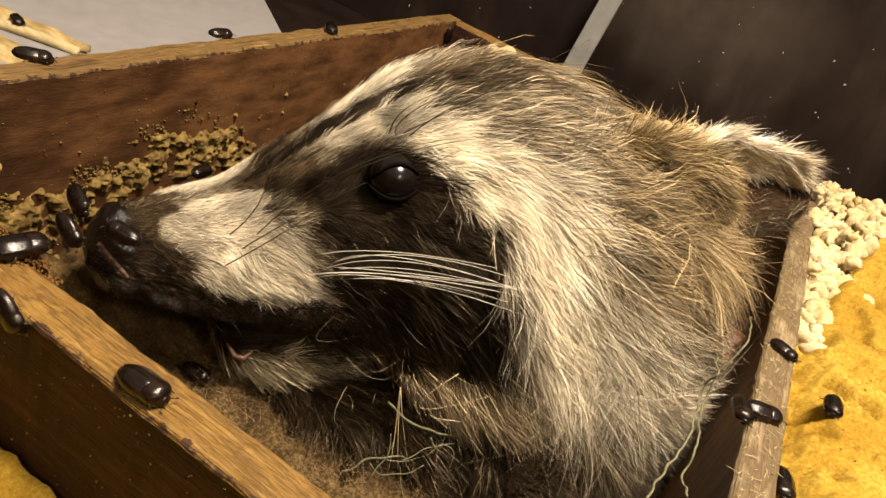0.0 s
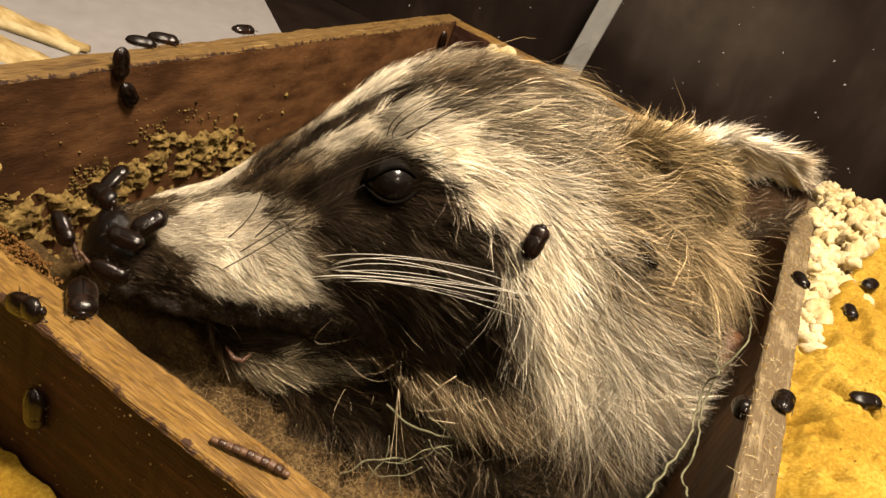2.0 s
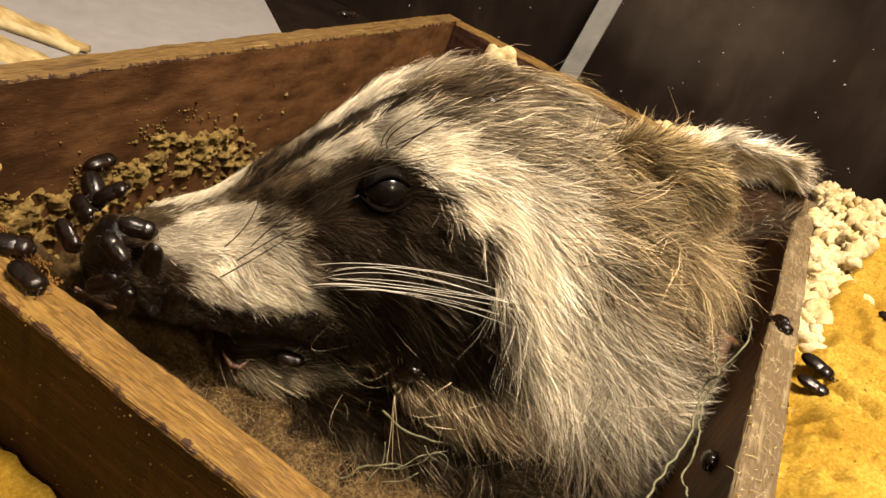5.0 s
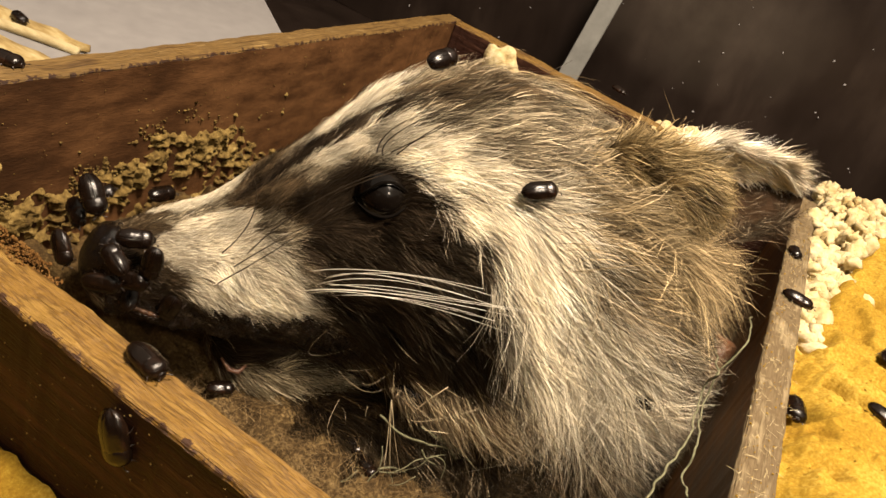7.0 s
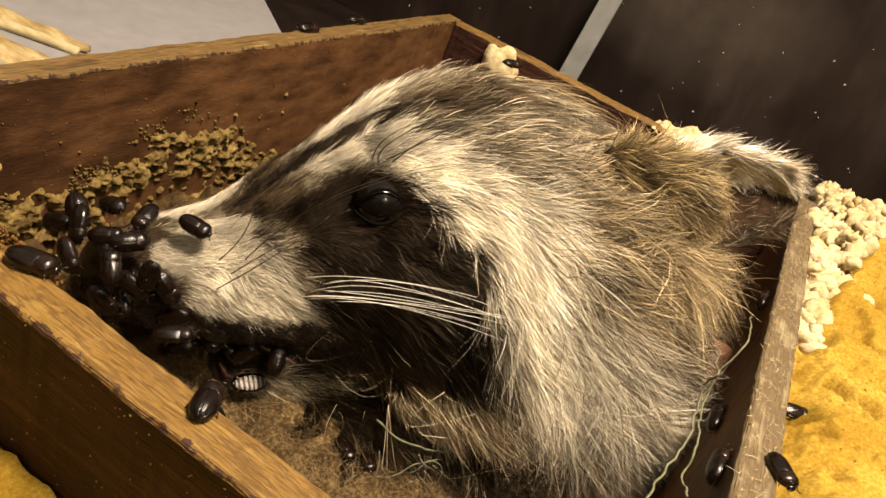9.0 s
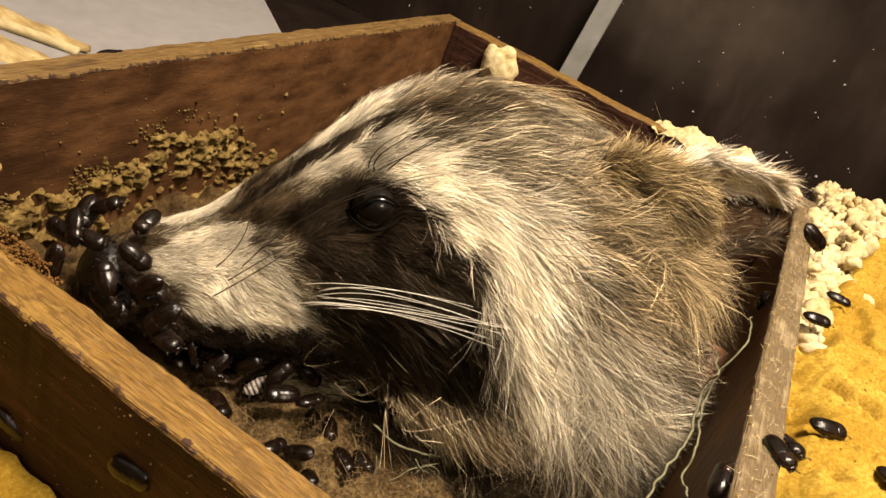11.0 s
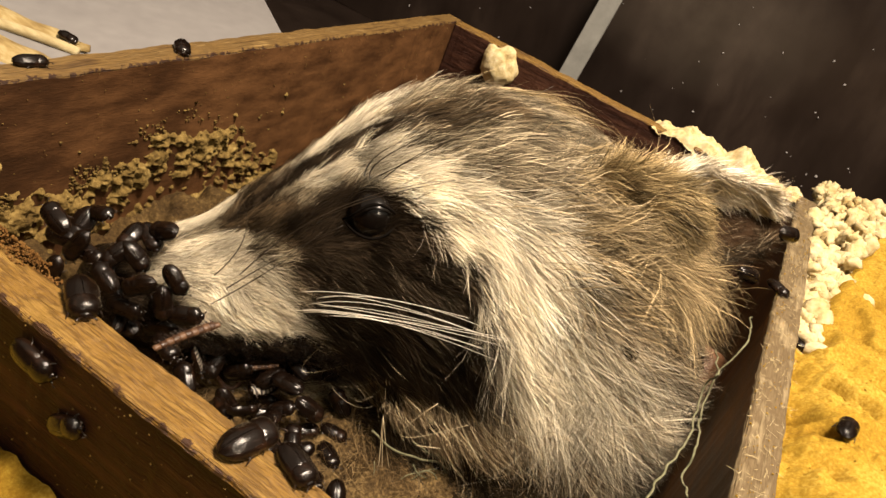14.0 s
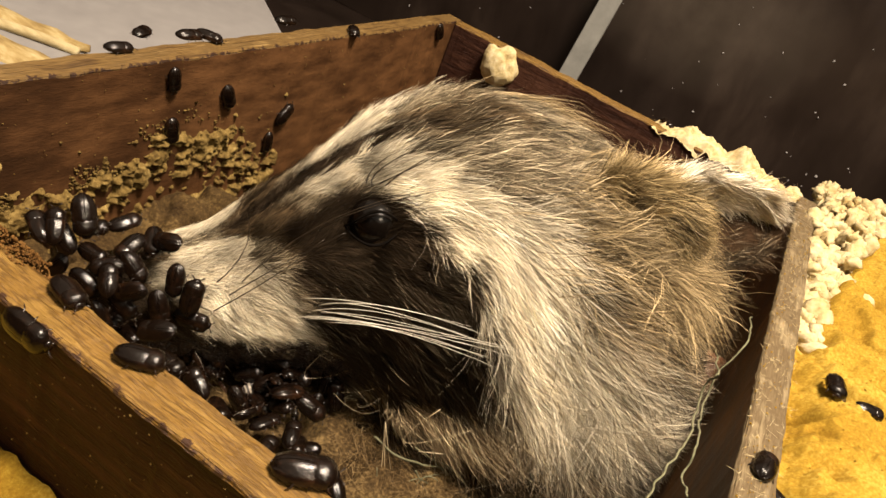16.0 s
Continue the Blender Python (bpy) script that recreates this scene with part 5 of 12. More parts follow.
def make_beetle():
    ob = empty("beetle", pose(0, 0, 0), "glossy black-brown hide beetle with pale-banded belly", "beetle", "hide beetles")
    for s in (-1, 1):
        P = dome(-0.50, 0.26, 0.248, 0.10, 0.185, 0.02 * s, s * 1.9, front=4.0, back=1.9)
        P[..., 2] += 0.010 * BL * np.sin(np.linspace(0, 12, P.shape[1]))[None, :]
        grid_mesh("wing_case", P if s > 0 else P[:, ::-1], SHELL, ob)
    grid_mesh("pronotum", dome(0.03, 0.43, 0.243, 0.10, 0.181, -1.95, 1.95, 14, 15, front=1.9, back=6.0), SHELL, ob)
    grid_mesh("head", dome(0.33, 0.465, 0.100, 0.075, 0.085, -math.pi, math.pi, 9, 17), SHELL, ob)
    grid_mesh("belly", dome(-0.50, 0.38, 0.205, 0.115, 0.075, 1.75, 4.53, 14, 11), BELLY, ob, "pale grey banded belly")
    for s in (-1, 1):
        for x, dx, reach in ((0.24, 0.10, 0.13), (0.08, -0.02, 0.14), (-0.06, -0.14, 0.17)):
            pts = [Vector(p) * BL for p in ((x, s * 0.10, 0.07), (x + dx * 0.4, s * (0.12 + reach * 0.5), 0.13), (x + dx * 0.8, s * (0.12 + reach * 0.85), 0.04), (x + dx * 1.3, s * (0.12 + reach), 0.0))]
            part("leg", tube_bm(pts, [0.026 * BL, 0.022 * BL, 0.013 * BL, 0.006 * BL], 6), LEG, ob)
        pts = [Vector(p) * BL for p in ((0.45, s * 0.05, 0.10), (0.49, s * 0.10, 0.11), (0.51, s * 0.13, 0.10), (0.52, s * 0.15, 0.09))]
        part("antenna", tube_bm(pts, [0.010 * BL, 0.010 * BL, 0.020 * BL, 0.016 * BL], 5), LEG, ob)
    return ob


first = make_beetle()
beetles = [first]
rnd = random.Random(12)
for k in range(BEETLES - 1):
    c = copy_thing(first, pose(0, 0, 0))
    beetles.append(c)
for c in beetles:
    f = rnd.uniform(0.86, 1.10)
    c.scale = (0.93 * f, 0.93 * f, 0.93 * f)

# ---- larvae ----
LARVA_D = textured("larva_band_dark", [(0.3, (0.022, 0.010, 0.005)), (0.8, (0.075, 0.034, 0.015))], 900, (1, 1, 1), 0.35, 0.5, 0.3)
LARVA_P = textured("larva_band_pale", [(0.3, (0.055, 0.027, 0.013)), (0.8, (0.15, 0.080, 0.042))], 900, (1, 1, 1), 0.45, 0.4, 0.3)


def make_larva():
    ob = empty("larva", pose(0, 0, 0), "brown banded bristly beetle larva", "larva", "beetle larvae")
    n, length = 11, 1.55 * BL
    rng = np.random.default_rng(5)
    for k in range(n):
        t = (k + 0.5) / n
        r = BL * 0.115 * (0.55 + 0.9 * t - 0.62 * t * t) * (0.75 if k == n - 1 else 1)
        u, v = np.meshgrid(np.linspace(0, 1, 7), np.linspace(0, 2 * math.pi, 17), indexing="ij")
        rr = r * (0.92 + 0.08 * np.sin(math.pi * u)) * np.where((u == 0) | (u == 1), 0.35, 1.0)
        x = -length / 2 + length * (k + u * 1.35) / n
        P = np.stack([x, rr * np.cos(v), r * 0.9 + rr * 0.85 * np.sin(v) + BL * 0.03 * math.sin(math.pi * t)], -1)
        seg = grid_mesh("segment", P, LARVA_D if k % 2 else LARVA_P, ob, close_v=True)
    bm = bmesh.new()
    for k in range(130):
        a, t = rng.uniform(-0.3, math.pi + 0.3), rng.uniform(0.03, 0.97)
        r = BL * 0.115 * (0.55 + 0.9 * t - 0.62 * t * t)
        o = Vector((-length / 2 + length * t, r * math.cos(a), r * 0.9 + r * 0.85 * math.sin(a)))
        d = Vector((rng.normal(-0.5, 0.3), math.cos(a), math.sin(a))).normalized() * BL * rng.uniform(0.08, 0.2)
        s = Vector((0.004 * BL, 0, 0.002 * BL))
        bm.faces.new([bm.verts.new(p) for p in (o - s, o + s, o + d)])
    part("bristles", bm, LARVA_D, ob, smooth=False)
    return ob


larvae = [make_larva()]
larvae += [copy_thing(larvae[0], pose(0, 0, 0)) for k in range(2)]
for c, f in zip(larvae, (0.74, 0.62, 0.6)):
    c.scale = (f, f, f)


def crawl(thing, *rows):
    """Key a crawling thing: rows of seconds, place in millimetres, turn in degrees."""
    def level(x, y, z, rx, ry):
        """On the foam beside the box a thing stands on the foam's surface."""
        on_foam = x > 34.5 and x < 92 and abs(rx) + abs(ry) < 2
        return foam_height(x / 1000 / U, y / 1000 / U) * U * 1000 + 0.9 if on_foam else z

    walk(thing, [(t, pose(x / 1000, y / 1000, level(x, y, z, rx, ry) / 1000, rx, ry, rz)) for t, x, y, z, rx, ry, rz in rows])


def gather(bt):
    """The rest wait under the head and, one after another, crowd into the gap between the jaw and the end board."""
    rb = random.Random(44)
    for k, thing in enumerate(bt):
        a, b = rb.uniform(0.0, 1.0), rb.random()
        x, y = -84 + 52 * a + rb.gauss(0, 1.5), 97 + 22 * b - 5 * a
        z = 9.5 + 9 * rb.random() * (1 - a) + 2.5 * rb.random() + 5 * b * (1 - a)
        rx, ry, rz = rb.gauss(0, 22), rb.gauss(0, 22), rb.uniform(-170, 170)
        if k % 6 == 0:
            rx = 150 + rb.uniform(-25, 25)
        hx, hy = -72 + 46 * a + rb.uniform(-3, 3), 140 + 22 * a + rb.uniform(0, 10)
        t0 = 6.8 + 8.0 * (k / 36) ** 0.9
        away = rz + rb.uniform(-60, 60)
        rows = [(0, hx, hy, 9, 0, 0, away), (t0, hx, hy, 9, 0, 0, away), (t0 + 0.4, (hx + x) / 2, (hy + y) / 2, (9 + z) / 2, rx / 2, ry / 2, (away + rz) / 2), (t0 + 0.8, x, y, z, rx, ry, rz)]
        t = t0 + 1.3
        while t < 15.9:
            rows.append((round(t, 2), x + rb.gauss(0, 1.1), y + rb.gauss(0, 1.1), z + rb.gauss(0, 0.4), rx + rb.gauss(0, 9), ry + rb.gauss(0, 9), rz + rb.gauss(0, 20)))
            t += rb.uniform(0.5, 0.8)
        rows.append((16, x, y, z, rx, ry, rz))
        crawl(thing, *rows)


def crawl_beetles():
    bt = iter(beetles)
    crawl(next(bt), (0, -125.0, 93.9, 64.4, 0, -0, 50), (0.25, -121.6, 103.3, 63.6, 20, 42, 41), (0.5, -118.3, 112.7, 62.8, 90, 81, 90), (1, -118.3, 95.5, 60.0, -90, 84, -90), (1.5, -112.0, 101.6, 45.2, -15, 34, -25), (2, -118.3, 108.6, 65.3, 90, 82, 90), (2.5, -118.3, 94.8, 53.0, -90, 84, -90), (2.67, -120.9, 93.5, 49.6, -155, 42, 167), (2.83, -123.4, 92.3, 46.2, -132, 2, 136), (3, -126.0, 91.0, 42.8, -90, -17, 90), (3.5, -126.0, 91.0, 42.8, -90, -17, 90), (3.67, -123.4, 89.3, 48.8, -37, 0, 57), (3.83, -120.9, 87.6, 54.9, 9, 36, 48), (4, -118.3, 85.8, 60.9, 90, 61, 90), (4.83, -120.9, 87.6, 54.9, 9, 36, 48), (5.67, -123.4, 89.3, 48.8, -37, 0, 57), (6.5, -126.0, 91.0, 42.8, -90, -17, 90), (6.75, -125.6, 89.6, 53.6, -41, -22, 53), (7, -125.1, 88.1, 64.4, 0, -0, 24), (7.25, -125.3, 90.0, 64.4, 0, -0, 67), (7.5, -125.5, 91.9, 64.4, 0, -0, 109), (7.75, -121.9, 94.8, 60.4, 37, 34, 82), (8, -118.3, 97.8, 56.4, 90, 75, 90), (8.25, -121.2, 106.9, 60.4, 30, 37, 62), (8.5, -124.2, 115.9, 64.4, 0, -0, 78), (8.75, -125.1, 103.5, 53.6, -44, -11, 80), (9, -126.0, 91.0, 42.8, -90, -17, 90), (10.25, -125.4, 103.3, 53.6, -44, -11, 80), (11.5, -124.8, 115.7, 64.4, 0, -0, 78), (12, -128.2, 110.3, 64.4, 0, -0, 97), (12.5, -122.6, 107.9, 64.4, 0, -0, 52), (13, -123.9, 106.8, 64.4, 0, -0, 52), (13.25, -124.3, 117.5, 64.4, 0, -0, 9), (13.5, -124.7, 128.2, 64.4, 0, 0, -35), (14, -121.3, 129.4, 64.4, 0, 0, -40), (14.25, -119.8, 117.1, 59.8, -14, 44, -31), (14.5, -118.3, 104.8, 55.1, -90, 86, -90), (15, -118.3, 106.2, 55.6, 90, 73, 90), (15.25, -122.2, 97.5, 60.0, 31, 37, 62), (15.5, -126.2, 88.8, 64.4, 0, -0, 77), (16, -126.8, 137.0, 64.4, 0, -0, 80))
    crawl(next(bt), (0, -126.0, 102.9, 26.7, -90, -17, 90), (0.5, -126.0, 102.9, 26.7, -90, -17, 90), (1, -126.0, 102.9, 26.7, -90, -17, 90), (1.5, -126.0, 102.9, 26.7, -90, -17, 90), (2, -126.0, 102.9, 26.7, -90, -17, 90), (2.5, -126.0, 102.9, 26.7, -90, -17, 90), (3, -126.0, 102.9, 26.7, -90, -17, 90), (3.5, -126.0, 102.9, 26.7, -90, -17, 90), (4, -126.0, 102.9, 26.7, -90, -17, 90), (6.5, -126.0, 102.9, 26.7, -90, -17, 90), (7, -126.0, 102.9, 26.7, -90, -17, 90), (7.5, -126.0, 102.9, 26.7, -90, -17, 90), (8, -126.0, 102.9, 26.7, -90, -17, 90), (8.5, -126.0, 102.9, 26.7, -90, -17, 90), (9, -126.0, 102.9, 26.7, -90, -17, 90), (11.5, -126.0, 102.9, 26.7, -90, -17, 90), (11.75, -125.9, 96.6, 45.6, -44, -11, 80), (12, -125.8, 90.3, 64.4, 0, -0, 77), (12.25, -125.9, 96.6, 45.6, -44, -11, 80), (12.5, -126.0, 102.9, 26.7, -90, -17, 90), (13, -126.0, 102.9, 26.7, -90, -17, 90), (13.5, -126.0, 102.9, 26.7, -90, -17, 90), (14, -126.0, 102.9, 26.7, -90, -17, 90), (14.5, -126.0, 102.9, 26.7, -90, -17, 90), (15, -126.0, 102.9, 26.7, -90, -17, 90), (15.5, -126.0, 102.9, 26.7, -90, -17, 90), (15.67, -123.4, 116.8, 35.0, -38, 1, 56), (15.83, -120.9, 130.7, 43.2, 6, 37, 45), (16, -118.3, 144.6, 51.5, 90, 65, 90))
    crawl(next(bt), (0, -126.0, 114.8, 29.5, -90, -17, 90), (0.5, -126.0, 114.8, 29.5, -90, -17, 90), (1, -126.0, 114.8, 29.5, -90, -17, 90), (1.5, -126.0, 114.8, 29.5, -90, -17, 90), (2, -126.0, 114.8, 29.5, -90, -17, 90), (2.5, -126.0, 114.8, 29.5, -90, -17, 90), (2.75, -119.0, 115.9, 32.9, -26, -7, 76), (3, -112.0, 117.1, 36.3, 36, 9, 78), (3.5, -112.0, 103.9, 44.6, 36, -8, 100), (4, -112.0, 100.7, 46.8, 37, -3, 94), (5.25, -119.0, 107.8, 38.2, -26, -9, 88), (6.5, -126.0, 114.8, 29.5, -90, -17, 90), (6.75, -119.0, 117.7, 30.3, -26, -8, 81), (7, -112.0, 120.6, 31.1, 37, 4, 84), (7.5, -125.7, 115.7, 64.4, 0, -0, 96), (7.75, -125.8, 115.2, 47.0, -45, -7, 89), (8, -126.0, 114.8, 29.5, -90, -17, 90), (8.5, -126.0, 114.8, 29.5, -90, -17, 90), (9, -126.0, 114.8, 29.5, -90, -17, 90), (11.5, -126.0, 114.8, 29.5, -90, -17, 90), (11.67, -123.4, 104.5, 41.3, -149, -4, 113), (11.83, -120.9, 94.3, 53.0, 157, 22, 114), (12, -118.3, 84.0, 64.7, 90, 36, 90), (12.17, -120.9, 94.3, 53.0, 157, 22, 114), (12.33, -123.4, 104.5, 41.3, -149, -4, 113), (12.5, -126.0, 114.8, 29.5, -90, -17, 90), (13, -126.0, 114.8, 29.5, -90, -17, 90), (13.5, -126.0, 114.8, 29.5, -90, -17, 90), (14, -126.0, 114.8, 29.5, -90, -17, 90), (14.5, -126.0, 114.8, 29.5, -90, -17, 90), (15, -126.0, 114.8, 29.5, -90, -17, 90), (15.5, -126.0, 114.8, 29.5, -90, -17, 90), (15.67, -123.4, 118.7, 34.7, -42, 2, 50), (15.83, -120.9, 122.6, 39.9, -8, 42, 31), (16, -118.3, 126.5, 45.0, 90, 79, 90))
    crawl(next(bt), (0, -112.0, 133.2, 34.3, 37, -1, 92), (0.25, -119.0, 130.0, 33.2, -26, -8, 86), (0.5, -126.0, 126.7, 32.0, -90, -17, 90), (1, -126.0, 126.7, 32.0, -90, -17, 90), (1.5, -126.0, 126.7, 32.0, -90, -17, 90), (1.75, -126.0, 124.1, 48.2, -43, -16, 68), (2, -126.0, 121.5, 64.4, 0, -0, 54), (2.25, -126.0, 124.1, 48.2, -43, -16, 68), (2.5, -126.0, 126.7, 32.0, -90, -17, 90), (2.67, -123.4, 127.1, 40.1, -138, 2, 130), (2.83, -120.9, 127.5, 48.3, -173, 42, 149), (3, -118.3, 127.9, 56.4, 90, 78, 90), (3.25, -124.4, 118.9, 60.4, 42, 32, 95), (3.5, -130.6, 110.0, 64.4, 0, -0, 131), (3.75, -128.3, 118.4, 48.2, -46, 0, 107), (4, -126.0, 126.7, 32.0, -90, -17, 90), (5.25, -126.8, 128.0, 48.2, -38, -34, 25), (6.5, -127.6, 129.3, 64.4, 0, 0, -29), (6.75, -126.8, 128.0, 48.2, -38, -34, 25), (7, -126.0, 126.7, 32.0, -90, -17, 90), (7.25, -126.2, 131.2, 48.2, -45, -7, 89), (7.5, -126.4, 135.7, 64.4, 0, -0, 95), (7.75, -126.2, 131.2, 48.2, -45, -7, 89), (8, -126.0, 126.7, 32.0, -90, -17, 90), (8.25, -126.0, 125.7, 48.2, -44, -11, 81), (8.5, -126.0, 124.7, 64.4, 0, -0, 79), (8.75, -126.0, 125.7, 48.2, -44, -11, 81), (9, -126.0, 126.7, 32.0, -90, -17, 90), (11.5, -126.0, 126.7, 32.0, -90, -17, 90), (12, -126.0, 126.7, 32.0, -90, -17, 90), (12.5, -126.0, 126.7, 32.0, -90, -17, 90), (13, -126.0, 126.7, 32.0, -90, -17, 90), (13.5, -126.0, 126.7, 32.0, -90, -17, 90), (14, -126.0, 126.7, 32.0, -90, -17, 90), (14.5, -126.0, 126.7, 32.0, -90, -17, 90), (14.67, -123.4, 123.3, 39.0, -140, 1, 127), (14.83, -120.9, 119.9, 46.0, 180, 40, 141), (15, -118.3, 116.5, 53.1, 90, 71, 90), (15.5, -118.3, 133.0, 58.0, 90, 67, 90), (16, -118.3, 124.7, 59.1, 90, 79, 90))
    crawl(next(bt), (0, -126.0, 138.6, 28.0, -90, -17, 90), (0.5, -126.0, 138.6, 28.0, -90, -17, 90), (1, -126.0, 138.6, 28.0, -90, -17, 90), (1.25, -154.7, 143.9, 30.8, -40, -29, 35), (1.5, -183.4, 149.2, 33.6, 0, 0, -9), (1.75, -154.7, 143.9, 30.8, -40, -29, 35), (2, -126.0, 138.6, 28.0, -90, -17, 90), (2.25, -161.8, 147.1, 30.8, -39, -33, 27), (2.5, -197.7, 155.7, 33.6, 0, 0, -24), (2.75, -194.4, 156.2, 33.6, 0, -0, 22), (3, -191.2, 156.8, 33.6, 0, -0, 68), (3.25, -201.1, 153.3, 33.6, 0, -0, 29), (3.5, -211.0, 149.8, 33.6, 0, 0, -9), (3.75, -168.5, 144.2, 30.8, -40, -29, 36), (4, -126.0, 138.6, 28.0, -90, -17, 90), (6.5, -126.0, 138.6, 28.0, -90, -17, 90), (7, -126.0, 138.6, 28.0, -90, -17, 90), (7.5, -126.0, 138.6, 28.0, -90, -17, 90), (8, -126.0, 138.6, 28.0, -90, -17, 90), (8.5, -126.0, 138.6, 28.0, -90, -17, 90), (9, -126.0, 138.6, 28.0, -90, -17, 90), (11.5, -126.0, 138.6, 28.0, -90, -17, 90), (12, -126.0, 138.6, 28.0, -90, -17, 90), (12.5, -126.0, 138.6, 28.0, -90, -17, 90), (13, -126.0, 138.6, 28.0, -90, -17, 90), (13.5, -126.0, 138.6, 28.0, -90, -17, 90), (14, -126.0, 138.6, 28.0, -90, -17, 90), (14.5, -126.0, 138.6, 28.0, -90, -17, 90), (15, -126.0, 138.6, 28.0, -90, -17, 90), (15.25, -126.0, 133.8, 46.2, -45, -7, 89), (15.5, -126.0, 129.1, 64.4, 0, -0, 95), (16, -130.7, 125.6, 64.4, 0, -0, 115))
    crawl(next(bt), (0, -203.2, 146.3, 33.6, 0, 0, -23), (0.25, -201.9, 152.1, 33.6, 0, -0, 39), (0.5, -200.7, 157.9, 33.6, 0, -0, 100), (0.75, -163.3, 154.2, 35.9, -45, -6, 92), (1, -126.0, 150.5, 38.2, -90, -17, 90), (1.17, -123.4, 145.8, 47.0, -41, 2, 51), (1.33, -120.9, 141.0, 55.7, -5, 41, 34), (1.5, -118.3, 136.3, 64.4, 90, 76, 90), (1.75, -122.2, 132.3, 64.4, 24, 40, 46), (2, -126.2, 128.3, 64.4, 0, -0, 54), (2.25, -126.1, 139.4, 51.3, -43, -16, 68), (2.5, -126.0, 150.5, 38.2, -90, -17, 90), (2.67, -123.4, 145.1, 47.0, -38, 1, 55), (2.83, -120.9, 139.7, 55.8, 5, 38, 44), (3, -118.3, 134.3, 64.6, 90, 66, 90), (3.17, -120.9, 139.7, 55.8, 5, 38, 44), (3.33, -123.4, 145.1, 47.0, -38, 1, 55), (3.5, -126.0, 150.5, 38.2, -90, -17, 90), (4, -126.0, 150.5, 38.2, -90, -17, 90), (5.25, -162.3, 152.5, 35.9, -40, -29, 35), (6.5, -198.7, 154.4, 33.6, 0, 0, -9), (7, -205.0, 148.4, 33.6, 0, 0, -13), (7.17, -203.4, 152.7, 33.6, 0, -0, 37), (7.33, -201.8, 157.0, 33.6, 0, -0, 87), (7.5, -200.2, 161.2, 33.6, 0, -0, 138), (7.75, -163.1, 155.9, 35.9, -47, 2, 111), (8, -126.0, 150.5, 38.2, -90, -17, 90), (8.17, -121.3, 148.7, 38.0, -56, -22, 40), (8.33, -116.7, 146.8, 37.7, -30, -2, -4), (8.5, -112.0, 145.0, 37.5, -23, 30, -40), (8.67, -116.7, 146.8, 37.7, -30, -2, -4), (8.83, -121.3, 148.7, 38.0, -56, -22, 40), (9, -126.0, 150.5, 38.2, -90, -17, 90), (11.5, -126.0, 150.5, 38.2, -90, -17, 90), (12, -126.0, 150.5, 38.2, -90, -17, 90), (12.5, -126.0, 150.5, 38.2, -90, -17, 90), (13, -126.0, 150.5, 38.2, -90, -17, 90), (13.5, -126.0, 150.5, 38.2, -90, -17, 90), (13.75, -157.9, 152.1, 35.9, -40, -26, 42), (14, -189.7, 153.7, 33.6, 0, -0, 4), (14.25, -157.9, 152.1, 35.9, -40, -26, 42), (14.5, -126.0, 150.5, 38.2, -90, -17, 90), (15, -126.0, 150.5, 38.2, -90, -17, 90), (15.25, -124.2, 145.0, 51.3, -38, -34, 23), (15.5, -122.4, 139.4, 64.4, 0, 0, -32), (16, -125.2, 142.2, 64.4, 0, -0, 26))
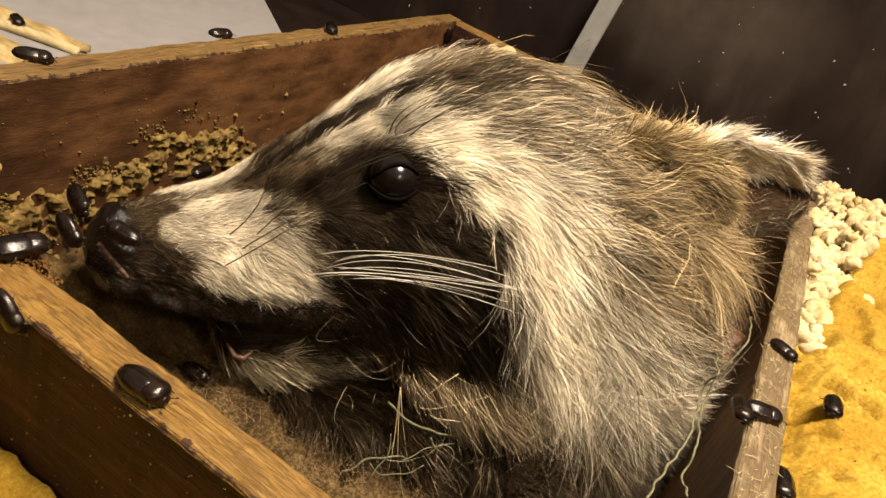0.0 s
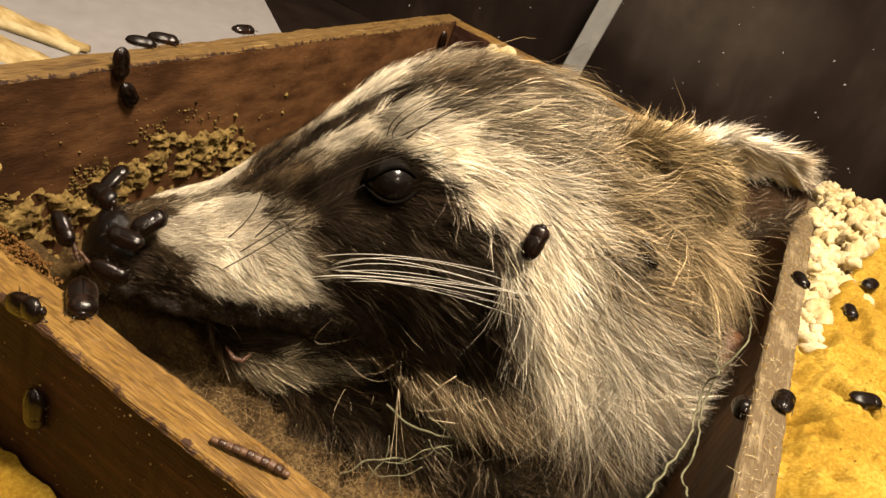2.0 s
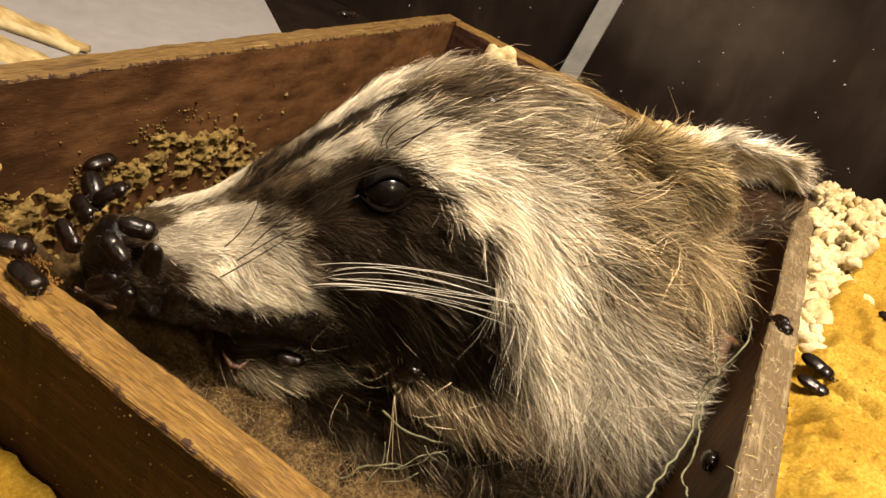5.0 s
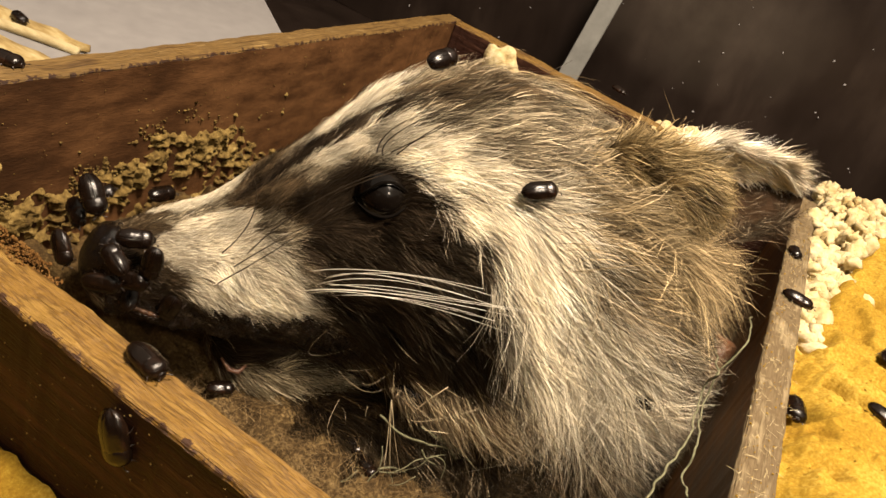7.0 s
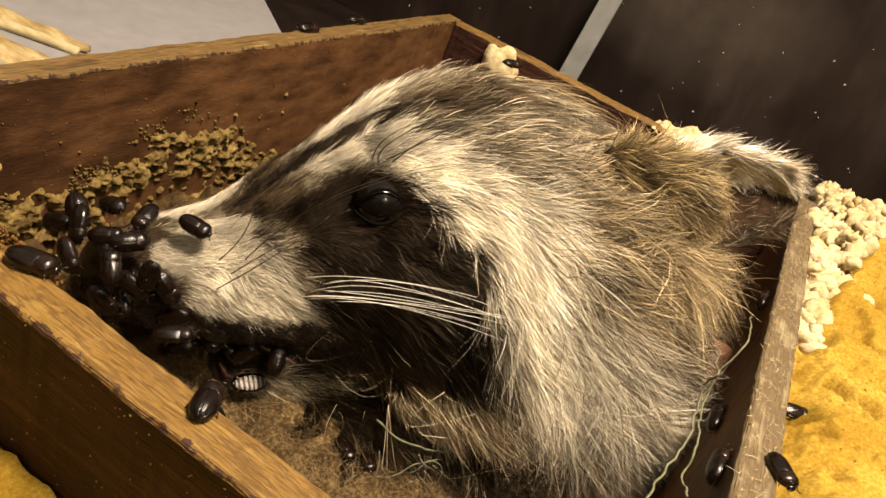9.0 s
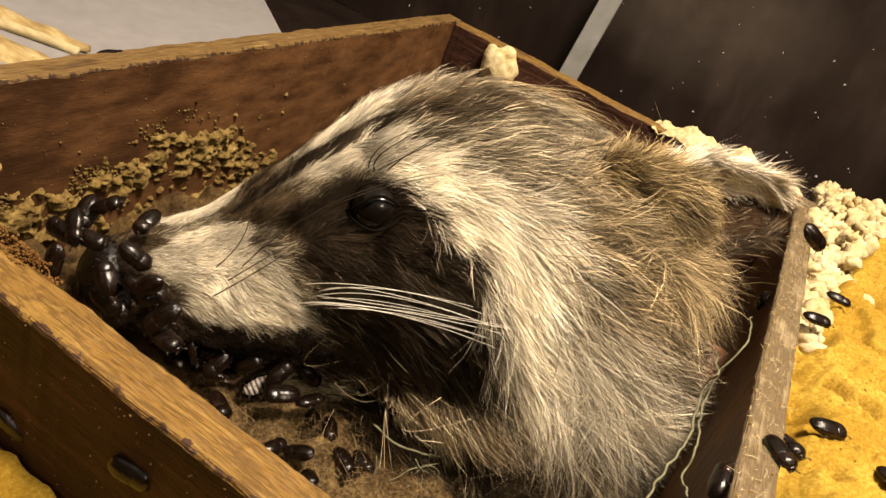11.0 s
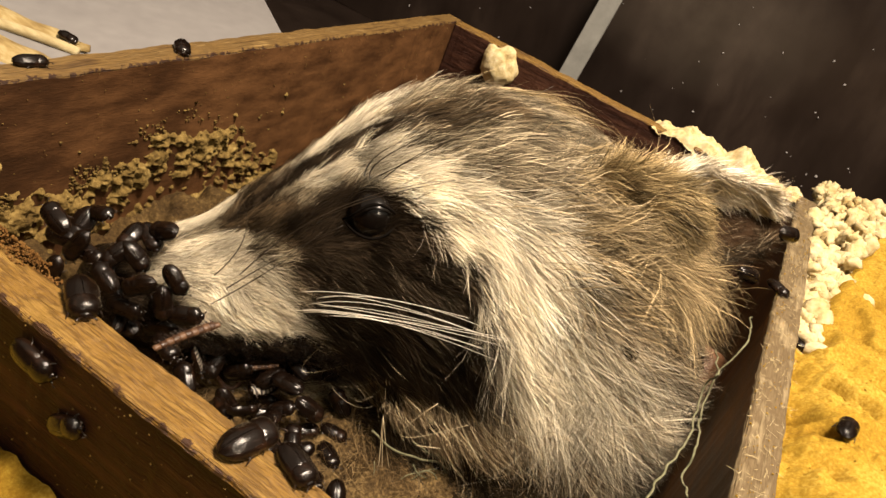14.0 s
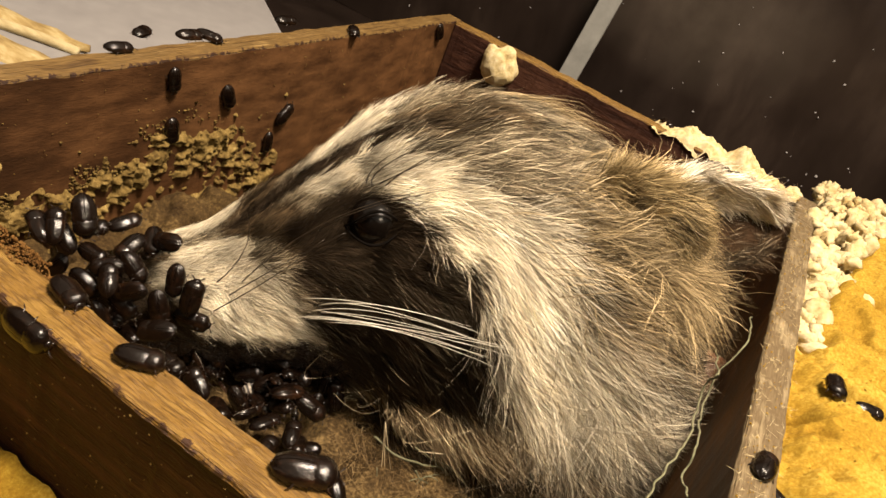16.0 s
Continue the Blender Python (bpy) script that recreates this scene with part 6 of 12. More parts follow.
    crawl(next(bt), (0, -126.0, 147.1, 64.4, 0, -0, 80), (0.5, -125.3, 128.4, 64.4, 0, -0, 79), (0.75, -125.6, 145.4, 55.6, -44, -11, 81), (1, -126.0, 162.4, 46.9, -90, -17, 90), (1.25, -127.2, 160.9, 55.6, -43, -15, 70), (1.5, -128.5, 159.4, 64.4, 0, -0, 58), (2, -126.8, 156.5, 64.4, 0, -0, 80), (2.25, -167.7, 154.2, 49.0, 0, -0, 36), (2.5, -208.7, 152.0, 33.6, 0, 0, -9), (2.75, -167.3, 157.2, 40.2, -40, -29, 35), (3, -126.0, 162.4, 46.9, -90, -17, 90), (3.25, -126.1, 161.2, 55.6, -44, -10, 82), (3.5, -126.2, 159.9, 64.4, 0, -0, 80), (3.75, -122.3, 165.6, 63.4, 39, 26, 73), (4, -118.3, 171.4, 62.5, 90, 49, 90), (4.83, -120.9, 168.4, 57.3, 163, 29, 123), (5.67, -123.4, 165.4, 52.1, -146, -2, 118), (6.5, -126.0, 162.4, 46.9, -90, -17, 90), (7, -126.0, 162.4, 46.9, -90, -17, 90), (7.25, -127.2, 157.6, 55.6, -38, -35, 22), (7.5, -128.5, 152.8, 64.4, 0, 0, -33), (7.75, -127.2, 157.6, 55.6, -38, -35, 22), (8, -126.0, 162.4, 46.9, -90, -17, 90), (8.25, -126.4, 149.7, 55.6, -44, -10, 81), (8.5, -126.8, 137.0, 64.4, 0, -0, 80), (8.75, -126.4, 149.7, 55.6, -44, -10, 81), (9, -126.0, 162.4, 46.9, -90, -17, 90), (11.5, -126.0, 162.4, 46.9, -90, -17, 90), (11.75, -126.0, 159.6, 55.6, -44, -10, 82), (12, -126.0, 156.8, 64.4, 0, -0, 80), (12.25, -126.0, 159.6, 55.6, -44, -10, 82), (12.5, -126.0, 162.4, 46.9, -90, -17, 90), (12.67, -123.4, 161.3, 47.0, -44, 2, 48), (12.83, -120.9, 160.3, 47.2, -14, 43, 24), (13, -118.3, 159.2, 47.3, 90, 85, 90), (13.25, -121.7, 149.2, 55.9, 26, 41, 58), (13.5, -125.1, 139.2, 64.4, 0, -0, 79), (13.75, -125.5, 150.8, 55.6, -44, -10, 81), (14, -126.0, 162.4, 46.9, -90, -17, 90), (14.25, -128.2, 159.4, 55.6, -42, -21, 54), (14.5, -130.4, 156.3, 64.4, 0, -0, 26), (14.75, -128.2, 159.4, 55.6, -42, -21, 54), (15, -126.0, 162.4, 46.9, -90, -17, 90), (15.5, -126.0, 162.4, 46.9, -90, -17, 90), (15.67, -123.4, 163.7, 42.2, -136, 2, 132), (15.83, -120.9, 165.0, 37.5, -167, 42, 155), (16, -118.3, 166.3, 32.8, 90, 84, 90))
    crawl(next(bt), (0, -126.0, 174.3, 44.1, -90, -17, 90), (0.17, -123.4, 173.8, 47.8, -131, 2, 137), (0.33, -120.9, 173.3, 51.5, -151, 42, 171), (0.5, -118.3, 172.8, 55.2, -90, 81, -90), (0.67, -120.9, 173.3, 51.5, -151, 42, 171), (0.83, -123.4, 173.8, 47.8, -131, 2, 137), (1, -126.0, 174.3, 44.1, -90, -17, 90), (1.25, -163.5, 168.2, 38.8, -46, 1, 110), (1.5, -200.9, 162.2, 33.6, 0, -0, 136), (1.75, -163.5, 168.2, 38.8, -46, 1, 110), (2, -126.0, 174.3, 44.1, -90, -17, 90), (2.25, -127.2, 179.9, 54.2, -44, -10, 82), (2.5, -128.3, 185.6, 64.4, 0, -0, 82), (2.75, -127.2, 179.9, 54.2, -44, -10, 82), (3, -126.0, 174.3, 44.1, -90, -17, 90), (3.5, -126.0, 174.3, 44.1, -90, -17, 90), (4, -126.0, 174.3, 44.1, -90, -17, 90), (6.5, -126.0, 174.3, 44.1, -90, -17, 90), (7, -126.0, 174.3, 44.1, -90, -17, 90), (7.5, -126.0, 174.3, 44.1, -90, -17, 90), (8, -126.0, 174.3, 44.1, -90, -17, 90), (8.17, -123.4, 173.5, 47.6, -141, 1, 126), (8.33, -120.9, 172.6, 51.0, 178, 39, 140), (8.5, -118.3, 171.8, 54.5, 90, 70, 90), (8.75, -121.0, 176.6, 59.4, 33, 35, 66), (9, -123.8, 181.4, 64.4, 0, -0, 81), (10.25, -124.9, 177.8, 54.2, -44, -10, 82), (11.5, -126.0, 174.3, 44.1, -90, -17, 90), (12, -126.0, 174.3, 44.1, -90, -17, 90), (12.5, -126.0, 174.3, 44.1, -90, -17, 90), (12.67, -123.4, 171.7, 49.0, -144, -0, 122), (12.83, -120.9, 169.0, 53.8, 170, 35, 131), (13, -118.3, 166.4, 58.7, 90, 59, 90), (13.17, -120.9, 169.0, 53.8, 170, 35, 131), (13.33, -123.4, 171.7, 49.0, -144, -0, 122), (13.5, -126.0, 174.3, 44.1, -90, -17, 90), (14, -126.0, 174.3, 44.1, -90, -17, 90), (14.5, -126.0, 174.3, 44.1, -90, -17, 90), (15, -126.0, 174.3, 44.1, -90, -17, 90), (15.5, -126.0, 174.3, 44.1, -90, -17, 90), (15.67, -123.4, 173.3, 43.2, -36, -23, 103), (15.83, -120.9, 172.2, 42.4, 22, -37, 105), (16, -118.3, 171.2, 41.5, 90, -44, 90))
    crawl(next(bt), (0, -126.0, 186.2, 26.0, -90, -17, 90), (0.5, -126.0, 186.2, 26.0, -90, -17, 90), (1, -126.0, 186.2, 26.0, -90, -17, 90), (1.5, -126.0, 186.2, 26.0, -90, -17, 90), (2, -126.0, 186.2, 26.0, -90, -17, 90), (2.5, -126.0, 186.2, 26.0, -90, -17, 90), (3, -126.0, 186.2, 26.0, -90, -17, 90), (3.5, -126.0, 186.2, 26.0, -90, -17, 90), (4, -126.0, 186.2, 26.0, -90, -17, 90), (6.5, -126.0, 186.2, 26.0, -90, -17, 90), (7, -126.0, 186.2, 26.0, -90, -17, 90), (7.5, -126.0, 186.2, 26.0, -90, -17, 90), (8, -126.0, 186.2, 26.0, -90, -17, 90), (8.5, -126.0, 186.2, 26.0, -90, -17, 90), (9, -126.0, 186.2, 26.0, -90, -17, 90), (11.5, -126.0, 186.2, 26.0, -90, -17, 90), (12, -126.0, 186.2, 26.0, -90, -17, 90), (12.5, -126.0, 186.2, 26.0, -90, -17, 90), (13, -126.0, 186.2, 26.0, -90, -17, 90), (13.5, -126.0, 186.2, 26.0, -90, -17, 90), (14, -126.0, 186.2, 26.0, -90, -17, 90), (14.5, -126.0, 186.2, 26.0, -90, -17, 90), (15, -126.0, 186.2, 26.0, -90, -17, 90), (15.5, -126.0, 186.2, 26.0, -90, -17, 90), (15.67, -123.4, 216.5, 36.4, -148, -3, 115), (15.83, -120.9, 246.9, 46.9, 159, 25, 118), (16, -118.3, 277.2, 57.3, 90, 42, 90))
    crawl(next(bt), (0, -122.2, 190.8, 64.4, 0, 0, -49), (0.17, -123.5, 193.2, 57.7, -18, -30, -12), (0.33, -124.7, 195.7, 51.0, -59, -39, 43), (0.5, -126.0, 198.1, 44.3, -90, -17, 90), (1, -126.0, 198.1, 44.3, -90, -17, 90), (1.5, -126.0, 198.1, 44.3, -90, -17, 90), (2, -126.0, 198.1, 44.3, -90, -17, 90), (2.5, -126.0, 198.1, 44.3, -90, -17, 90), (3, -126.0, 198.1, 44.3, -90, -17, 90), (3.25, -123.4, 198.6, 54.4, -39, -32, 28), (3.5, -120.9, 199.1, 64.4, 0, 0, -22), (3.75, -123.5, 195.3, 64.4, 0, -0, 30), (4, -126.2, 191.5, 64.4, 0, -0, 81), (5.25, -126.1, 194.8, 54.4, -44, -10, 82), (6.5, -126.0, 198.1, 44.3, -90, -17, 90), (7, -126.0, 198.1, 44.3, -90, -17, 90), (7.25, -127.2, 210.2, 54.4, -42, -21, 55), (7.5, -128.5, 222.2, 64.4, 0, -0, 29), (8, -127.7, 210.8, 64.4, 0, -0, 82), (8.25, -126.9, 204.4, 54.4, -44, -10, 83), (8.5, -126.0, 198.1, 44.3, -90, -17, 90), (9, -126.0, 198.1, 44.3, -90, -17, 90), (11.5, -126.0, 198.1, 44.3, -90, -17, 90), (12, -126.0, 198.1, 44.3, -90, -17, 90), (12.5, -126.0, 198.1, 44.3, -90, -17, 90), (12.67, -123.4, 194.6, 43.7, -144, -0, 121), (12.83, -120.9, 191.1, 43.1, 168, 34, 129), (13, -118.3, 187.6, 42.5, 90, 57, 90), (13.5, -118.3, 179.6, 51.6, 90, 82, 90), (13.67, -120.9, 185.8, 49.1, -169, 42, 152), (13.83, -123.4, 191.9, 46.7, -137, 2, 131), (14, -126.0, 198.1, 44.3, -90, -17, 90), (14.5, -126.0, 198.1, 44.3, -90, -17, 90), (14.75, -126.4, 199.8, 54.4, -44, -10, 82), (15, -126.8, 201.5, 64.4, 0, -0, 82), (15.5, -125.6, 182.3, 64.4, 0, -0, 81), (16, -129.5, 177.6, 64.4, 0, -0, 82))
    crawl(next(bt), (0, -126.0, 210.0, 42.1, -90, -17, 90), (0.25, -128.9, 217.6, 53.2, -44, -10, 83), (0.5, -131.8, 225.2, 64.4, 0, -0, 83), (0.75, -128.9, 217.6, 53.2, -44, -10, 83), (1, -126.0, 210.0, 42.1, -90, -17, 90), (1.5, -126.0, 210.0, 42.1, -90, -17, 90), (2, -126.0, 210.0, 42.1, -90, -17, 90), (2.25, -126.7, 220.0, 53.2, -43, -14, 73), (2.5, -127.5, 230.0, 64.4, 0, -0, 63), (2.75, -126.7, 220.0, 53.2, -43, -14, 73), (3, -126.0, 210.0, 42.1, -90, -17, 90), (3.5, -126.0, 210.0, 42.1, -90, -17, 90), (3.75, -128.2, 208.9, 53.2, -44, -10, 83), (4, -130.3, 207.7, 64.4, 0, -0, 83), (6.5, -130.2, 215.9, 64.4, 0, -0, 83), (6.75, -128.1, 212.9, 53.2, -44, -10, 83), (7, -126.0, 210.0, 42.1, -90, -17, 90), (7.17, -123.4, 211.3, 45.4, -34, -1, 61), (7.33, -120.9, 212.6, 48.8, 15, 31, 55), (7.5, -118.3, 213.9, 52.2, 90, 52, 90), (7.67, -120.9, 212.6, 48.8, 15, 31, 55), (7.83, -123.4, 211.3, 45.4, -34, -1, 61), (8, -126.0, 210.0, 42.1, -90, -17, 90), (8.5, -126.0, 210.0, 42.1, -90, -17, 90), (8.75, -125.8, 209.8, 53.2, -44, -10, 82), (9, -125.7, 209.6, 64.4, 0, -0, 82), (10.25, -125.8, 209.8, 53.2, -44, -10, 82), (11.5, -126.0, 210.0, 42.1, -90, -17, 90), (12, -126.0, 210.0, 42.1, -90, -17, 90), (12.5, -126.0, 210.0, 42.1, -90, -17, 90), (12.75, -127.2, 203.0, 53.2, -44, -10, 82), (13, -128.5, 195.9, 64.4, 0, -0, 82), (13.5, -129.2, 199.9, 64.4, 0, -0, 82), (13.75, -127.6, 205.0, 53.2, -44, -10, 83), (14, -126.0, 210.0, 42.1, -90, -17, 90), (14.5, -126.0, 210.0, 42.1, -90, -17, 90), (14.75, -126.0, 225.7, 53.2, -44, -10, 83), (15, -126.0, 241.5, 64.4, 0, -0, 83), (15.25, -126.0, 225.7, 53.2, -44, -10, 83), (15.5, -126.0, 210.0, 42.1, -90, -17, 90), (15.67, -123.6, 206.2, 49.5, -59, -39, 43), (15.83, -121.3, 202.3, 57.0, -18, -30, -14), (16, -118.9, 198.5, 64.4, 0, 0, -51))
    crawl(next(bt), (0, -118.3, 265.9, 58.9, 90, 69, 90), (0.25, -123.3, 250.4, 61.7, -1, 47, -23), (0.5, -128.3, 235.0, 64.4, 0, 0, -54), (0.75, -123.3, 247.6, 63.9, -1, 47, -24), (1, -118.3, 260.2, 63.3, 90, 69, 90), (1.17, -120.9, 247.4, 52.2, 178, 39, 140), (1.33, -123.4, 234.7, 41.1, -141, 1, 126), (1.5, -126.0, 221.9, 30.0, -90, -17, 90), (1.67, -123.4, 235.3, 39.1, -141, 1, 126), (1.83, -120.9, 248.8, 48.2, 178, 39, 140), (2, -118.3, 262.2, 57.3, 90, 69, 90), (2.5, -118.3, 258.3, 59.5, 90, 70, 90), (2.67, -120.9, 246.1, 49.7, 179, 39, 140), (2.83, -123.4, 234.0, 39.8, -141, 1, 126), (3, -126.0, 221.9, 30.0, -90, -17, 90), (3.17, -123.4, 235.3, 39.1, -35, -1, 60), (3.33, -120.9, 248.8, 48.2, 14, 32, 53), (3.5, -118.3, 262.2, 57.3, 90, 54, 90), (3.67, -120.9, 248.8, 48.2, 14, 32, 53), (3.83, -123.4, 235.3, 39.1, -35, -1, 60), (4, -126.0, 221.9, 30.0, -90, -17, 90), (5.25, -126.0, 248.7, 47.2, -44, -10, 83), (6.5, -126.0, 275.4, 64.4, 0, -0, 83), (6.75, -126.0, 248.7, 47.2, -44, -10, 83), (7, -126.0, 221.9, 30.0, -90, -17, 90), (7.5, -126.0, 221.9, 30.0, -90, -17, 90), (8, -126.0, 221.9, 30.0, -90, -17, 90), (8.5, -126.0, 221.9, 30.0, -90, -17, 90), (9, -126.0, 221.9, 30.0, -90, -17, 90), (11.5, -126.0, 221.9, 30.0, -90, -17, 90), (12, -126.0, 221.9, 30.0, -90, -17, 90), (12.5, -126.0, 221.9, 30.0, -90, -17, 90), (13, -126.0, 221.9, 30.0, -90, -17, 90), (13.25, -124.7, 215.9, 47.2, -44, -10, 82), (13.5, -123.5, 209.8, 64.4, 0, -0, 81), (13.75, -124.7, 215.9, 47.2, -44, -10, 82), (14, -126.0, 221.9, 30.0, -90, -17, 90), (14.5, -126.0, 221.9, 30.0, -90, -17, 90), (15, -126.0, 221.9, 30.0, -90, -17, 90), (15.5, -126.0, 221.9, 30.0, -90, -17, 90), (15.67, -123.4, 233.6, 40.4, -145, -1, 120), (15.83, -120.9, 245.3, 50.8, 167, 33, 127), (16, -118.3, 257.0, 61.2, 90, 55, 90))
    crawl(next(bt), (0, -126.0, 93.8, 34.7, -90, -17, 90), (0.17, -121.3, 98.0, 39.0, -57, -23, 39), (0.33, -116.7, 102.2, 43.3, -31, -3, -7), (0.5, -112.0, 106.5, 47.6, -25, 28, -46), (0.75, -112.0, 111.6, 42.8, 13, 35, 22), (1, -112.0, 116.8, 38.0, 36, 9, 78), (1.25, -115.2, 118.4, 45.3, 52, 44, 70), (1.5, -118.3, 119.9, 52.5, 90, 80, 90), (2, -118.3, 111.9, 57.4, 90, 55, 90), (2.5, -118.3, 101.5, 53.7, -90, 86, -90), (2.75, -123.1, 114.8, 59.0, 30, 42, 73), (3, -127.8, 128.1, 64.4, 0, -0, 107), (3.5, -127.7, 132.3, 64.4, 0, -0, 80), (3.75, -126.8, 113.1, 49.6, -44, -10, 81), (4, -126.0, 93.8, 34.7, -90, -17, 90), (6.5, -126.0, 93.8, 34.7, -90, -17, 90), (7, -126.0, 93.8, 34.7, -90, -17, 90), (7.17, -123.4, 99.2, 43.1, -140, 1, 127), (7.33, -120.9, 104.7, 51.4, -179, 40, 142), (7.5, -118.3, 110.1, 59.8, 90, 72, 90), (8, -118.3, 96.3, 50.6, 90, 85, 90), (8.5, -112.0, 107.6, 45.1, -21, 31, -37), (8.67, -116.7, 103.0, 41.6, -29, -1, -1), (8.83, -121.3, 98.4, 38.2, -55, -22, 41), (9, -126.0, 93.8, 34.7, -90, -17, 90), (11.5, -126.0, 93.8, 34.7, -90, -17, 90), (11.75, -126.1, 95.2, 49.6, -44, -11, 80), (12, -126.2, 96.6, 64.4, 0, -0, 77), (12.25, -126.1, 95.2, 49.6, -44, -11, 80), (12.5, -126.0, 93.8, 34.7, -90, -17, 90), (12.75, -126.0, 97.4, 49.6, -45, -5, 96), (13, -126.0, 101.0, 64.4, 0, -0, 109), (13.25, -122.2, 95.0, 64.8, 45, 5, 96), (13.5, -118.3, 89.1, 65.2, 90, 17, 90), (13.75, -120.6, 90.5, 64.8, 44, 11, 79), (14, -123.0, 91.9, 64.4, 0, -0, 76), (14.5, -121.3, 95.5, 64.4, 0, -0, 95), (15, -125.7, 115.7, 64.4, 0, -0, 25), (15.25, -126.1, 115.7, 64.4, 0, -0, 60), (15.5, -126.6, 115.6, 64.4, 0, -0, 96), (16, -124.6, 114.0, 64.4, 0, -0, 78))
    crawl(next(bt), (0, 24.5, 122.2, 64.4, 0, 0, -75), (0.17, 43.7, 111.8, 63.9, 0, 0, -26), (0.33, 63.0, 101.4, 63.5, 0, -0, 24), (0.5, 82.2, 91.0, 63.0, 0, -0, 73), (1, 30.6, 115.0, 64.4, 0, -0, 85), (1.5, 32.5, 111.2, 64.4, 0, -0, 46), (2, 82.2, 91.0, 63.0, 0, -0, 73), (2.5, 32.2, 108.5, 64.4, 0, -0, 77), (3, 32.2, 114.2, 64.4, 0, -0, 73), (3.5, 35.6, 112.7, 63.7, 0, -0, 53), (3.75, 30.8, 114.6, 58.2, 14, -47, 8), (4, 26.0, 116.6, 52.7, 90, -49, -90), (6.5, 26.0, 123.3, 55.7, 90, -20, -90), (6.67, 44.8, 112.5, 58.1, 59, -47, -35), (6.83, 63.5, 101.8, 60.6, 12, -35, 33), (7, 82.2, 91.0, 63.0, 0, -0, 73), (7.5, 30.0, 107.0, 64.4, 0, -0, 77), (7.75, 31.4, 109.3, 64.4, 0, -0, 11), (8, 32.9, 111.6, 64.4, 0, 0, -55), (8.25, 32.7, 111.0, 64.4, 0, -0, 2), (8.5, 32.5, 110.4, 64.4, 0, -0, 60), (8.75, 32.7, 111.0, 64.4, 0, -0, 2), (9, 32.9, 111.6, 64.4, 0, 0, -55), (11.5, 31.6, 120.5, 64.4, 0, 0, -40), (12, 28.8, 127.1, 64.4, 0, -0, 3), (12.25, 32.1, 125.3, 64.0, 0, 0, -38), (12.5, 35.3, 123.4, 63.7, 0, 0, -79), (12.75, 38.0, 129.6, 63.7, 0, 0, -28), (13, 40.7, 135.9, 63.7, 0, -0, 23), (13.25, 37.6, 126.6, 64.0, 0, 0, -28), (13.5, 34.5, 117.4, 64.4, 0, 0, -79), (13.67, 37.7, 124.1, 64.2, 0, 0, -27), (13.83, 40.8, 130.8, 63.9, 0, -0, 25), (14, 44.0, 137.5, 63.7, 0, -0, 77), (14.5, 82.2, 91.0, 63.0, 0, -0, 73), (14.67, 66.2, 96.7, 63.5, 0, -0, 23), (14.83, 50.2, 102.5, 63.9, 0, 0, -27), (15, 34.2, 108.2, 64.4, 0, 0, -78), (15.5, 30.2, 109.6, 64.4, 0, 0, -76), (15.67, 30.1, 109.8, 64.4, 0, 0, -24), (15.83, 30.1, 110.1, 64.4, 0, -0, 29), (16, 30.1, 110.3, 64.4, 0, -0, 82))
    crawl(next(bt), (0, 95.0, 100.1, 63.0, 0, -0, 73), (0.5, 95.0, 100.1, 63.0, 0, -0, 73), (1, 95.0, 100.1, 63.0, 0, -0, 73), (1.5, 95.0, 100.1, 63.0, 0, -0, 73), (2, 95.0, 100.1, 63.0, 0, -0, 73), (2.5, 95.0, 100.1, 63.0, 0, -0, 73), (3, 95.0, 100.1, 63.0, 0, -0, 73), (3.5, 95.0, 100.1, 63.0, 0, -0, 73), (4, 61.8, 328.9, 52.5, 0, -0, 70), (5.25, 60.6, 324.9, 52.5, 0, -0, 11), (6.5, 59.3, 320.9, 52.5, 0, 0, -48), (6.75, 42.7, 340.6, 24.4, 42, -18, -64), (7, 26.0, 360.3, -3.7, 90, -19, -90), (7.17, 49.0, 273.6, 18.5, 60, -46, -36), (7.33, 72.0, 186.8, 40.8, 13, -35, 32), (7.5, 95.0, 100.1, 63.0, 0, -0, 73), (8, 95.0, 100.1, 63.0, 0, -0, 73), (8.5, 95.0, 100.1, 63.0, 0, -0, 73), (9, 95.0, 100.1, 63.0, 0, -0, 73), (11.5, 95.0, 100.1, 63.0, 0, -0, 73), (12, 95.0, 100.1, 63.0, 0, -0, 73), (12.5, 95.0, 100.1, 63.0, 0, -0, 73), (13, 95.0, 100.1, 63.0, 0, -0, 73), (13.5, 95.0, 100.1, 63.0, 0, -0, 73), (14, 95.0, 100.1, 63.0, 0, -0, 73), (14.5, 95.0, 100.1, 63.0, 0, -0, 73), (15, 95.0, 100.1, 63.0, 0, -0, 73), (15.5, 95.0, 100.1, 63.0, 0, -0, 73), (16, 95.0, 100.1, 63.0, 0, -0, 73))
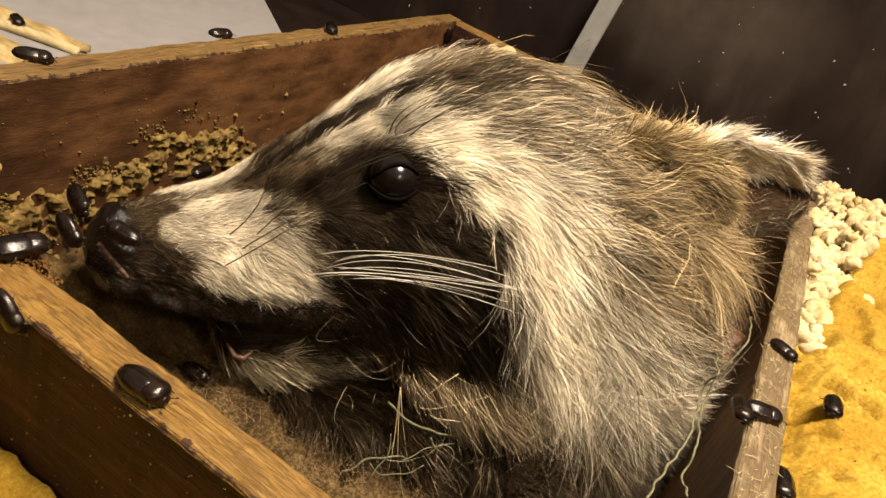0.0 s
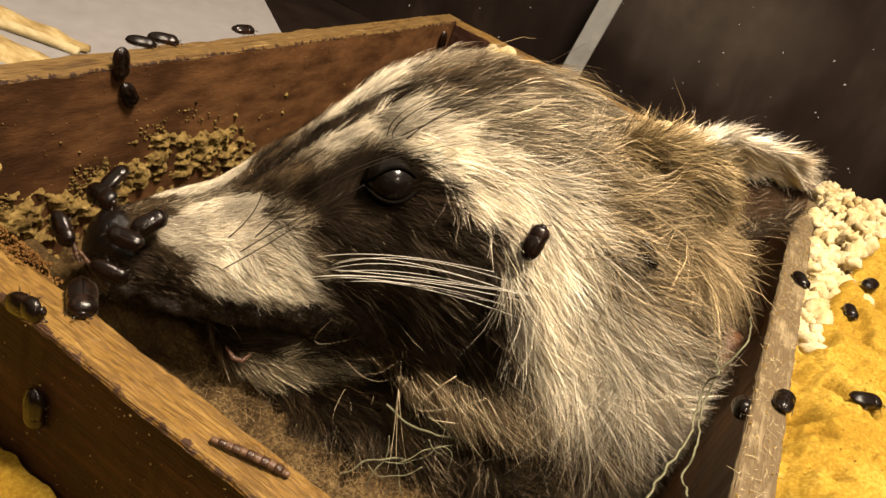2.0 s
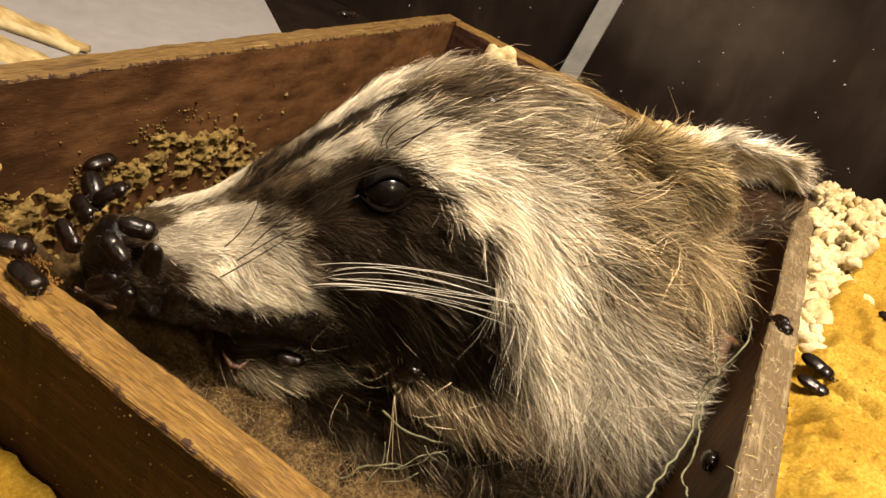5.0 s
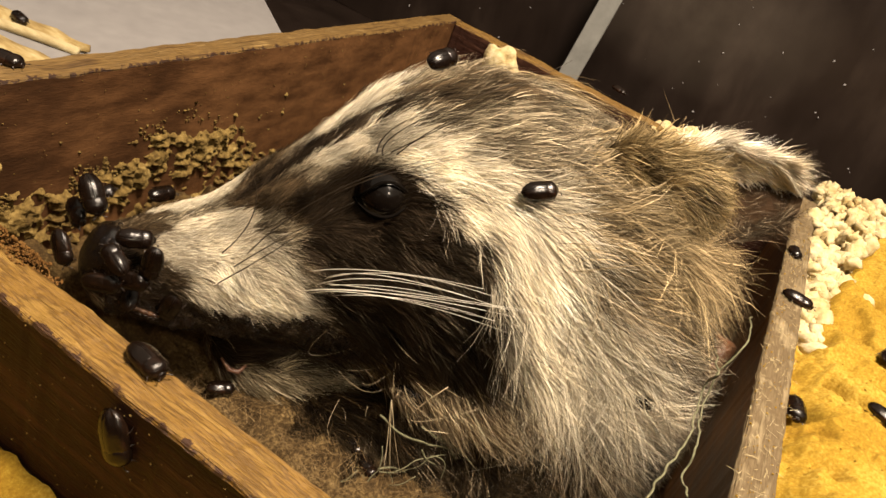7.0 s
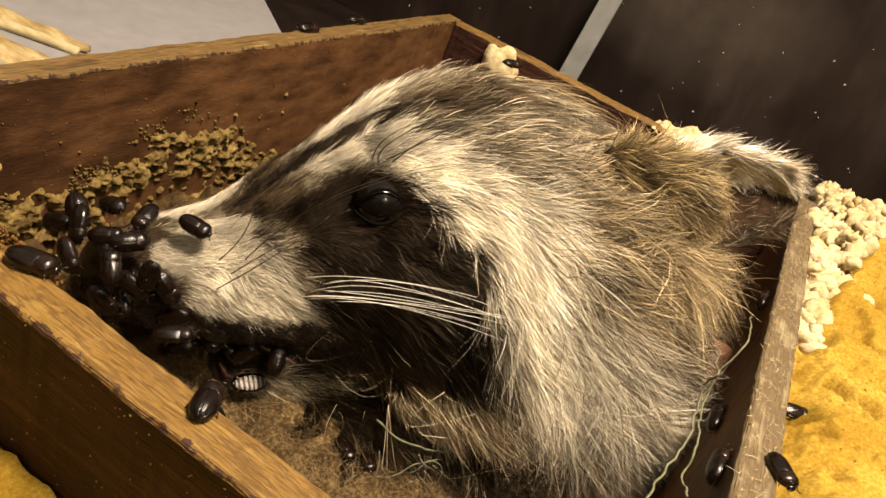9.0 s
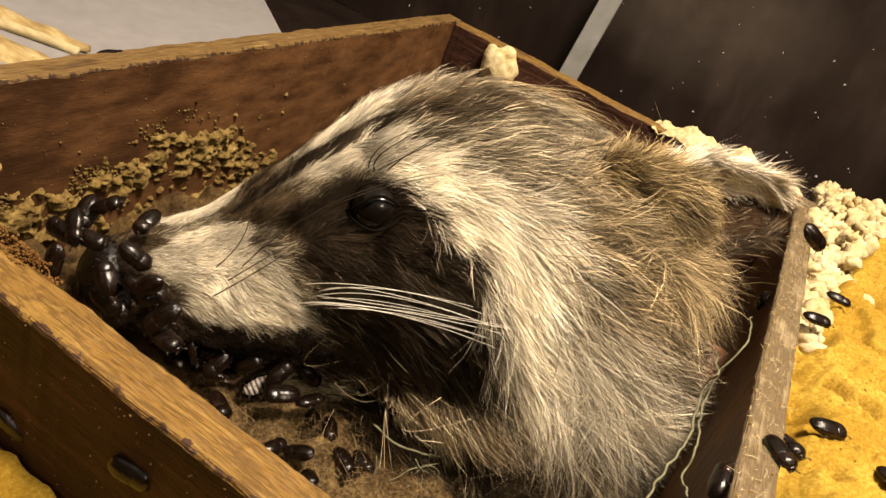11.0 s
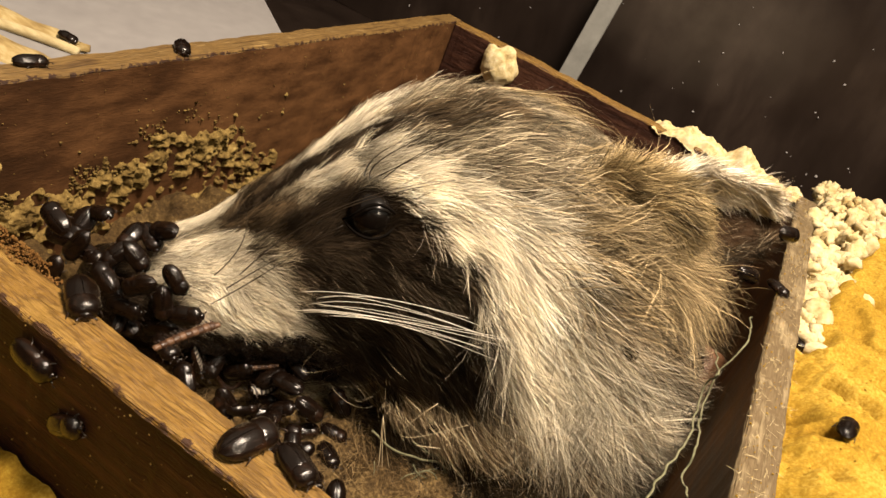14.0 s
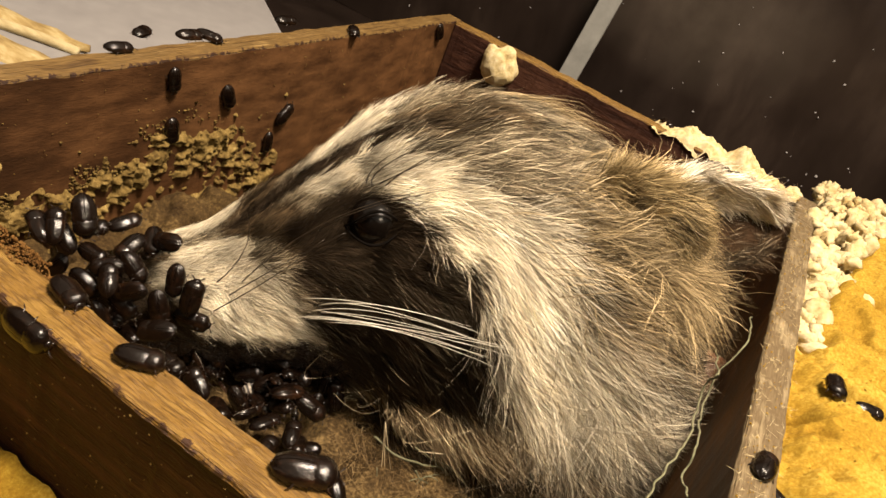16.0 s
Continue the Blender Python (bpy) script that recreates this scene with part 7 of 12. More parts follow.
    crawl(next(bt), (0, 35.8, 116.9, 63.7, 0, 0, -79), (0.17, 34.5, 113.7, 63.9, 0, 0, -25), (0.33, 33.2, 110.6, 64.2, 0, -0, 30), (0.5, 31.8, 107.4, 64.4, 0, -0, 84), (0.67, 30.6, 106.7, 64.4, 0, -0, 34), (0.83, 29.4, 106.0, 64.4, 0, 0, -16), (1, 28.2, 105.3, 64.4, 0, 0, -65), (1.25, 27.1, 112.0, 61.1, 45, -8, -76), (1.5, 26.0, 118.8, 57.9, 90, -6, -90), (1.67, 45.8, 115.6, 59.6, 66, -38, -41), (1.83, 65.5, 112.4, 61.3, 19, -34, 28), (2, 85.3, 109.2, 63.0, 0, -0, 73), (2.5, 85.3, 109.2, 63.0, 0, -0, 73), (3, 85.3, 109.2, 63.0, 0, -0, 73), (3.5, 85.3, 109.2, 63.0, 0, -0, 73), (4, 56.6, 285.9, 52.5, 0, -0, 83), (6.5, 85.3, 109.2, 63.0, 0, -0, 73), (7, 85.3, 109.2, 63.0, 0, -0, 73), (7.5, 85.3, 109.2, 63.0, 0, -0, 73), (8, 25.7, 99.4, 64.4, 0, -0, 6), (8.5, 30.7, 104.7, 64.4, 0, -0, 22), (8.75, 28.4, 108.7, 61.5, -43, -20, 53), (9, 26.0, 112.7, 58.6, -90, -12, 90), (11.5, 26.0, 103.2, 62.9, -90, -14, 90), (11.75, 27.1, 102.7, 63.6, -43, -16, 64), (12, 28.2, 102.2, 64.4, 0, -0, 45), (12.5, 85.3, 109.2, 63.0, 0, -0, 73), (13, 85.3, 109.2, 63.0, 0, -0, 73), (13.5, 85.3, 109.2, 63.0, 0, -0, 73), (14, 85.3, 109.2, 63.0, 0, -0, 73), (14.5, 85.3, 109.2, 63.0, 0, -0, 73), (15, 85.3, 109.2, 63.0, 0, -0, 73), (15.5, 85.3, 109.2, 63.0, 0, -0, 73), (16, 85.3, 109.2, 63.0, 0, -0, 73))
    crawl(next(bt), (0, 96.2, 118.3, 63.0, 0, -0, 73), (0.5, 96.2, 118.3, 63.0, 0, -0, 73), (1, 96.2, 118.3, 63.0, 0, -0, 73), (1.5, 32.5, 122.4, 64.4, 0, -0, 23), (2, 96.2, 118.3, 63.0, 0, -0, 73), (2.5, 96.2, 118.3, 63.0, 0, -0, 73), (3, 96.2, 118.3, 63.0, 0, -0, 73), (3.5, 96.2, 118.3, 63.0, 0, -0, 73), (3.67, 74.0, 144.4, 63.5, 0, -0, 26), (3.83, 51.8, 170.6, 63.9, 0, 0, -20), (4, 29.6, 196.7, 64.4, 0, 0, -67), (6.5, 28.5, 107.1, 64.4, 0, 0, -16), (6.75, 62.3, 112.7, 63.7, 0, -0, 29), (7, 96.2, 118.3, 63.0, 0, -0, 73), (7.5, 96.2, 118.3, 63.0, 0, -0, 73), (8, 96.2, 118.3, 63.0, 0, -0, 73), (8.5, 96.2, 118.3, 63.0, 0, -0, 73), (9, 96.2, 118.3, 63.0, 0, -0, 73), (11.5, 54.5, 279.6, 52.5, 0, -0, 26), (12, 96.2, 118.3, 63.0, 0, -0, 73), (12.5, 96.2, 118.3, 63.0, 0, -0, 73), (13, 96.2, 118.3, 63.0, 0, -0, 73), (13.5, 96.2, 118.3, 63.0, 0, -0, 73), (14, 96.2, 118.3, 63.0, 0, -0, 73), (14.5, 96.2, 118.3, 63.0, 0, -0, 73), (15, 96.2, 118.3, 63.0, 0, -0, 73), (15.5, 58.5, 248.1, 54.8, 0, -0, 44), (16, 96.2, 118.3, 63.0, 0, -0, 73))
    crawl(next(bt), (0, 28.0, 125.1, 64.4, 0, -0, 23), (0.5, 87.5, 127.4, 63.0, 0, -0, 73), (0.67, 68.1, 132.0, 63.5, 0, -0, 23), (0.83, 48.6, 136.7, 63.9, 0, 0, -28), (1, 29.2, 141.3, 64.4, 0, 0, -79), (1.25, 27.6, 132.5, 63.4, 44, -11, -80), (1.5, 26.0, 123.7, 62.3, 90, -18, -90), (2, 26.0, 127.7, 62.4, 90, -23, -90), (2.5, 26.0, 128.1, 57.4, 90, -23, -90), (3, 26.0, 122.3, 58.9, 90, -19, -90), (3.17, 46.5, 124.0, 60.3, 59, -46, -36), (3.33, 67.0, 125.7, 61.6, 12, -35, 33), (3.5, 87.5, 127.4, 63.0, 0, -0, 73), (3.75, 62.1, 132.5, 63.3, 0, -0, 6), (4, 36.6, 137.7, 63.7, 0, 0, -61), (6.5, 29.3, 139.8, 64.4, 0, 0, -71), (7, 36.3, 142.9, 63.7, 0, 0, -81), (7.25, 31.7, 130.6, 64.0, 0, 0, -22), (7.5, 27.1, 118.4, 64.4, 0, -0, 37), (7.75, 26.6, 115.8, 60.5, -10, -45, 25), (8, 26.0, 113.2, 56.6, 90, -88, -90), (8.25, 56.8, 120.3, 59.8, -21, -43, 51), (8.5, 87.5, 127.4, 63.0, 0, -0, 73), (9, 87.5, 127.4, 63.0, 0, -0, 73), (10.25, 51.5, 151.3, 74.7, 25, 12, 47), (11.5, 15.4, 175.2, 86.5, 44, 33, 25), (11.75, 51.5, 151.3, 74.7, 25, 12, 47), (12, 87.5, 127.4, 63.0, 0, -0, 73), (12.5, 87.5, 127.4, 63.0, 0, -0, 73), (13, 87.5, 127.4, 63.0, 0, -0, 73), (13.5, 87.5, 127.4, 63.0, 0, -0, 73), (14, 87.5, 127.4, 63.0, 0, -0, 73), (14.5, 87.5, 127.4, 63.0, 0, -0, 73), (15, 11.0, 168.2, 78.4, 53, 8, 48), (15.25, 34.9, 198.1, 67.9, 24, 20, -14), (15.5, 58.9, 227.9, 57.4, 0, 0, -74), (15.67, 68.4, 194.4, 59.3, 0, 0, -25), (15.83, 78.0, 160.9, 61.1, 0, -0, 24), (16, 87.5, 127.4, 63.0, 0, -0, 73))
    crawl(next(bt), (0, 30.0, 153.3, 64.4, 0, 0, -26), (0.25, 57.8, 144.9, 63.7, 0, -0, 24), (0.5, 85.6, 136.5, 63.0, 0, -0, 73), (0.75, 59.6, 137.4, 63.7, 0, -0, 25), (1, 33.6, 138.3, 64.4, 0, 0, -23), (1.5, 39.0, 136.1, 63.7, 0, 0, -22), (1.75, 62.3, 136.3, 63.3, 0, -0, 25), (2, 85.6, 136.5, 63.0, 0, -0, 73), (2.5, 43.5, 135.9, 63.7, 0, -0, 65), (2.75, 40.0, 148.4, 63.7, 0, 0, -5), (3, 36.6, 160.8, 63.7, 0, 0, -75), (3.25, 31.6, 157.8, 64.0, 0, 0, -31), (3.5, 26.6, 154.7, 64.4, 0, -0, 13), (3.75, 26.3, 159.3, 64.1, 37, -32, -31), (4, 26.0, 163.8, 63.9, 90, -23, -90), (5.25, 29.1, 166.6, 64.1, 36, -35, -25), (6.5, 32.1, 169.3, 64.4, 0, -0, 24), (6.75, 30.2, 192.3, 64.4, 0, 0, -26), (7, 28.3, 215.2, 64.4, 0, 0, -76), (7.25, 30.3, 217.1, 64.4, 0, 0, -41), (7.5, 32.3, 219.0, 64.4, 0, 0, -6), (7.75, 59.0, 177.8, 63.7, 0, -0, 34), (8, 85.6, 136.5, 63.0, 0, -0, 73), (8.5, 85.6, 136.5, 63.0, 0, -0, 73), (9, 85.6, 136.5, 63.0, 0, -0, 73), (10.25, 67.2, 132.5, 63.3, 0, -0, 20), (11.5, 48.9, 128.6, 63.7, 0, 0, -34), (11.75, 67.2, 132.5, 63.3, 0, -0, 20), (12, 85.6, 136.5, 63.0, 0, -0, 73), (12.5, 85.6, 136.5, 63.0, 0, -0, 73), (13, 85.6, 136.5, 63.0, 0, -0, 73), (13.5, 85.6, 136.5, 63.0, 0, -0, 73), (14, 85.6, 136.5, 63.0, 0, -0, 73), (14.5, 85.6, 136.5, 63.0, 0, -0, 73), (15, 32.7, 141.9, 64.4, 0, -0, 39), (15.25, 29.4, 142.3, 63.3, 35, -38, -17), (15.5, 26.0, 142.7, 62.3, 90, -21, -90), (15.75, 30.8, 127.5, 63.0, 41, -21, -59), (16, 35.6, 112.2, 63.7, 0, 0, -38))
    crawl(next(bt), (0, 92.4, 145.6, 63.0, 0, -0, 73), (0.5, 92.4, 145.6, 63.0, 0, -0, 73), (1, 92.4, 145.6, 63.0, 0, -0, 73), (1.25, 60.5, 154.3, 63.7, 0, -0, 37), (1.5, 28.5, 163.0, 64.4, 0, 0, -0), (1.75, 39.7, 193.8, 61.1, 0, -0, 35), (2, 50.9, 224.6, 57.8, 0, -0, 71), (2.5, 9.4, 165.5, 88.5, 52, 13, 45), (3, 29.6, 166.0, 64.4, 0, -0, 41), (3.5, 92.4, 145.6, 63.0, 0, -0, 73), (3.75, 64.8, 167.1, 62.9, 0, -0, 21), (4, 37.3, 188.6, 62.7, 0, 0, -32), (6.5, 27.4, 184.4, 64.4, 0, -0, 25), (7, 31.2, 183.4, 64.4, 0, 0, -2), (7.5, 34.8, 169.7, 64.4, 0, 0, -1), (8, 26.7, 168.5, 64.4, 0, -0, 24), (8.25, 28.3, 165.2, 64.4, 0, 0, -24), (8.5, 29.9, 161.9, 64.4, 0, 0, -73), (8.75, 33.9, 154.4, 64.0, 0, 0, -25), (9, 37.9, 147.0, 63.7, 0, -0, 24), (11.5, 42.9, 135.3, 63.7, 0, -0, 31), (12, 92.4, 145.6, 63.0, 0, -0, 73), (12.5, 92.4, 145.6, 63.0, 0, -0, 73), (13, 92.4, 145.6, 63.0, 0, -0, 73), (13.5, 92.4, 145.6, 63.0, 0, -0, 73), (13.67, 70.3, 201.1, 40.2, 11, -35, 33), (13.83, 48.2, 256.6, 17.5, 58, -47, -35), (14, 26.0, 312.2, -5.3, 90, -22, -90), (14.5, 26.0, 347.3, -21.2, 90, -22, -90), (15, 26.0, 357.5, -24.4, 90, -25, -90), (15.5, 26.0, 255.8, 13.7, 90, -36, -90), (16, 26.0, 246.1, 20.3, 90, -22, -90))
    crawl(next(bt), (0, 88.3, 154.7, 63.0, 0, -0, 73), (0.5, 88.3, 154.7, 63.0, 0, -0, 73), (0.67, 67.6, 148.7, 62.5, 16, -35, 30), (0.83, 46.8, 142.7, 62.0, 63, -41, -39), (1, 26.0, 136.8, 61.5, 90, -12, -90), (1.25, 28.7, 133.4, 62.9, 44, -12, -72), (1.5, 31.3, 130.0, 64.4, 0, 0, -59), (1.67, 31.4, 131.1, 64.4, 0, 0, -11), (1.83, 31.5, 132.3, 64.4, 0, -0, 37), (2, 31.6, 133.4, 64.4, 0, -0, 85), (2.5, 38.6, 131.7, 63.7, 0, -0, 78), (3, 31.9, 129.6, 64.4, 0, -0, 80), (3.5, 88.3, 154.7, 63.0, 0, -0, 73), (3.75, 65.1, 155.0, 63.3, 0, -0, 4), (4, 41.9, 155.4, 63.7, 0, 0, -65), (4.83, 39.4, 154.5, 63.7, 0, 0, -17), (5.67, 37.0, 153.7, 63.7, 0, -0, 32), (6.5, 34.5, 152.9, 63.7, 0, -0, 81), (6.75, 43.3, 152.3, 63.7, 0, -0, 27), (7, 52.2, 151.8, 63.7, 0, 0, -27), (7.25, 35.9, 166.1, 72.6, 29, 5, 20), (7.5, 19.6, 180.4, 81.5, 52, -12, 64), (8, 14.7, 173.7, 89.4, 51, 18, 40), (8.5, 32.2, 192.4, 64.4, 0, 0, -3), (8.75, 29.1, 190.1, 61.5, -43, -24, 41), (9, 26.0, 187.8, 58.6, -90, -8, 90), (9.83, 26.0, 187.8, 58.6, -90, -57, 90), (10.67, 26.0, 187.8, 58.6, 90, -75, -90), (11.5, 26.0, 187.8, 58.6, 90, -27, -90), (11.75, 36.2, 189.8, 60.5, 41, -22, -61), (12, 46.4, 191.7, 62.3, 0, 0, -46), (12.25, 27.5, 178.8, 72.0, 23, 17, -3), (12.5, 8.6, 166.0, 81.6, 52, 14, 44), (13, 88.3, 154.7, 63.0, 0, -0, 73), (13.5, 88.3, 154.7, 63.0, 0, -0, 73), (14, 19.8, 181.1, 78.8, 53, 3, 52), (14.25, 25.1, 195.0, 71.6, 26, 8, 24), (14.5, 30.4, 208.9, 64.4, 0, 0, -5), (15, 36.7, 172.7, 63.7, 0, 0, -66), (15.5, 29.1, 182.3, 64.4, 0, 0, -74), (15.67, 48.8, 173.1, 63.9, 0, 0, -25), (15.83, 68.6, 163.9, 63.5, 0, -0, 24), (16, 88.3, 154.7, 63.0, 0, -0, 73))
    crawl(next(bt), (0, 41.6, 144.3, 63.7, 0, 0, -89), (0.17, 53.9, 150.8, 63.5, 0, 0, -35), (0.33, 66.2, 157.3, 63.2, 0, -0, 19), (0.5, 78.5, 163.8, 63.0, 0, -0, 73), (0.75, 54.5, 168.7, 63.7, 0, -0, 36), (1, 30.4, 173.6, 64.4, 0, 0, -1), (1.5, 34.0, 171.9, 64.4, 0, 0, -1), (2, 31.1, 196.9, 64.4, 0, 0, -68), (2.5, 30.4, 195.9, 64.4, 0, 0, -76), (2.75, 35.2, 185.7, 64.0, 0, 0, -39), (3, 40.0, 175.5, 63.7, 0, 0, -1), (3.25, 33.0, 179.4, 57.0, 35, -33, -35), (3.5, 26.0, 183.4, 50.3, 90, -32, -90), (4, 26.0, 186.3, 49.6, 90, -24, -90), (5.25, 26.9, 167.8, 57.0, 35, -35, -24), (6.5, 27.8, 149.3, 64.4, 0, -0, 24), (7, 78.5, 163.8, 63.0, 0, -0, 73), (7.5, 78.5, 163.8, 63.0, 0, -0, 73), (8, 78.5, 163.8, 63.0, 0, -0, 73), (8.25, 52.3, 310.5, -9.1, -45, 8, 86), (8.5, 26.0, 457.2, -81.1, -90, 24, 90), (8.75, 52.3, 310.5, -9.1, -45, 8, 86), (9, 78.5, 163.8, 63.0, 0, -0, 73), (11.5, 28.5, 179.7, 64.4, 0, -0, 25), (11.75, 27.3, 177.0, 60.8, -32, -34, 43), (12, 26.0, 174.2, 57.3, -90, -46, 90), (12.25, 21.6, 176.0, 65.5, -4, -30, 45), (12.5, 17.1, 177.8, 73.7, 53, 9, 48), (12.75, 26.2, 169.2, 68.7, 24, 20, -15), (13, 35.3, 160.6, 63.7, 0, 0, -74), (13.5, 31.7, 114.4, 64.4, 0, 0, -73), (13.75, 24.5, 146.0, 65.4, 22, 21, -16), (14, 17.3, 177.5, 66.4, 52, 12, 45), (14.5, 78.5, 163.8, 63.0, 0, -0, 73), (14.67, 64.6, 157.0, 63.2, 0, -0, 22), (14.83, 50.7, 150.3, 63.5, 0, 0, -30), (15, 36.9, 143.5, 63.7, 0, 0, -81), (15.17, 38.3, 142.5, 63.7, 0, 0, -32), (15.33, 39.7, 141.5, 63.7, 0, -0, 17), (15.5, 41.1, 140.5, 63.7, 0, -0, 66), (16, 50.5, 155.6, 63.7, 0, -0, 24))
    crawl(next(bt), (0, 86.2, 172.9, 63.0, 0, -0, 73), (0.5, 86.2, 172.9, 63.0, 0, -0, 73), (1, 86.2, 172.9, 63.0, 0, -0, 73), (1.25, 64.7, 164.2, 63.3, 0, -0, 4), (1.5, 43.2, 155.6, 63.7, 0, 0, -66), (1.75, 46.2, 156.4, 63.7, 0, 0, -13), (2, 49.3, 157.3, 63.7, 0, -0, 39), (2.5, 50.7, 138.7, 63.7, 0, -0, 57), (3, 50.6, 156.8, 63.7, 0, -0, 53), (3.5, 86.2, 172.9, 63.0, 0, -0, 73), (3.75, 62.7, 167.1, 63.3, 0, -0, 23), (4, 39.2, 161.2, 63.7, 0, 0, -28), (6.5, 39.4, 173.1, 63.7, 0, -0, 24), (7, 53.8, 179.1, 63.7, 0, -0, 71), (7.5, 53.6, 173.1, 63.7, 0, -0, 24), (7.75, 44.0, 163.0, 63.7, 0, 0, -28), (8, 34.5, 152.9, 63.7, 0, 0, -81), (8.17, 39.9, 157.2, 63.7, 0, 0, -28), (8.33, 45.3, 161.5, 63.7, 0, -0, 24), (8.5, 50.8, 165.8, 63.7, 0, -0, 77), (8.75, 38.4, 152.8, 56.9, -45, -7, 82), (9, 26.0, 139.8, 50.1, -90, -8, 90), (9.83, 29.6, 133.7, 54.9, -64, -35, 44), (10.67, 33.2, 127.6, 59.6, -20, -31, -17), (11.5, 36.8, 121.5, 64.4, 0, 0, -59), (12, 34.6, 108.7, 64.4, 0, -0, 5), (12.5, 86.2, 172.9, 63.0, 0, -0, 73), (13, 86.2, 172.9, 63.0, 0, -0, 73), (13.5, 86.2, 172.9, 63.0, 0, -0, 73), (13.75, 60.7, 174.2, 63.3, 0, -0, 11), (14, 35.1, 175.5, 63.7, 0, 0, -52), (14.25, 35.9, 168.2, 63.7, 0, 0, -14), (14.5, 36.6, 160.8, 63.7, 0, -0, 24), (15, 31.5, 168.5, 64.4, 0, -0, 66), (15.25, 33.4, 158.7, 64.0, 0, 0, -3), (15.5, 35.4, 148.9, 63.7, 0, 0, -73), (16, 42.5, 154.8, 63.7, 0, 0, -83))
    crawl(next(bt), (0, 61.7, 244.8, 55.2, 0, 0, -92), (0.5, 31.4, 220.1, 64.4, 0, 0, -83), (1, 54.5, 204.9, 60.5, 0, 0, -81), (1.17, 52.0, 202.0, 60.9, 0, 0, -30), (1.33, 49.4, 199.1, 61.3, 0, -0, 22), (1.5, 46.8, 196.1, 61.7, 0, -0, 73), (1.67, 46.3, 197.0, 61.6, 0, -0, 23), (1.83, 45.9, 197.8, 61.5, 0, 0, -28), (2, 45.5, 198.6, 61.3, 0, 0, -79), (2.17, 44.4, 202.9, 60.8, 0, 0, -27), (2.33, 43.4, 207.2, 60.2, 0, -0, 26), (2.5, 42.4, 211.4, 59.6, 0, -0, 78), (2.67, 47.8, 227.1, 57.6, 0, -0, 23), (2.83, 53.2, 242.7, 55.6, 0, 0, -32), (3, 58.6, 258.4, 53.5, 0, 0, -87), (3.5, 31.9, 245.6, 64.4, 0, 0, -79), (4, 30.8, 216.6, 64.4, 0, 0, -69), (4.83, 51.1, 205.1, 63.9, 0, 0, -22), (5.67, 71.4, 193.5, 63.5, 0, -0, 26), (6.5, 91.8, 182.0, 63.0, 0, -0, 73), (7, 91.8, 182.0, 63.0, 0, -0, 73), (7.5, 91.8, 182.0, 63.0, 0, -0, 73), (8, 91.8, 182.0, 63.0, 0, -0, 73), (8.5, 63.1, 331.0, 52.5, 0, -0, 79), (9, 91.8, 182.0, 63.0, 0, -0, 73), (10.25, 62.7, 195.6, 63.7, 0, -0, 34), (11.5, 33.6, 209.3, 64.4, 0, 0, -5), (12, 32.0, 226.1, 64.4, 0, -0, 26), (12.5, 91.8, 182.0, 63.0, 0, -0, 73), (12.67, 80.4, 193.9, 61.6, 0, -0, 24), (12.83, 69.0, 205.8, 60.2, 0, 0, -25), (13, 57.6, 217.7, 58.7, 0, 0, -74), (13.17, 69.0, 205.8, 60.2, 0, 0, -25), (13.33, 80.4, 193.9, 61.6, 0, -0, 24), (13.5, 91.8, 182.0, 63.0, 0, -0, 73), (13.75, 58.9, 182.8, 63.7, 0, -0, 21), (14, 26.0, 183.6, 64.4, 0, 0, -31), (14.25, 25.1, 185.3, 67.3, 21, 18, 1), (14.5, 24.2, 187.1, 70.2, 50, 20, 38), (14.75, 27.3, 191.5, 67.3, 19, 22, -18), (15, 30.4, 195.9, 64.4, 0, 0, -67), (15.5, 28.7, 197.6, 64.4, 0, 0, -86), (15.67, 49.7, 192.4, 63.9, 0, 0, -33), (15.83, 70.8, 187.2, 63.5, 0, -0, 20), (16, 91.8, 182.0, 63.0, 0, -0, 73))
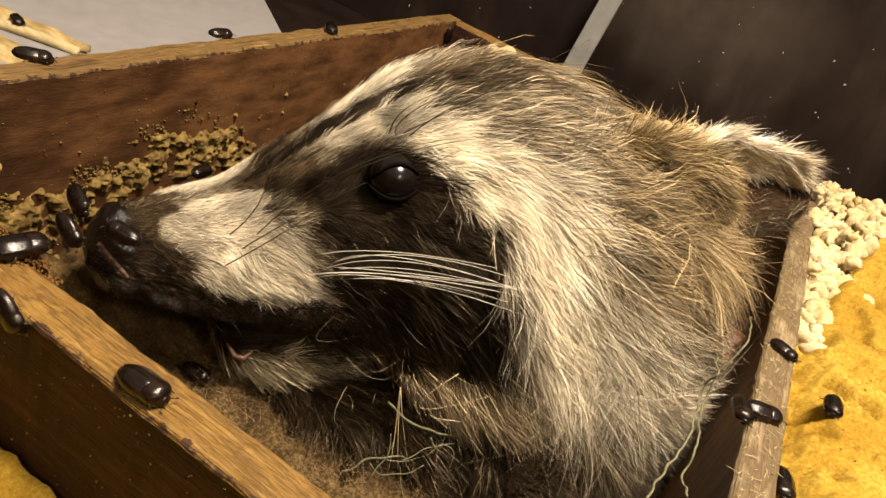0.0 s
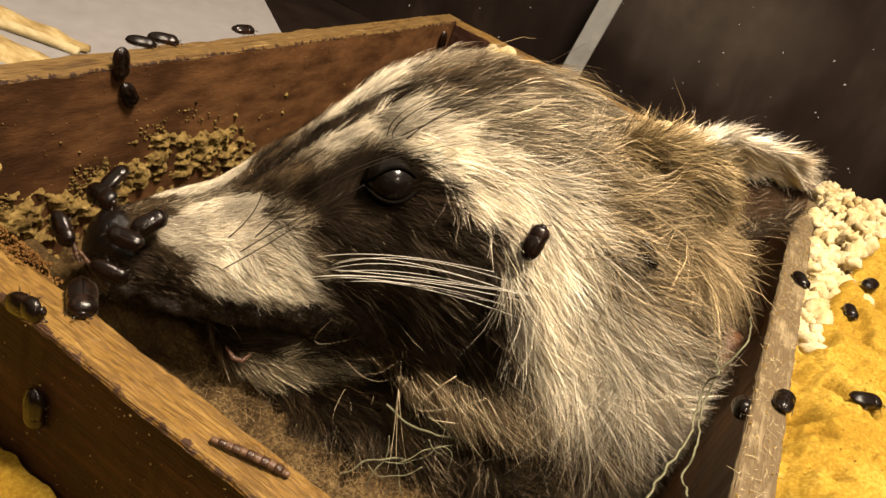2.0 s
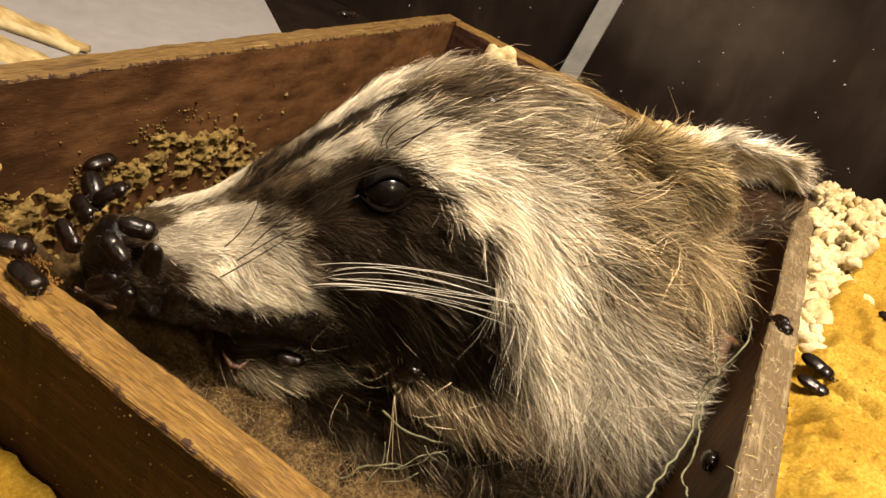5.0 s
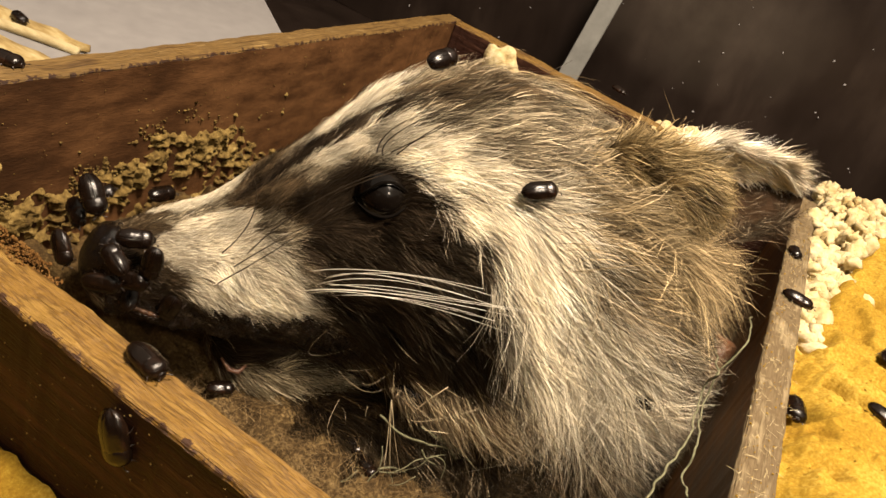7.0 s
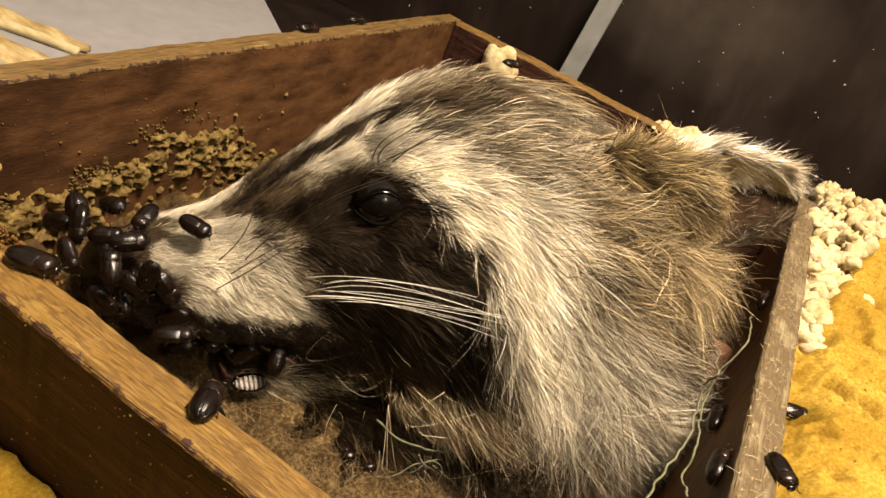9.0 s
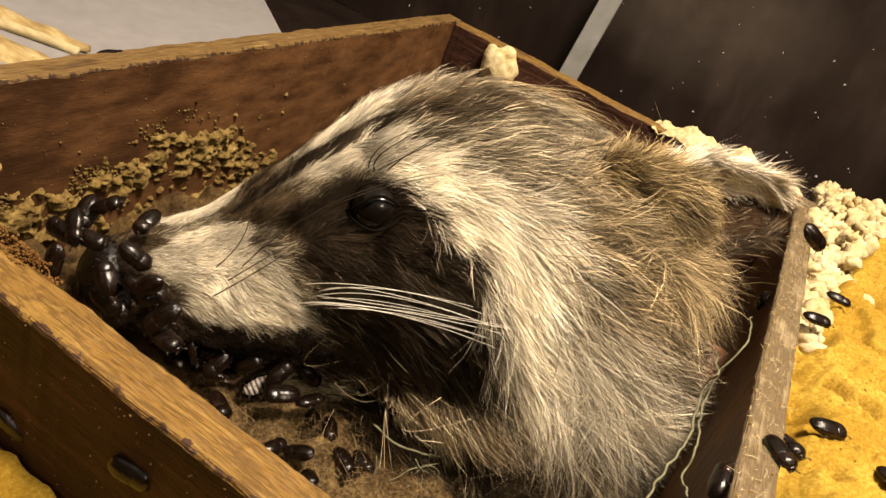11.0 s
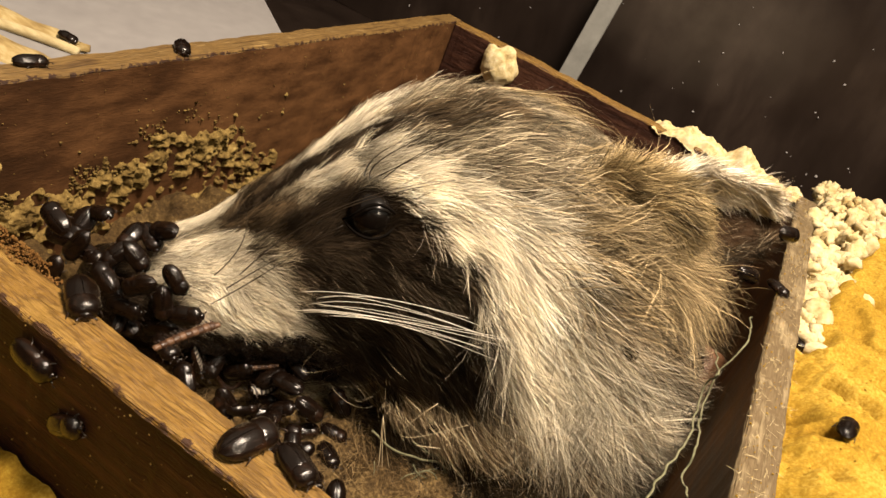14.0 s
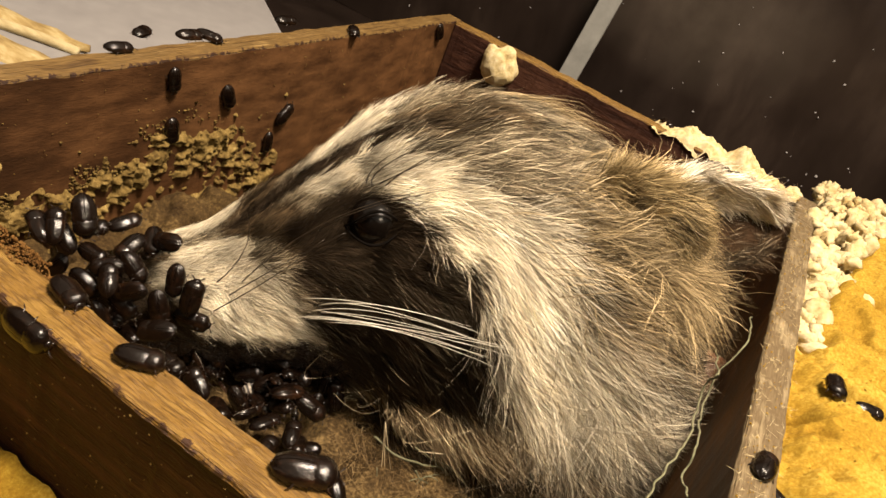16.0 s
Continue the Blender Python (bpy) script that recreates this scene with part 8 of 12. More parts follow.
    crawl(next(bt), (0, -64.9, 48.1, 63.7, 90, 37, 0), (0.5, -64.3, 48.1, 63.6, 90, -21, -0), (0.75, -65.2, 49.4, 64.0, 45, -7, -4), (1, -66.0, 50.8, 64.4, 0, 0, -17), (1.25, -64.4, 49.4, 65.0, 45, 5, -9), (1.5, -62.9, 48.1, 65.5, 90, 2, -0), (2, -61.9, 48.1, 66.7, 90, -20, 0), (2.5, -62.4, 48.1, 66.3, 90, -11, -0), (2.75, -67.0, 52.3, 65.4, 43, -21, 40), (3, -71.7, 56.5, 64.4, 0, -0, 75), (3.5, -69.1, 58.0, 64.4, 0, -0, 8), (4, -67.6, 51.5, 64.4, 0, 0, -18), (6.5, -69.2, 53.4, 64.4, 0, -0, 22), (7, -47.2, 53.4, 64.4, 0, 0, -7), (7.5, -46.5, 49.7, 64.4, 0, -0, 21), (8, -55.7, 54.5, 64.4, 0, 0, -30), (8.25, -57.9, 51.3, 64.1, 46, -9, -9), (8.5, -60.1, 48.1, 63.8, 90, -29, -0), (8.67, -61.0, 50.5, 53.9, 29, -28, 3), (8.83, -62.0, 52.9, 44.1, -31, -25, 3), (9, -63.0, 55.3, 34.2, -90, -23, 0), (9.83, -63.4, 52.9, 37.9, -150, -8, 26), (10.67, -63.9, 50.5, 41.5, 157, 21, 28), (11.5, -64.3, 48.1, 45.2, 90, 37, -0), (12, -60.4, 48.1, 48.4, 90, 37, -0), (12.17, -61.3, 50.5, 43.7, 157, 21, 28), (12.33, -62.1, 52.9, 39.0, -150, -8, 26), (12.5, -63.0, 55.3, 34.2, -90, -23, 0), (13, -63.0, 55.3, 34.2, -90, -23, 0), (13.17, -62.1, 52.9, 33.7, -33, -26, 7), (13.33, -61.3, 50.5, 33.2, 26, -33, 7), (13.5, -60.4, 48.1, 32.7, 90, -37, 0), (14, -53.0, 48.1, 52.5, 90, -33, 0), (14.5, -49.7, 48.1, 48.0, 90, -15, 0), (14.67, -54.2, 50.5, 43.4, 149, -17, 4), (14.83, -58.6, 52.9, 38.8, -151, -21, 4), (15, -63.0, 55.3, 34.2, -90, -23, 0), (15.25, -65.1, 55.3, 49.3, -45, -9, 3), (15.5, -67.2, 55.3, 64.4, 0, -0, 15), (16, -62.9, 54.2, 64.4, 0, 0, -11))
    crawl(next(bt), (0, -74.0, 55.2, 64.4, 0, -0, 76), (0.5, -75.8, 54.8, 64.4, 0, -0, 105), (0.75, -75.3, 56.1, 64.4, 0, -0, 51), (1, -74.9, 57.5, 64.4, 0, 0, -3), (1.25, -65.1, 56.4, 47.2, -44, -12, -6), (1.5, -55.3, 55.3, 30.0, -90, -23, 0), (2, -55.3, 55.3, 30.0, -90, -23, 0), (2.5, -55.3, 55.3, 30.0, -90, -23, 0), (3, -55.3, 55.3, 30.0, -90, -23, 0), (3.5, -55.3, 55.3, 30.0, -90, -23, 0), (3.75, -56.0, 53.8, 47.2, -50, 9, 43), (4, -56.7, 52.3, 64.4, 0, -0, 96), (5.25, -56.0, 53.8, 47.2, -50, 9, 43), (6.5, -55.3, 55.3, 30.0, -90, -23, 0), (7, -55.3, 55.3, 30.0, -90, -23, 0), (7.5, -55.3, 55.3, 30.0, -90, -23, 0), (8, -55.3, 55.3, 30.0, -90, -23, 0), (8.5, -55.3, 55.3, 30.0, -90, -23, 0), (9, -55.3, 55.3, 30.0, -90, -23, 0), (11.5, -55.3, 55.3, 30.0, -90, -23, 0), (12, -55.3, 55.3, 30.0, -90, -23, 0), (12.5, -55.3, 55.3, 30.0, -90, -23, 0), (13, -55.3, 55.3, 30.0, -90, -23, 0), (13.25, -63.8, 56.6, 47.2, -42, -17, -18), (13.5, -72.3, 57.8, 64.4, 0, 0, -25), (14, -61.0, 54.8, 64.4, 0, 0, -32), (14.5, -63.3, 53.6, 64.4, 0, -0, 38), (14.75, -59.3, 54.5, 47.2, -46, -4, 14), (15, -55.3, 55.3, 30.0, -90, -23, 0), (15.17, -58.0, 52.9, 41.7, -28, -13, -18), (15.33, -60.7, 50.5, 53.4, 29, 7, -18), (15.5, -63.4, 48.1, 65.2, 90, 18, -0), (16, -61.1, 48.1, 63.5, 90, 2, 0))
    crawl(next(bt), (0, -44.2, 50.3, 64.4, 0, -0, 4), (0.5, -43.7, 53.0, 64.4, 0, -0, 15), (1, -53.2, 52.4, 64.4, 0, 0, -2), (1.25, -50.4, 53.9, 51.9, -44, -12, -6), (1.5, -47.6, 55.3, 39.5, -90, -23, 0), (1.75, -54.3, 55.1, 51.9, -42, -19, -25), (2, -61.0, 54.8, 64.4, 0, 0, -38), (2.5, -47.1, 55.1, 64.4, 0, 0, -39), (3, -45.2, 52.0, 64.4, 0, 0, -7), (3.25, -46.4, 53.7, 51.9, -44, -13, -8), (3.5, -47.6, 55.3, 39.5, -90, -23, 0), (3.67, -52.0, 52.9, 45.8, -153, -15, 14), (3.83, -56.3, 50.5, 52.1, 149, 1, 14), (4, -60.7, 48.1, 58.4, 90, 9, 0), (5.25, -67.9, 52.6, 61.4, 45, 5, -3), (6.5, -75.1, 57.2, 64.4, 0, 0, -3), (6.75, -61.3, 56.3, 51.9, -44, -12, -6), (7, -47.6, 55.3, 39.5, -90, -23, 0), (7.25, -57.1, 55.3, 51.9, -43, -16, -16), (7.5, -66.5, 55.2, 64.4, 0, 0, -22), (8, -68.4, 55.7, 64.4, 0, -0, 22), (8.5, -64.6, 53.8, 64.4, 0, 0, -28), (9, -70.5, 54.8, 64.4, 0, -0, 22), (10.25, -59.0, 55.0, 51.9, -45, -7, 6), (11.5, -47.6, 55.3, 39.5, -90, -23, 0), (11.75, -56.3, 53.7, 51.9, -43, -15, -14), (12, -65.1, 52.1, 64.4, 0, 0, -18), (12.25, -56.3, 53.7, 51.9, -43, -15, -14), (12.5, -47.6, 55.3, 39.5, -90, -23, 0), (12.67, -52.8, 52.9, 47.3, -152, -20, 6), (12.83, -58.0, 50.5, 55.1, 149, -14, 5), (13, -63.2, 48.1, 62.9, 90, -11, 0), (13.5, -52.7, 48.1, 62.6, 90, 1, 0), (14, -59.7, 48.1, 59.2, 90, 9, 0), (14.5, -59.8, 48.1, 60.6, 90, -12, 0), (14.67, -55.7, 50.5, 53.5, 149, -15, 5), (14.83, -51.7, 52.9, 46.5, -152, -20, 5), (15, -47.6, 55.3, 39.5, -90, -23, 0), (15.25, -45.4, 54.8, 51.9, -43, -14, -11), (15.5, -43.2, 54.3, 64.4, 0, 0, -12), (15.75, -45.4, 54.8, 51.9, -43, -14, -11), (16, -47.6, 55.3, 39.5, -90, -23, 0))
    crawl(next(bt), (0, -39.9, 55.3, 32.7, -90, -23, 0), (0.25, -31.1, 54.5, 48.5, -45, -8, 3), (0.5, -22.3, 53.7, 64.4, 0, -0, 15), (0.75, -40.0, 50.9, 57.3, 44, 15, -0), (1, -57.7, 48.1, 50.1, 90, 37, 0), (1.5, -62.3, 48.1, 50.2, 90, 57, 0), (2, -58.9, 48.1, 50.8, 90, 85, -0), (2.5, -64.4, 48.1, 47.4, -90, 84, 180), (2.75, -63.5, 48.1, 45.9, 90, 28, 0), (3, -62.5, 48.1, 44.4, 90, -40, 0), (3.17, -54.9, 50.5, 40.5, 155, -36, -9), (3.33, -47.4, 52.9, 36.6, -146, -27, -8), (3.5, -39.9, 55.3, 32.7, -90, -23, 0), (3.75, -57.5, 55.0, 48.5, -43, -16, -17), (4, -75.1, 54.7, 64.4, 0, 0, -24), (4.83, -75.1, 54.6, 64.4, 0, -0, 29), (5.67, -75.2, 54.5, 64.4, 0, -0, 82), (6.5, -75.2, 54.4, 64.4, 0, -0, 135), (6.67, -63.5, 54.7, 53.8, -33, 21, 89), (6.83, -51.7, 55.0, 43.3, -71, 10, 38), (7, -39.9, 55.3, 32.7, -90, -23, 0), (7.5, -39.9, 55.3, 32.7, -90, -23, 0), (7.75, -32.1, 54.1, 48.5, -44, -13, -9), (8, -24.2, 52.9, 64.4, 0, 0, -8), (8.5, -25.9, 52.9, 64.4, 0, 0, -13), (8.75, -31.8, 53.5, 64.4, 0, -0, 50), (9, -37.7, 54.2, 64.4, 0, -0, 113), (10.25, -41.0, 51.1, 57.6, 48, -21, 54), (11.5, -44.3, 48.1, 50.7, 90, 8, 0), (12, -53.9, 48.1, 46.0, 90, -1, 0), (12.17, -49.3, 50.5, 41.6, 148, -7, 10), (12.33, -44.6, 52.9, 37.1, -153, -17, 10), (12.5, -39.9, 55.3, 32.7, -90, -23, 0), (13, -39.9, 55.3, 32.7, -90, -23, 0), (13.5, -39.9, 55.3, 32.7, -90, -23, 0), (13.75, -31.7, 55.0, 48.5, -43, -15, -15), (14, -23.6, 54.7, 64.4, 0, 0, -19), (14.5, -68.1, 55.1, 64.4, 0, 0, -19), (14.75, -54.0, 55.2, 48.5, -43, -15, -14), (15, -39.9, 55.3, 32.7, -90, -23, 0), (15.25, -45.2, 53.1, 48.5, -44, -12, -6), (15.5, -50.5, 51.0, 64.4, 0, 0, -2), (16, -48.0, 53.2, 64.4, 0, -0, 29))
    crawl(next(bt), (0, -32.2, 55.3, 39.3, -90, -23, 0), (0.25, -31.0, 54.8, 51.8, -43, -16, -17), (0.5, -29.8, 54.2, 64.4, 0, 0, -23), (1, -35.5, 55.3, 64.4, 0, -0, 28), (1.25, -33.9, 55.3, 51.8, -46, -6, 9), (1.5, -32.2, 55.3, 39.3, -90, -23, 0), (2, -32.2, 55.3, 39.3, -90, -23, 0), (2.5, -32.2, 55.3, 39.3, -90, -23, 0), (2.75, -28.5, 52.9, 51.8, -43, -14, -11), (3, -24.8, 50.6, 64.4, 0, 0, -12), (3.25, -28.5, 52.9, 51.8, -43, -14, -11), (3.5, -32.2, 55.3, 39.3, -90, -23, 0), (4, -32.2, 55.3, 39.3, -90, -23, 0), (6.5, -32.2, 55.3, 39.3, -90, -23, 0), (6.67, -36.3, 52.9, 45.4, -37, -4, -39), (6.83, -40.3, 50.5, 51.6, 3, 37, -51), (7, -44.4, 48.1, 57.7, 90, 69, -0), (7.25, -42.4, 51.7, 61.1, 40, 30, -4), (7.5, -40.4, 55.4, 64.4, 0, -0, 22), (7.75, -36.2, 51.7, 63.2, 45, 9, 5), (8, -32.0, 48.1, 62.1, 90, 27, 0), (8.25, -27.2, 52.0, 63.2, 44, 12, -1), (8.5, -22.4, 56.0, 64.4, 0, -0, 9), (8.75, -27.3, 55.6, 51.8, -45, -10, -0), (9, -32.2, 55.3, 39.3, -90, -23, 0), (11.5, -32.2, 55.3, 39.3, -90, -23, 0), (11.75, -33.4, 54.8, 51.8, -43, -16, -16), (12, -34.6, 54.3, 64.4, 0, 0, -22), (12.25, -33.4, 54.8, 51.8, -43, -16, -16), (12.5, -32.2, 55.3, 39.3, -90, -23, 0), (12.75, -29.5, 54.5, 51.8, -46, -5, 12), (13, -26.8, 53.8, 64.4, 0, -0, 34), (13.25, -29.5, 54.5, 51.8, -46, -5, 12), (13.5, -32.2, 55.3, 39.3, -90, -23, 0), (13.75, -31.1, 54.4, 51.8, -49, 5, 34), (14, -30.0, 53.4, 64.4, 0, -0, 77), (14.25, -46.2, 50.8, 58.3, 42, -23, 42), (14.5, -62.4, 48.1, 52.3, 90, -14, -0), (14.67, -52.4, 50.5, 48.0, 149, -16, 4), (14.83, -42.3, 52.9, 43.6, -151, -21, 4), (15, -32.2, 55.3, 39.3, -90, -23, 0), (15.25, -29.2, 54.0, 51.8, -43, -15, -14), (15.5, -26.2, 52.6, 64.4, 0, 0, -18), (16, -22.3, 54.8, 64.4, 0, -0, 34))
    crawl(next(bt), (0, -63.0, 277.2, 43.4, -90, -11, 0), (0.5, -63.0, 277.2, 43.4, -90, -11, 0), (1, -63.0, 277.2, 43.4, -90, -11, 0), (1.5, -63.0, 277.2, 43.4, -90, -11, 0), (2, -63.0, 277.2, 43.4, -90, -11, 0), (2.5, -63.0, 277.2, 43.4, -90, -11, 0), (3, -63.0, 277.2, 43.4, -90, -11, 0), (3.5, -63.0, 277.2, 43.4, -90, -11, 0), (4, -63.0, 277.2, 43.4, -90, -11, 0), (6.5, -63.0, 277.2, 43.4, -90, -11, 0), (7, -63.0, 277.2, 43.4, -90, -11, 0), (7.5, -63.0, 277.2, 43.4, -90, -11, 0), (8, -63.0, 277.2, 43.4, -90, -11, 0), (8.5, -63.0, 277.2, 43.4, -90, -11, 0), (8.75, -72.8, 263.4, 53.9, -47, 7, 27), (9, -82.6, 249.7, 64.4, 0, -0, 59), (10.25, -72.8, 263.4, 53.9, -47, 7, 27), (11.5, -63.0, 277.2, 43.4, -90, -11, 0), (12, -63.0, 277.2, 43.4, -90, -11, 0), (12.5, -63.0, 277.2, 43.4, -90, -11, 0), (13, -63.0, 277.2, 43.4, -90, -11, 0), (13.25, -68.0, 275.7, 53.9, -45, -8, -7), (13.5, -73.1, 274.1, 64.4, 0, 0, -9), (13.75, -68.0, 275.7, 53.9, -45, -8, -7), (14, -63.0, 277.2, 43.4, -90, -11, 0), (14.5, -63.0, 277.2, 43.4, -90, -11, 0), (15, -63.0, 277.2, 43.4, -90, -11, 0), (15.5, -63.0, 277.2, 43.4, -90, -11, 0), (16, -63.0, 277.2, 43.4, -90, -11, 0))
    crawl(next(bt), (0, -42.0, 277.2, 43.4, -90, -11, 0), (0.5, -42.0, 277.2, 43.4, -90, -11, 0), (1, -42.0, 277.2, 43.4, -90, -11, 0), (1.5, -42.0, 277.2, 43.4, -90, -11, 0), (2, -42.0, 277.2, 43.4, -90, -11, 0), (2.5, -42.0, 277.2, 43.4, -90, -11, 0), (3, -42.0, 277.2, 43.4, -90, -11, 0), (3.5, -42.0, 277.2, 43.4, -90, -11, 0), (4, -42.0, 277.2, 43.4, -90, -11, 0), (6.5, -42.0, 277.2, 43.4, -90, -11, 0), (6.75, -46.1, 283.0, 53.9, -44, -8, -8), (7, -50.2, 288.9, 64.4, 0, 0, -11), (7.25, -46.1, 283.0, 53.9, -44, -8, -8), (7.5, -42.0, 277.2, 43.4, -90, -11, 0), (8, -42.0, 277.2, 43.4, -90, -11, 0), (8.5, -42.0, 277.2, 43.4, -90, -11, 0), (9, -42.0, 277.2, 43.4, -90, -11, 0), (11.5, -42.0, 277.2, 43.4, -90, -11, 0), (12, -42.0, 277.2, 43.4, -90, -11, 0), (12.5, -42.0, 277.2, 43.4, -90, -11, 0), (13, -42.0, 277.2, 43.4, -90, -11, 0), (13.25, -42.7, 273.8, 53.9, -45, -8, -7), (13.5, -43.4, 270.3, 64.4, 0, 0, -9), (13.75, -42.7, 273.8, 53.9, -45, -8, -7), (14, -42.0, 277.2, 43.4, -90, -11, 0), (14.5, -42.0, 277.2, 43.4, -90, -11, 0), (15, -42.0, 277.2, 43.4, -90, -11, 0), (15.25, -45.8, 282.2, 53.9, -44, -8, -8), (15.5, -49.7, 287.3, 64.4, 0, 0, -10), (16, -26.3, 277.3, 64.4, 0, 0, -39))
    crawl(next(bt), (0, -76.3, 103.0, 7.7, 0, -0, 9), (0.5, -62.9, 104.2, 7.7, 0, -0, 22), (1, -37.5, 130.2, 7.0, 0, -0, 32), (1.5, -97.1, 101.9, 7.7, 0, -0, 37), (2, -102.1, 103.7, 7.7, 0, -0, 22), (2.5, -107.0, 107.8, 7.7, 0, -0, 8), (3, -107.0, 107.8, 7.7, 0, -0, 22), (3.5, -106.6, 108.3, 7.7, 0, -0, 55), (4, -102.6, 108.3, 7.7, 0, -0, 70), (5.25, -83.9, 106.1, 26.1, 28, -27, 70), (6.5, -65.2, 103.8, 44.5, 67, -49, 53), (6.75, -51.4, 108.7, 26.1, 41, -13, 18), (7, -37.5, 113.5, 7.7, 0, 0, -27), (7.5, -38.9, 109.7, 7.7, 0, 0, -26), (8, -45.4, 116.2, 7.7, 0, 0, -4), (8.25, -44.2, 117.7, 16.3, 48, 35, -4), (8.5, -42.9, 119.3, 24.9, 129, 52, 40), (8.75, -62.3, 109.3, 36.1, 69, 33, 12), (9, -81.8, 99.3, 47.3, 28, 5, 12), (11.5, -37.5, 130.2, 7.0, 0, -0, 32), (12, -39.3, 125.3, 11.0, 62, 15, 38), (12.5, -37.5, 130.2, 7.0, 0, -0, 32), (13, -23.0, 124.2, 7.7, 0, -0, 8), (13.5, -24.7, 117.6, 7.7, 0, 0, -5), (14, -21.1, 123.7, 7.7, 0, 0, -31), (14.5, -37.5, 130.2, 7.0, 0, -0, 32), (15, -44.6, 110.7, 7.7, 0, 0, -26), (15.5, -37.5, 130.2, 7.0, 0, -0, 32), (16, -37.5, 130.2, 7.0, 0, -0, 32))
    crawl(next(bt), (0, -35.4, 134.8, 7.0, 0, -0, 123), (0.17, -36.9, 128.6, 19.3, -38, 25, 155), (0.33, -38.4, 122.4, 31.6, -70, 64, 172), (0.5, -40.0, 116.2, 43.9, 118, 72, 42), (0.67, -38.4, 122.4, 31.6, -70, 64, 172), (0.83, -36.9, 128.6, 19.3, -38, 25, 155), (1, -35.4, 134.8, 7.0, 0, -0, 123), (1.5, -35.4, 134.8, 7.0, 0, -0, 123), (2, -35.4, 134.8, 7.0, 0, -0, 123), (2.5, -35.4, 134.8, 7.0, 0, -0, 123), (2.75, -45.1, 117.8, 7.3, 0, -0, 66), (3, -54.8, 100.8, 7.7, 0, -0, 9), (3.5, -59.3, 117.1, 25.4, 26, 4, 43), (4, -59.2, 118.1, 25.3, 24, 4, 43), (6.5, -61.8, 102.9, 7.7, 0, -0, 9), (7, -69.3, 103.5, 7.7, 0, -0, 49), (7.5, -47.4, 101.8, 7.7, 0, -0, 106), (8, -35.4, 134.8, 7.0, 0, -0, 123), (8.5, -35.4, 134.8, 7.0, 0, -0, 123), (9, -35.4, 134.8, 7.0, 0, -0, 123), (9.83, -34.8, 129.8, 11.5, -40, 27, 149), (10.67, -34.2, 124.8, 16.1, -87, 64, 149), (11.5, -33.5, 119.8, 20.6, 140, 64, 57), (11.67, -33.7, 119.0, 23.4, 109, 16, 20), (11.83, -33.8, 118.3, 26.1, 107, -37, 5), (12, -33.9, 117.5, 28.9, -169, -80, -88), (12.17, -24.1, 120.8, 27.2, 94, -46, 13), (12.33, -14.3, 124.1, 25.6, 90, 0, 23), (12.5, -4.4, 127.3, 24.0, 94, 46, 33), (12.67, -14.8, 129.8, 18.3, 70, 15, 55), (12.83, -25.1, 132.3, 12.7, 37, -4, 87), (13, -35.4, 134.8, 7.0, 0, -0, 123), (13.5, -35.4, 134.8, 7.0, 0, -0, 123), (13.75, -29.1, 128.8, 13.4, 30, -33, 80), (14, -22.8, 122.8, 19.9, 81, -30, 18), (14.5, -4.0, 127.3, 24.0, 91, 20, 31), (14.75, -6.1, 129.4, 15.2, 107, -12, 19), (15, -8.2, 131.4, 6.3, 135, -36, -6), (15.25, -21.8, 133.1, 6.7, 41, -54, 85), (15.5, -35.4, 134.8, 7.0, 0, -0, 123), (16, -35.4, 134.8, 7.0, 0, -0, 123))
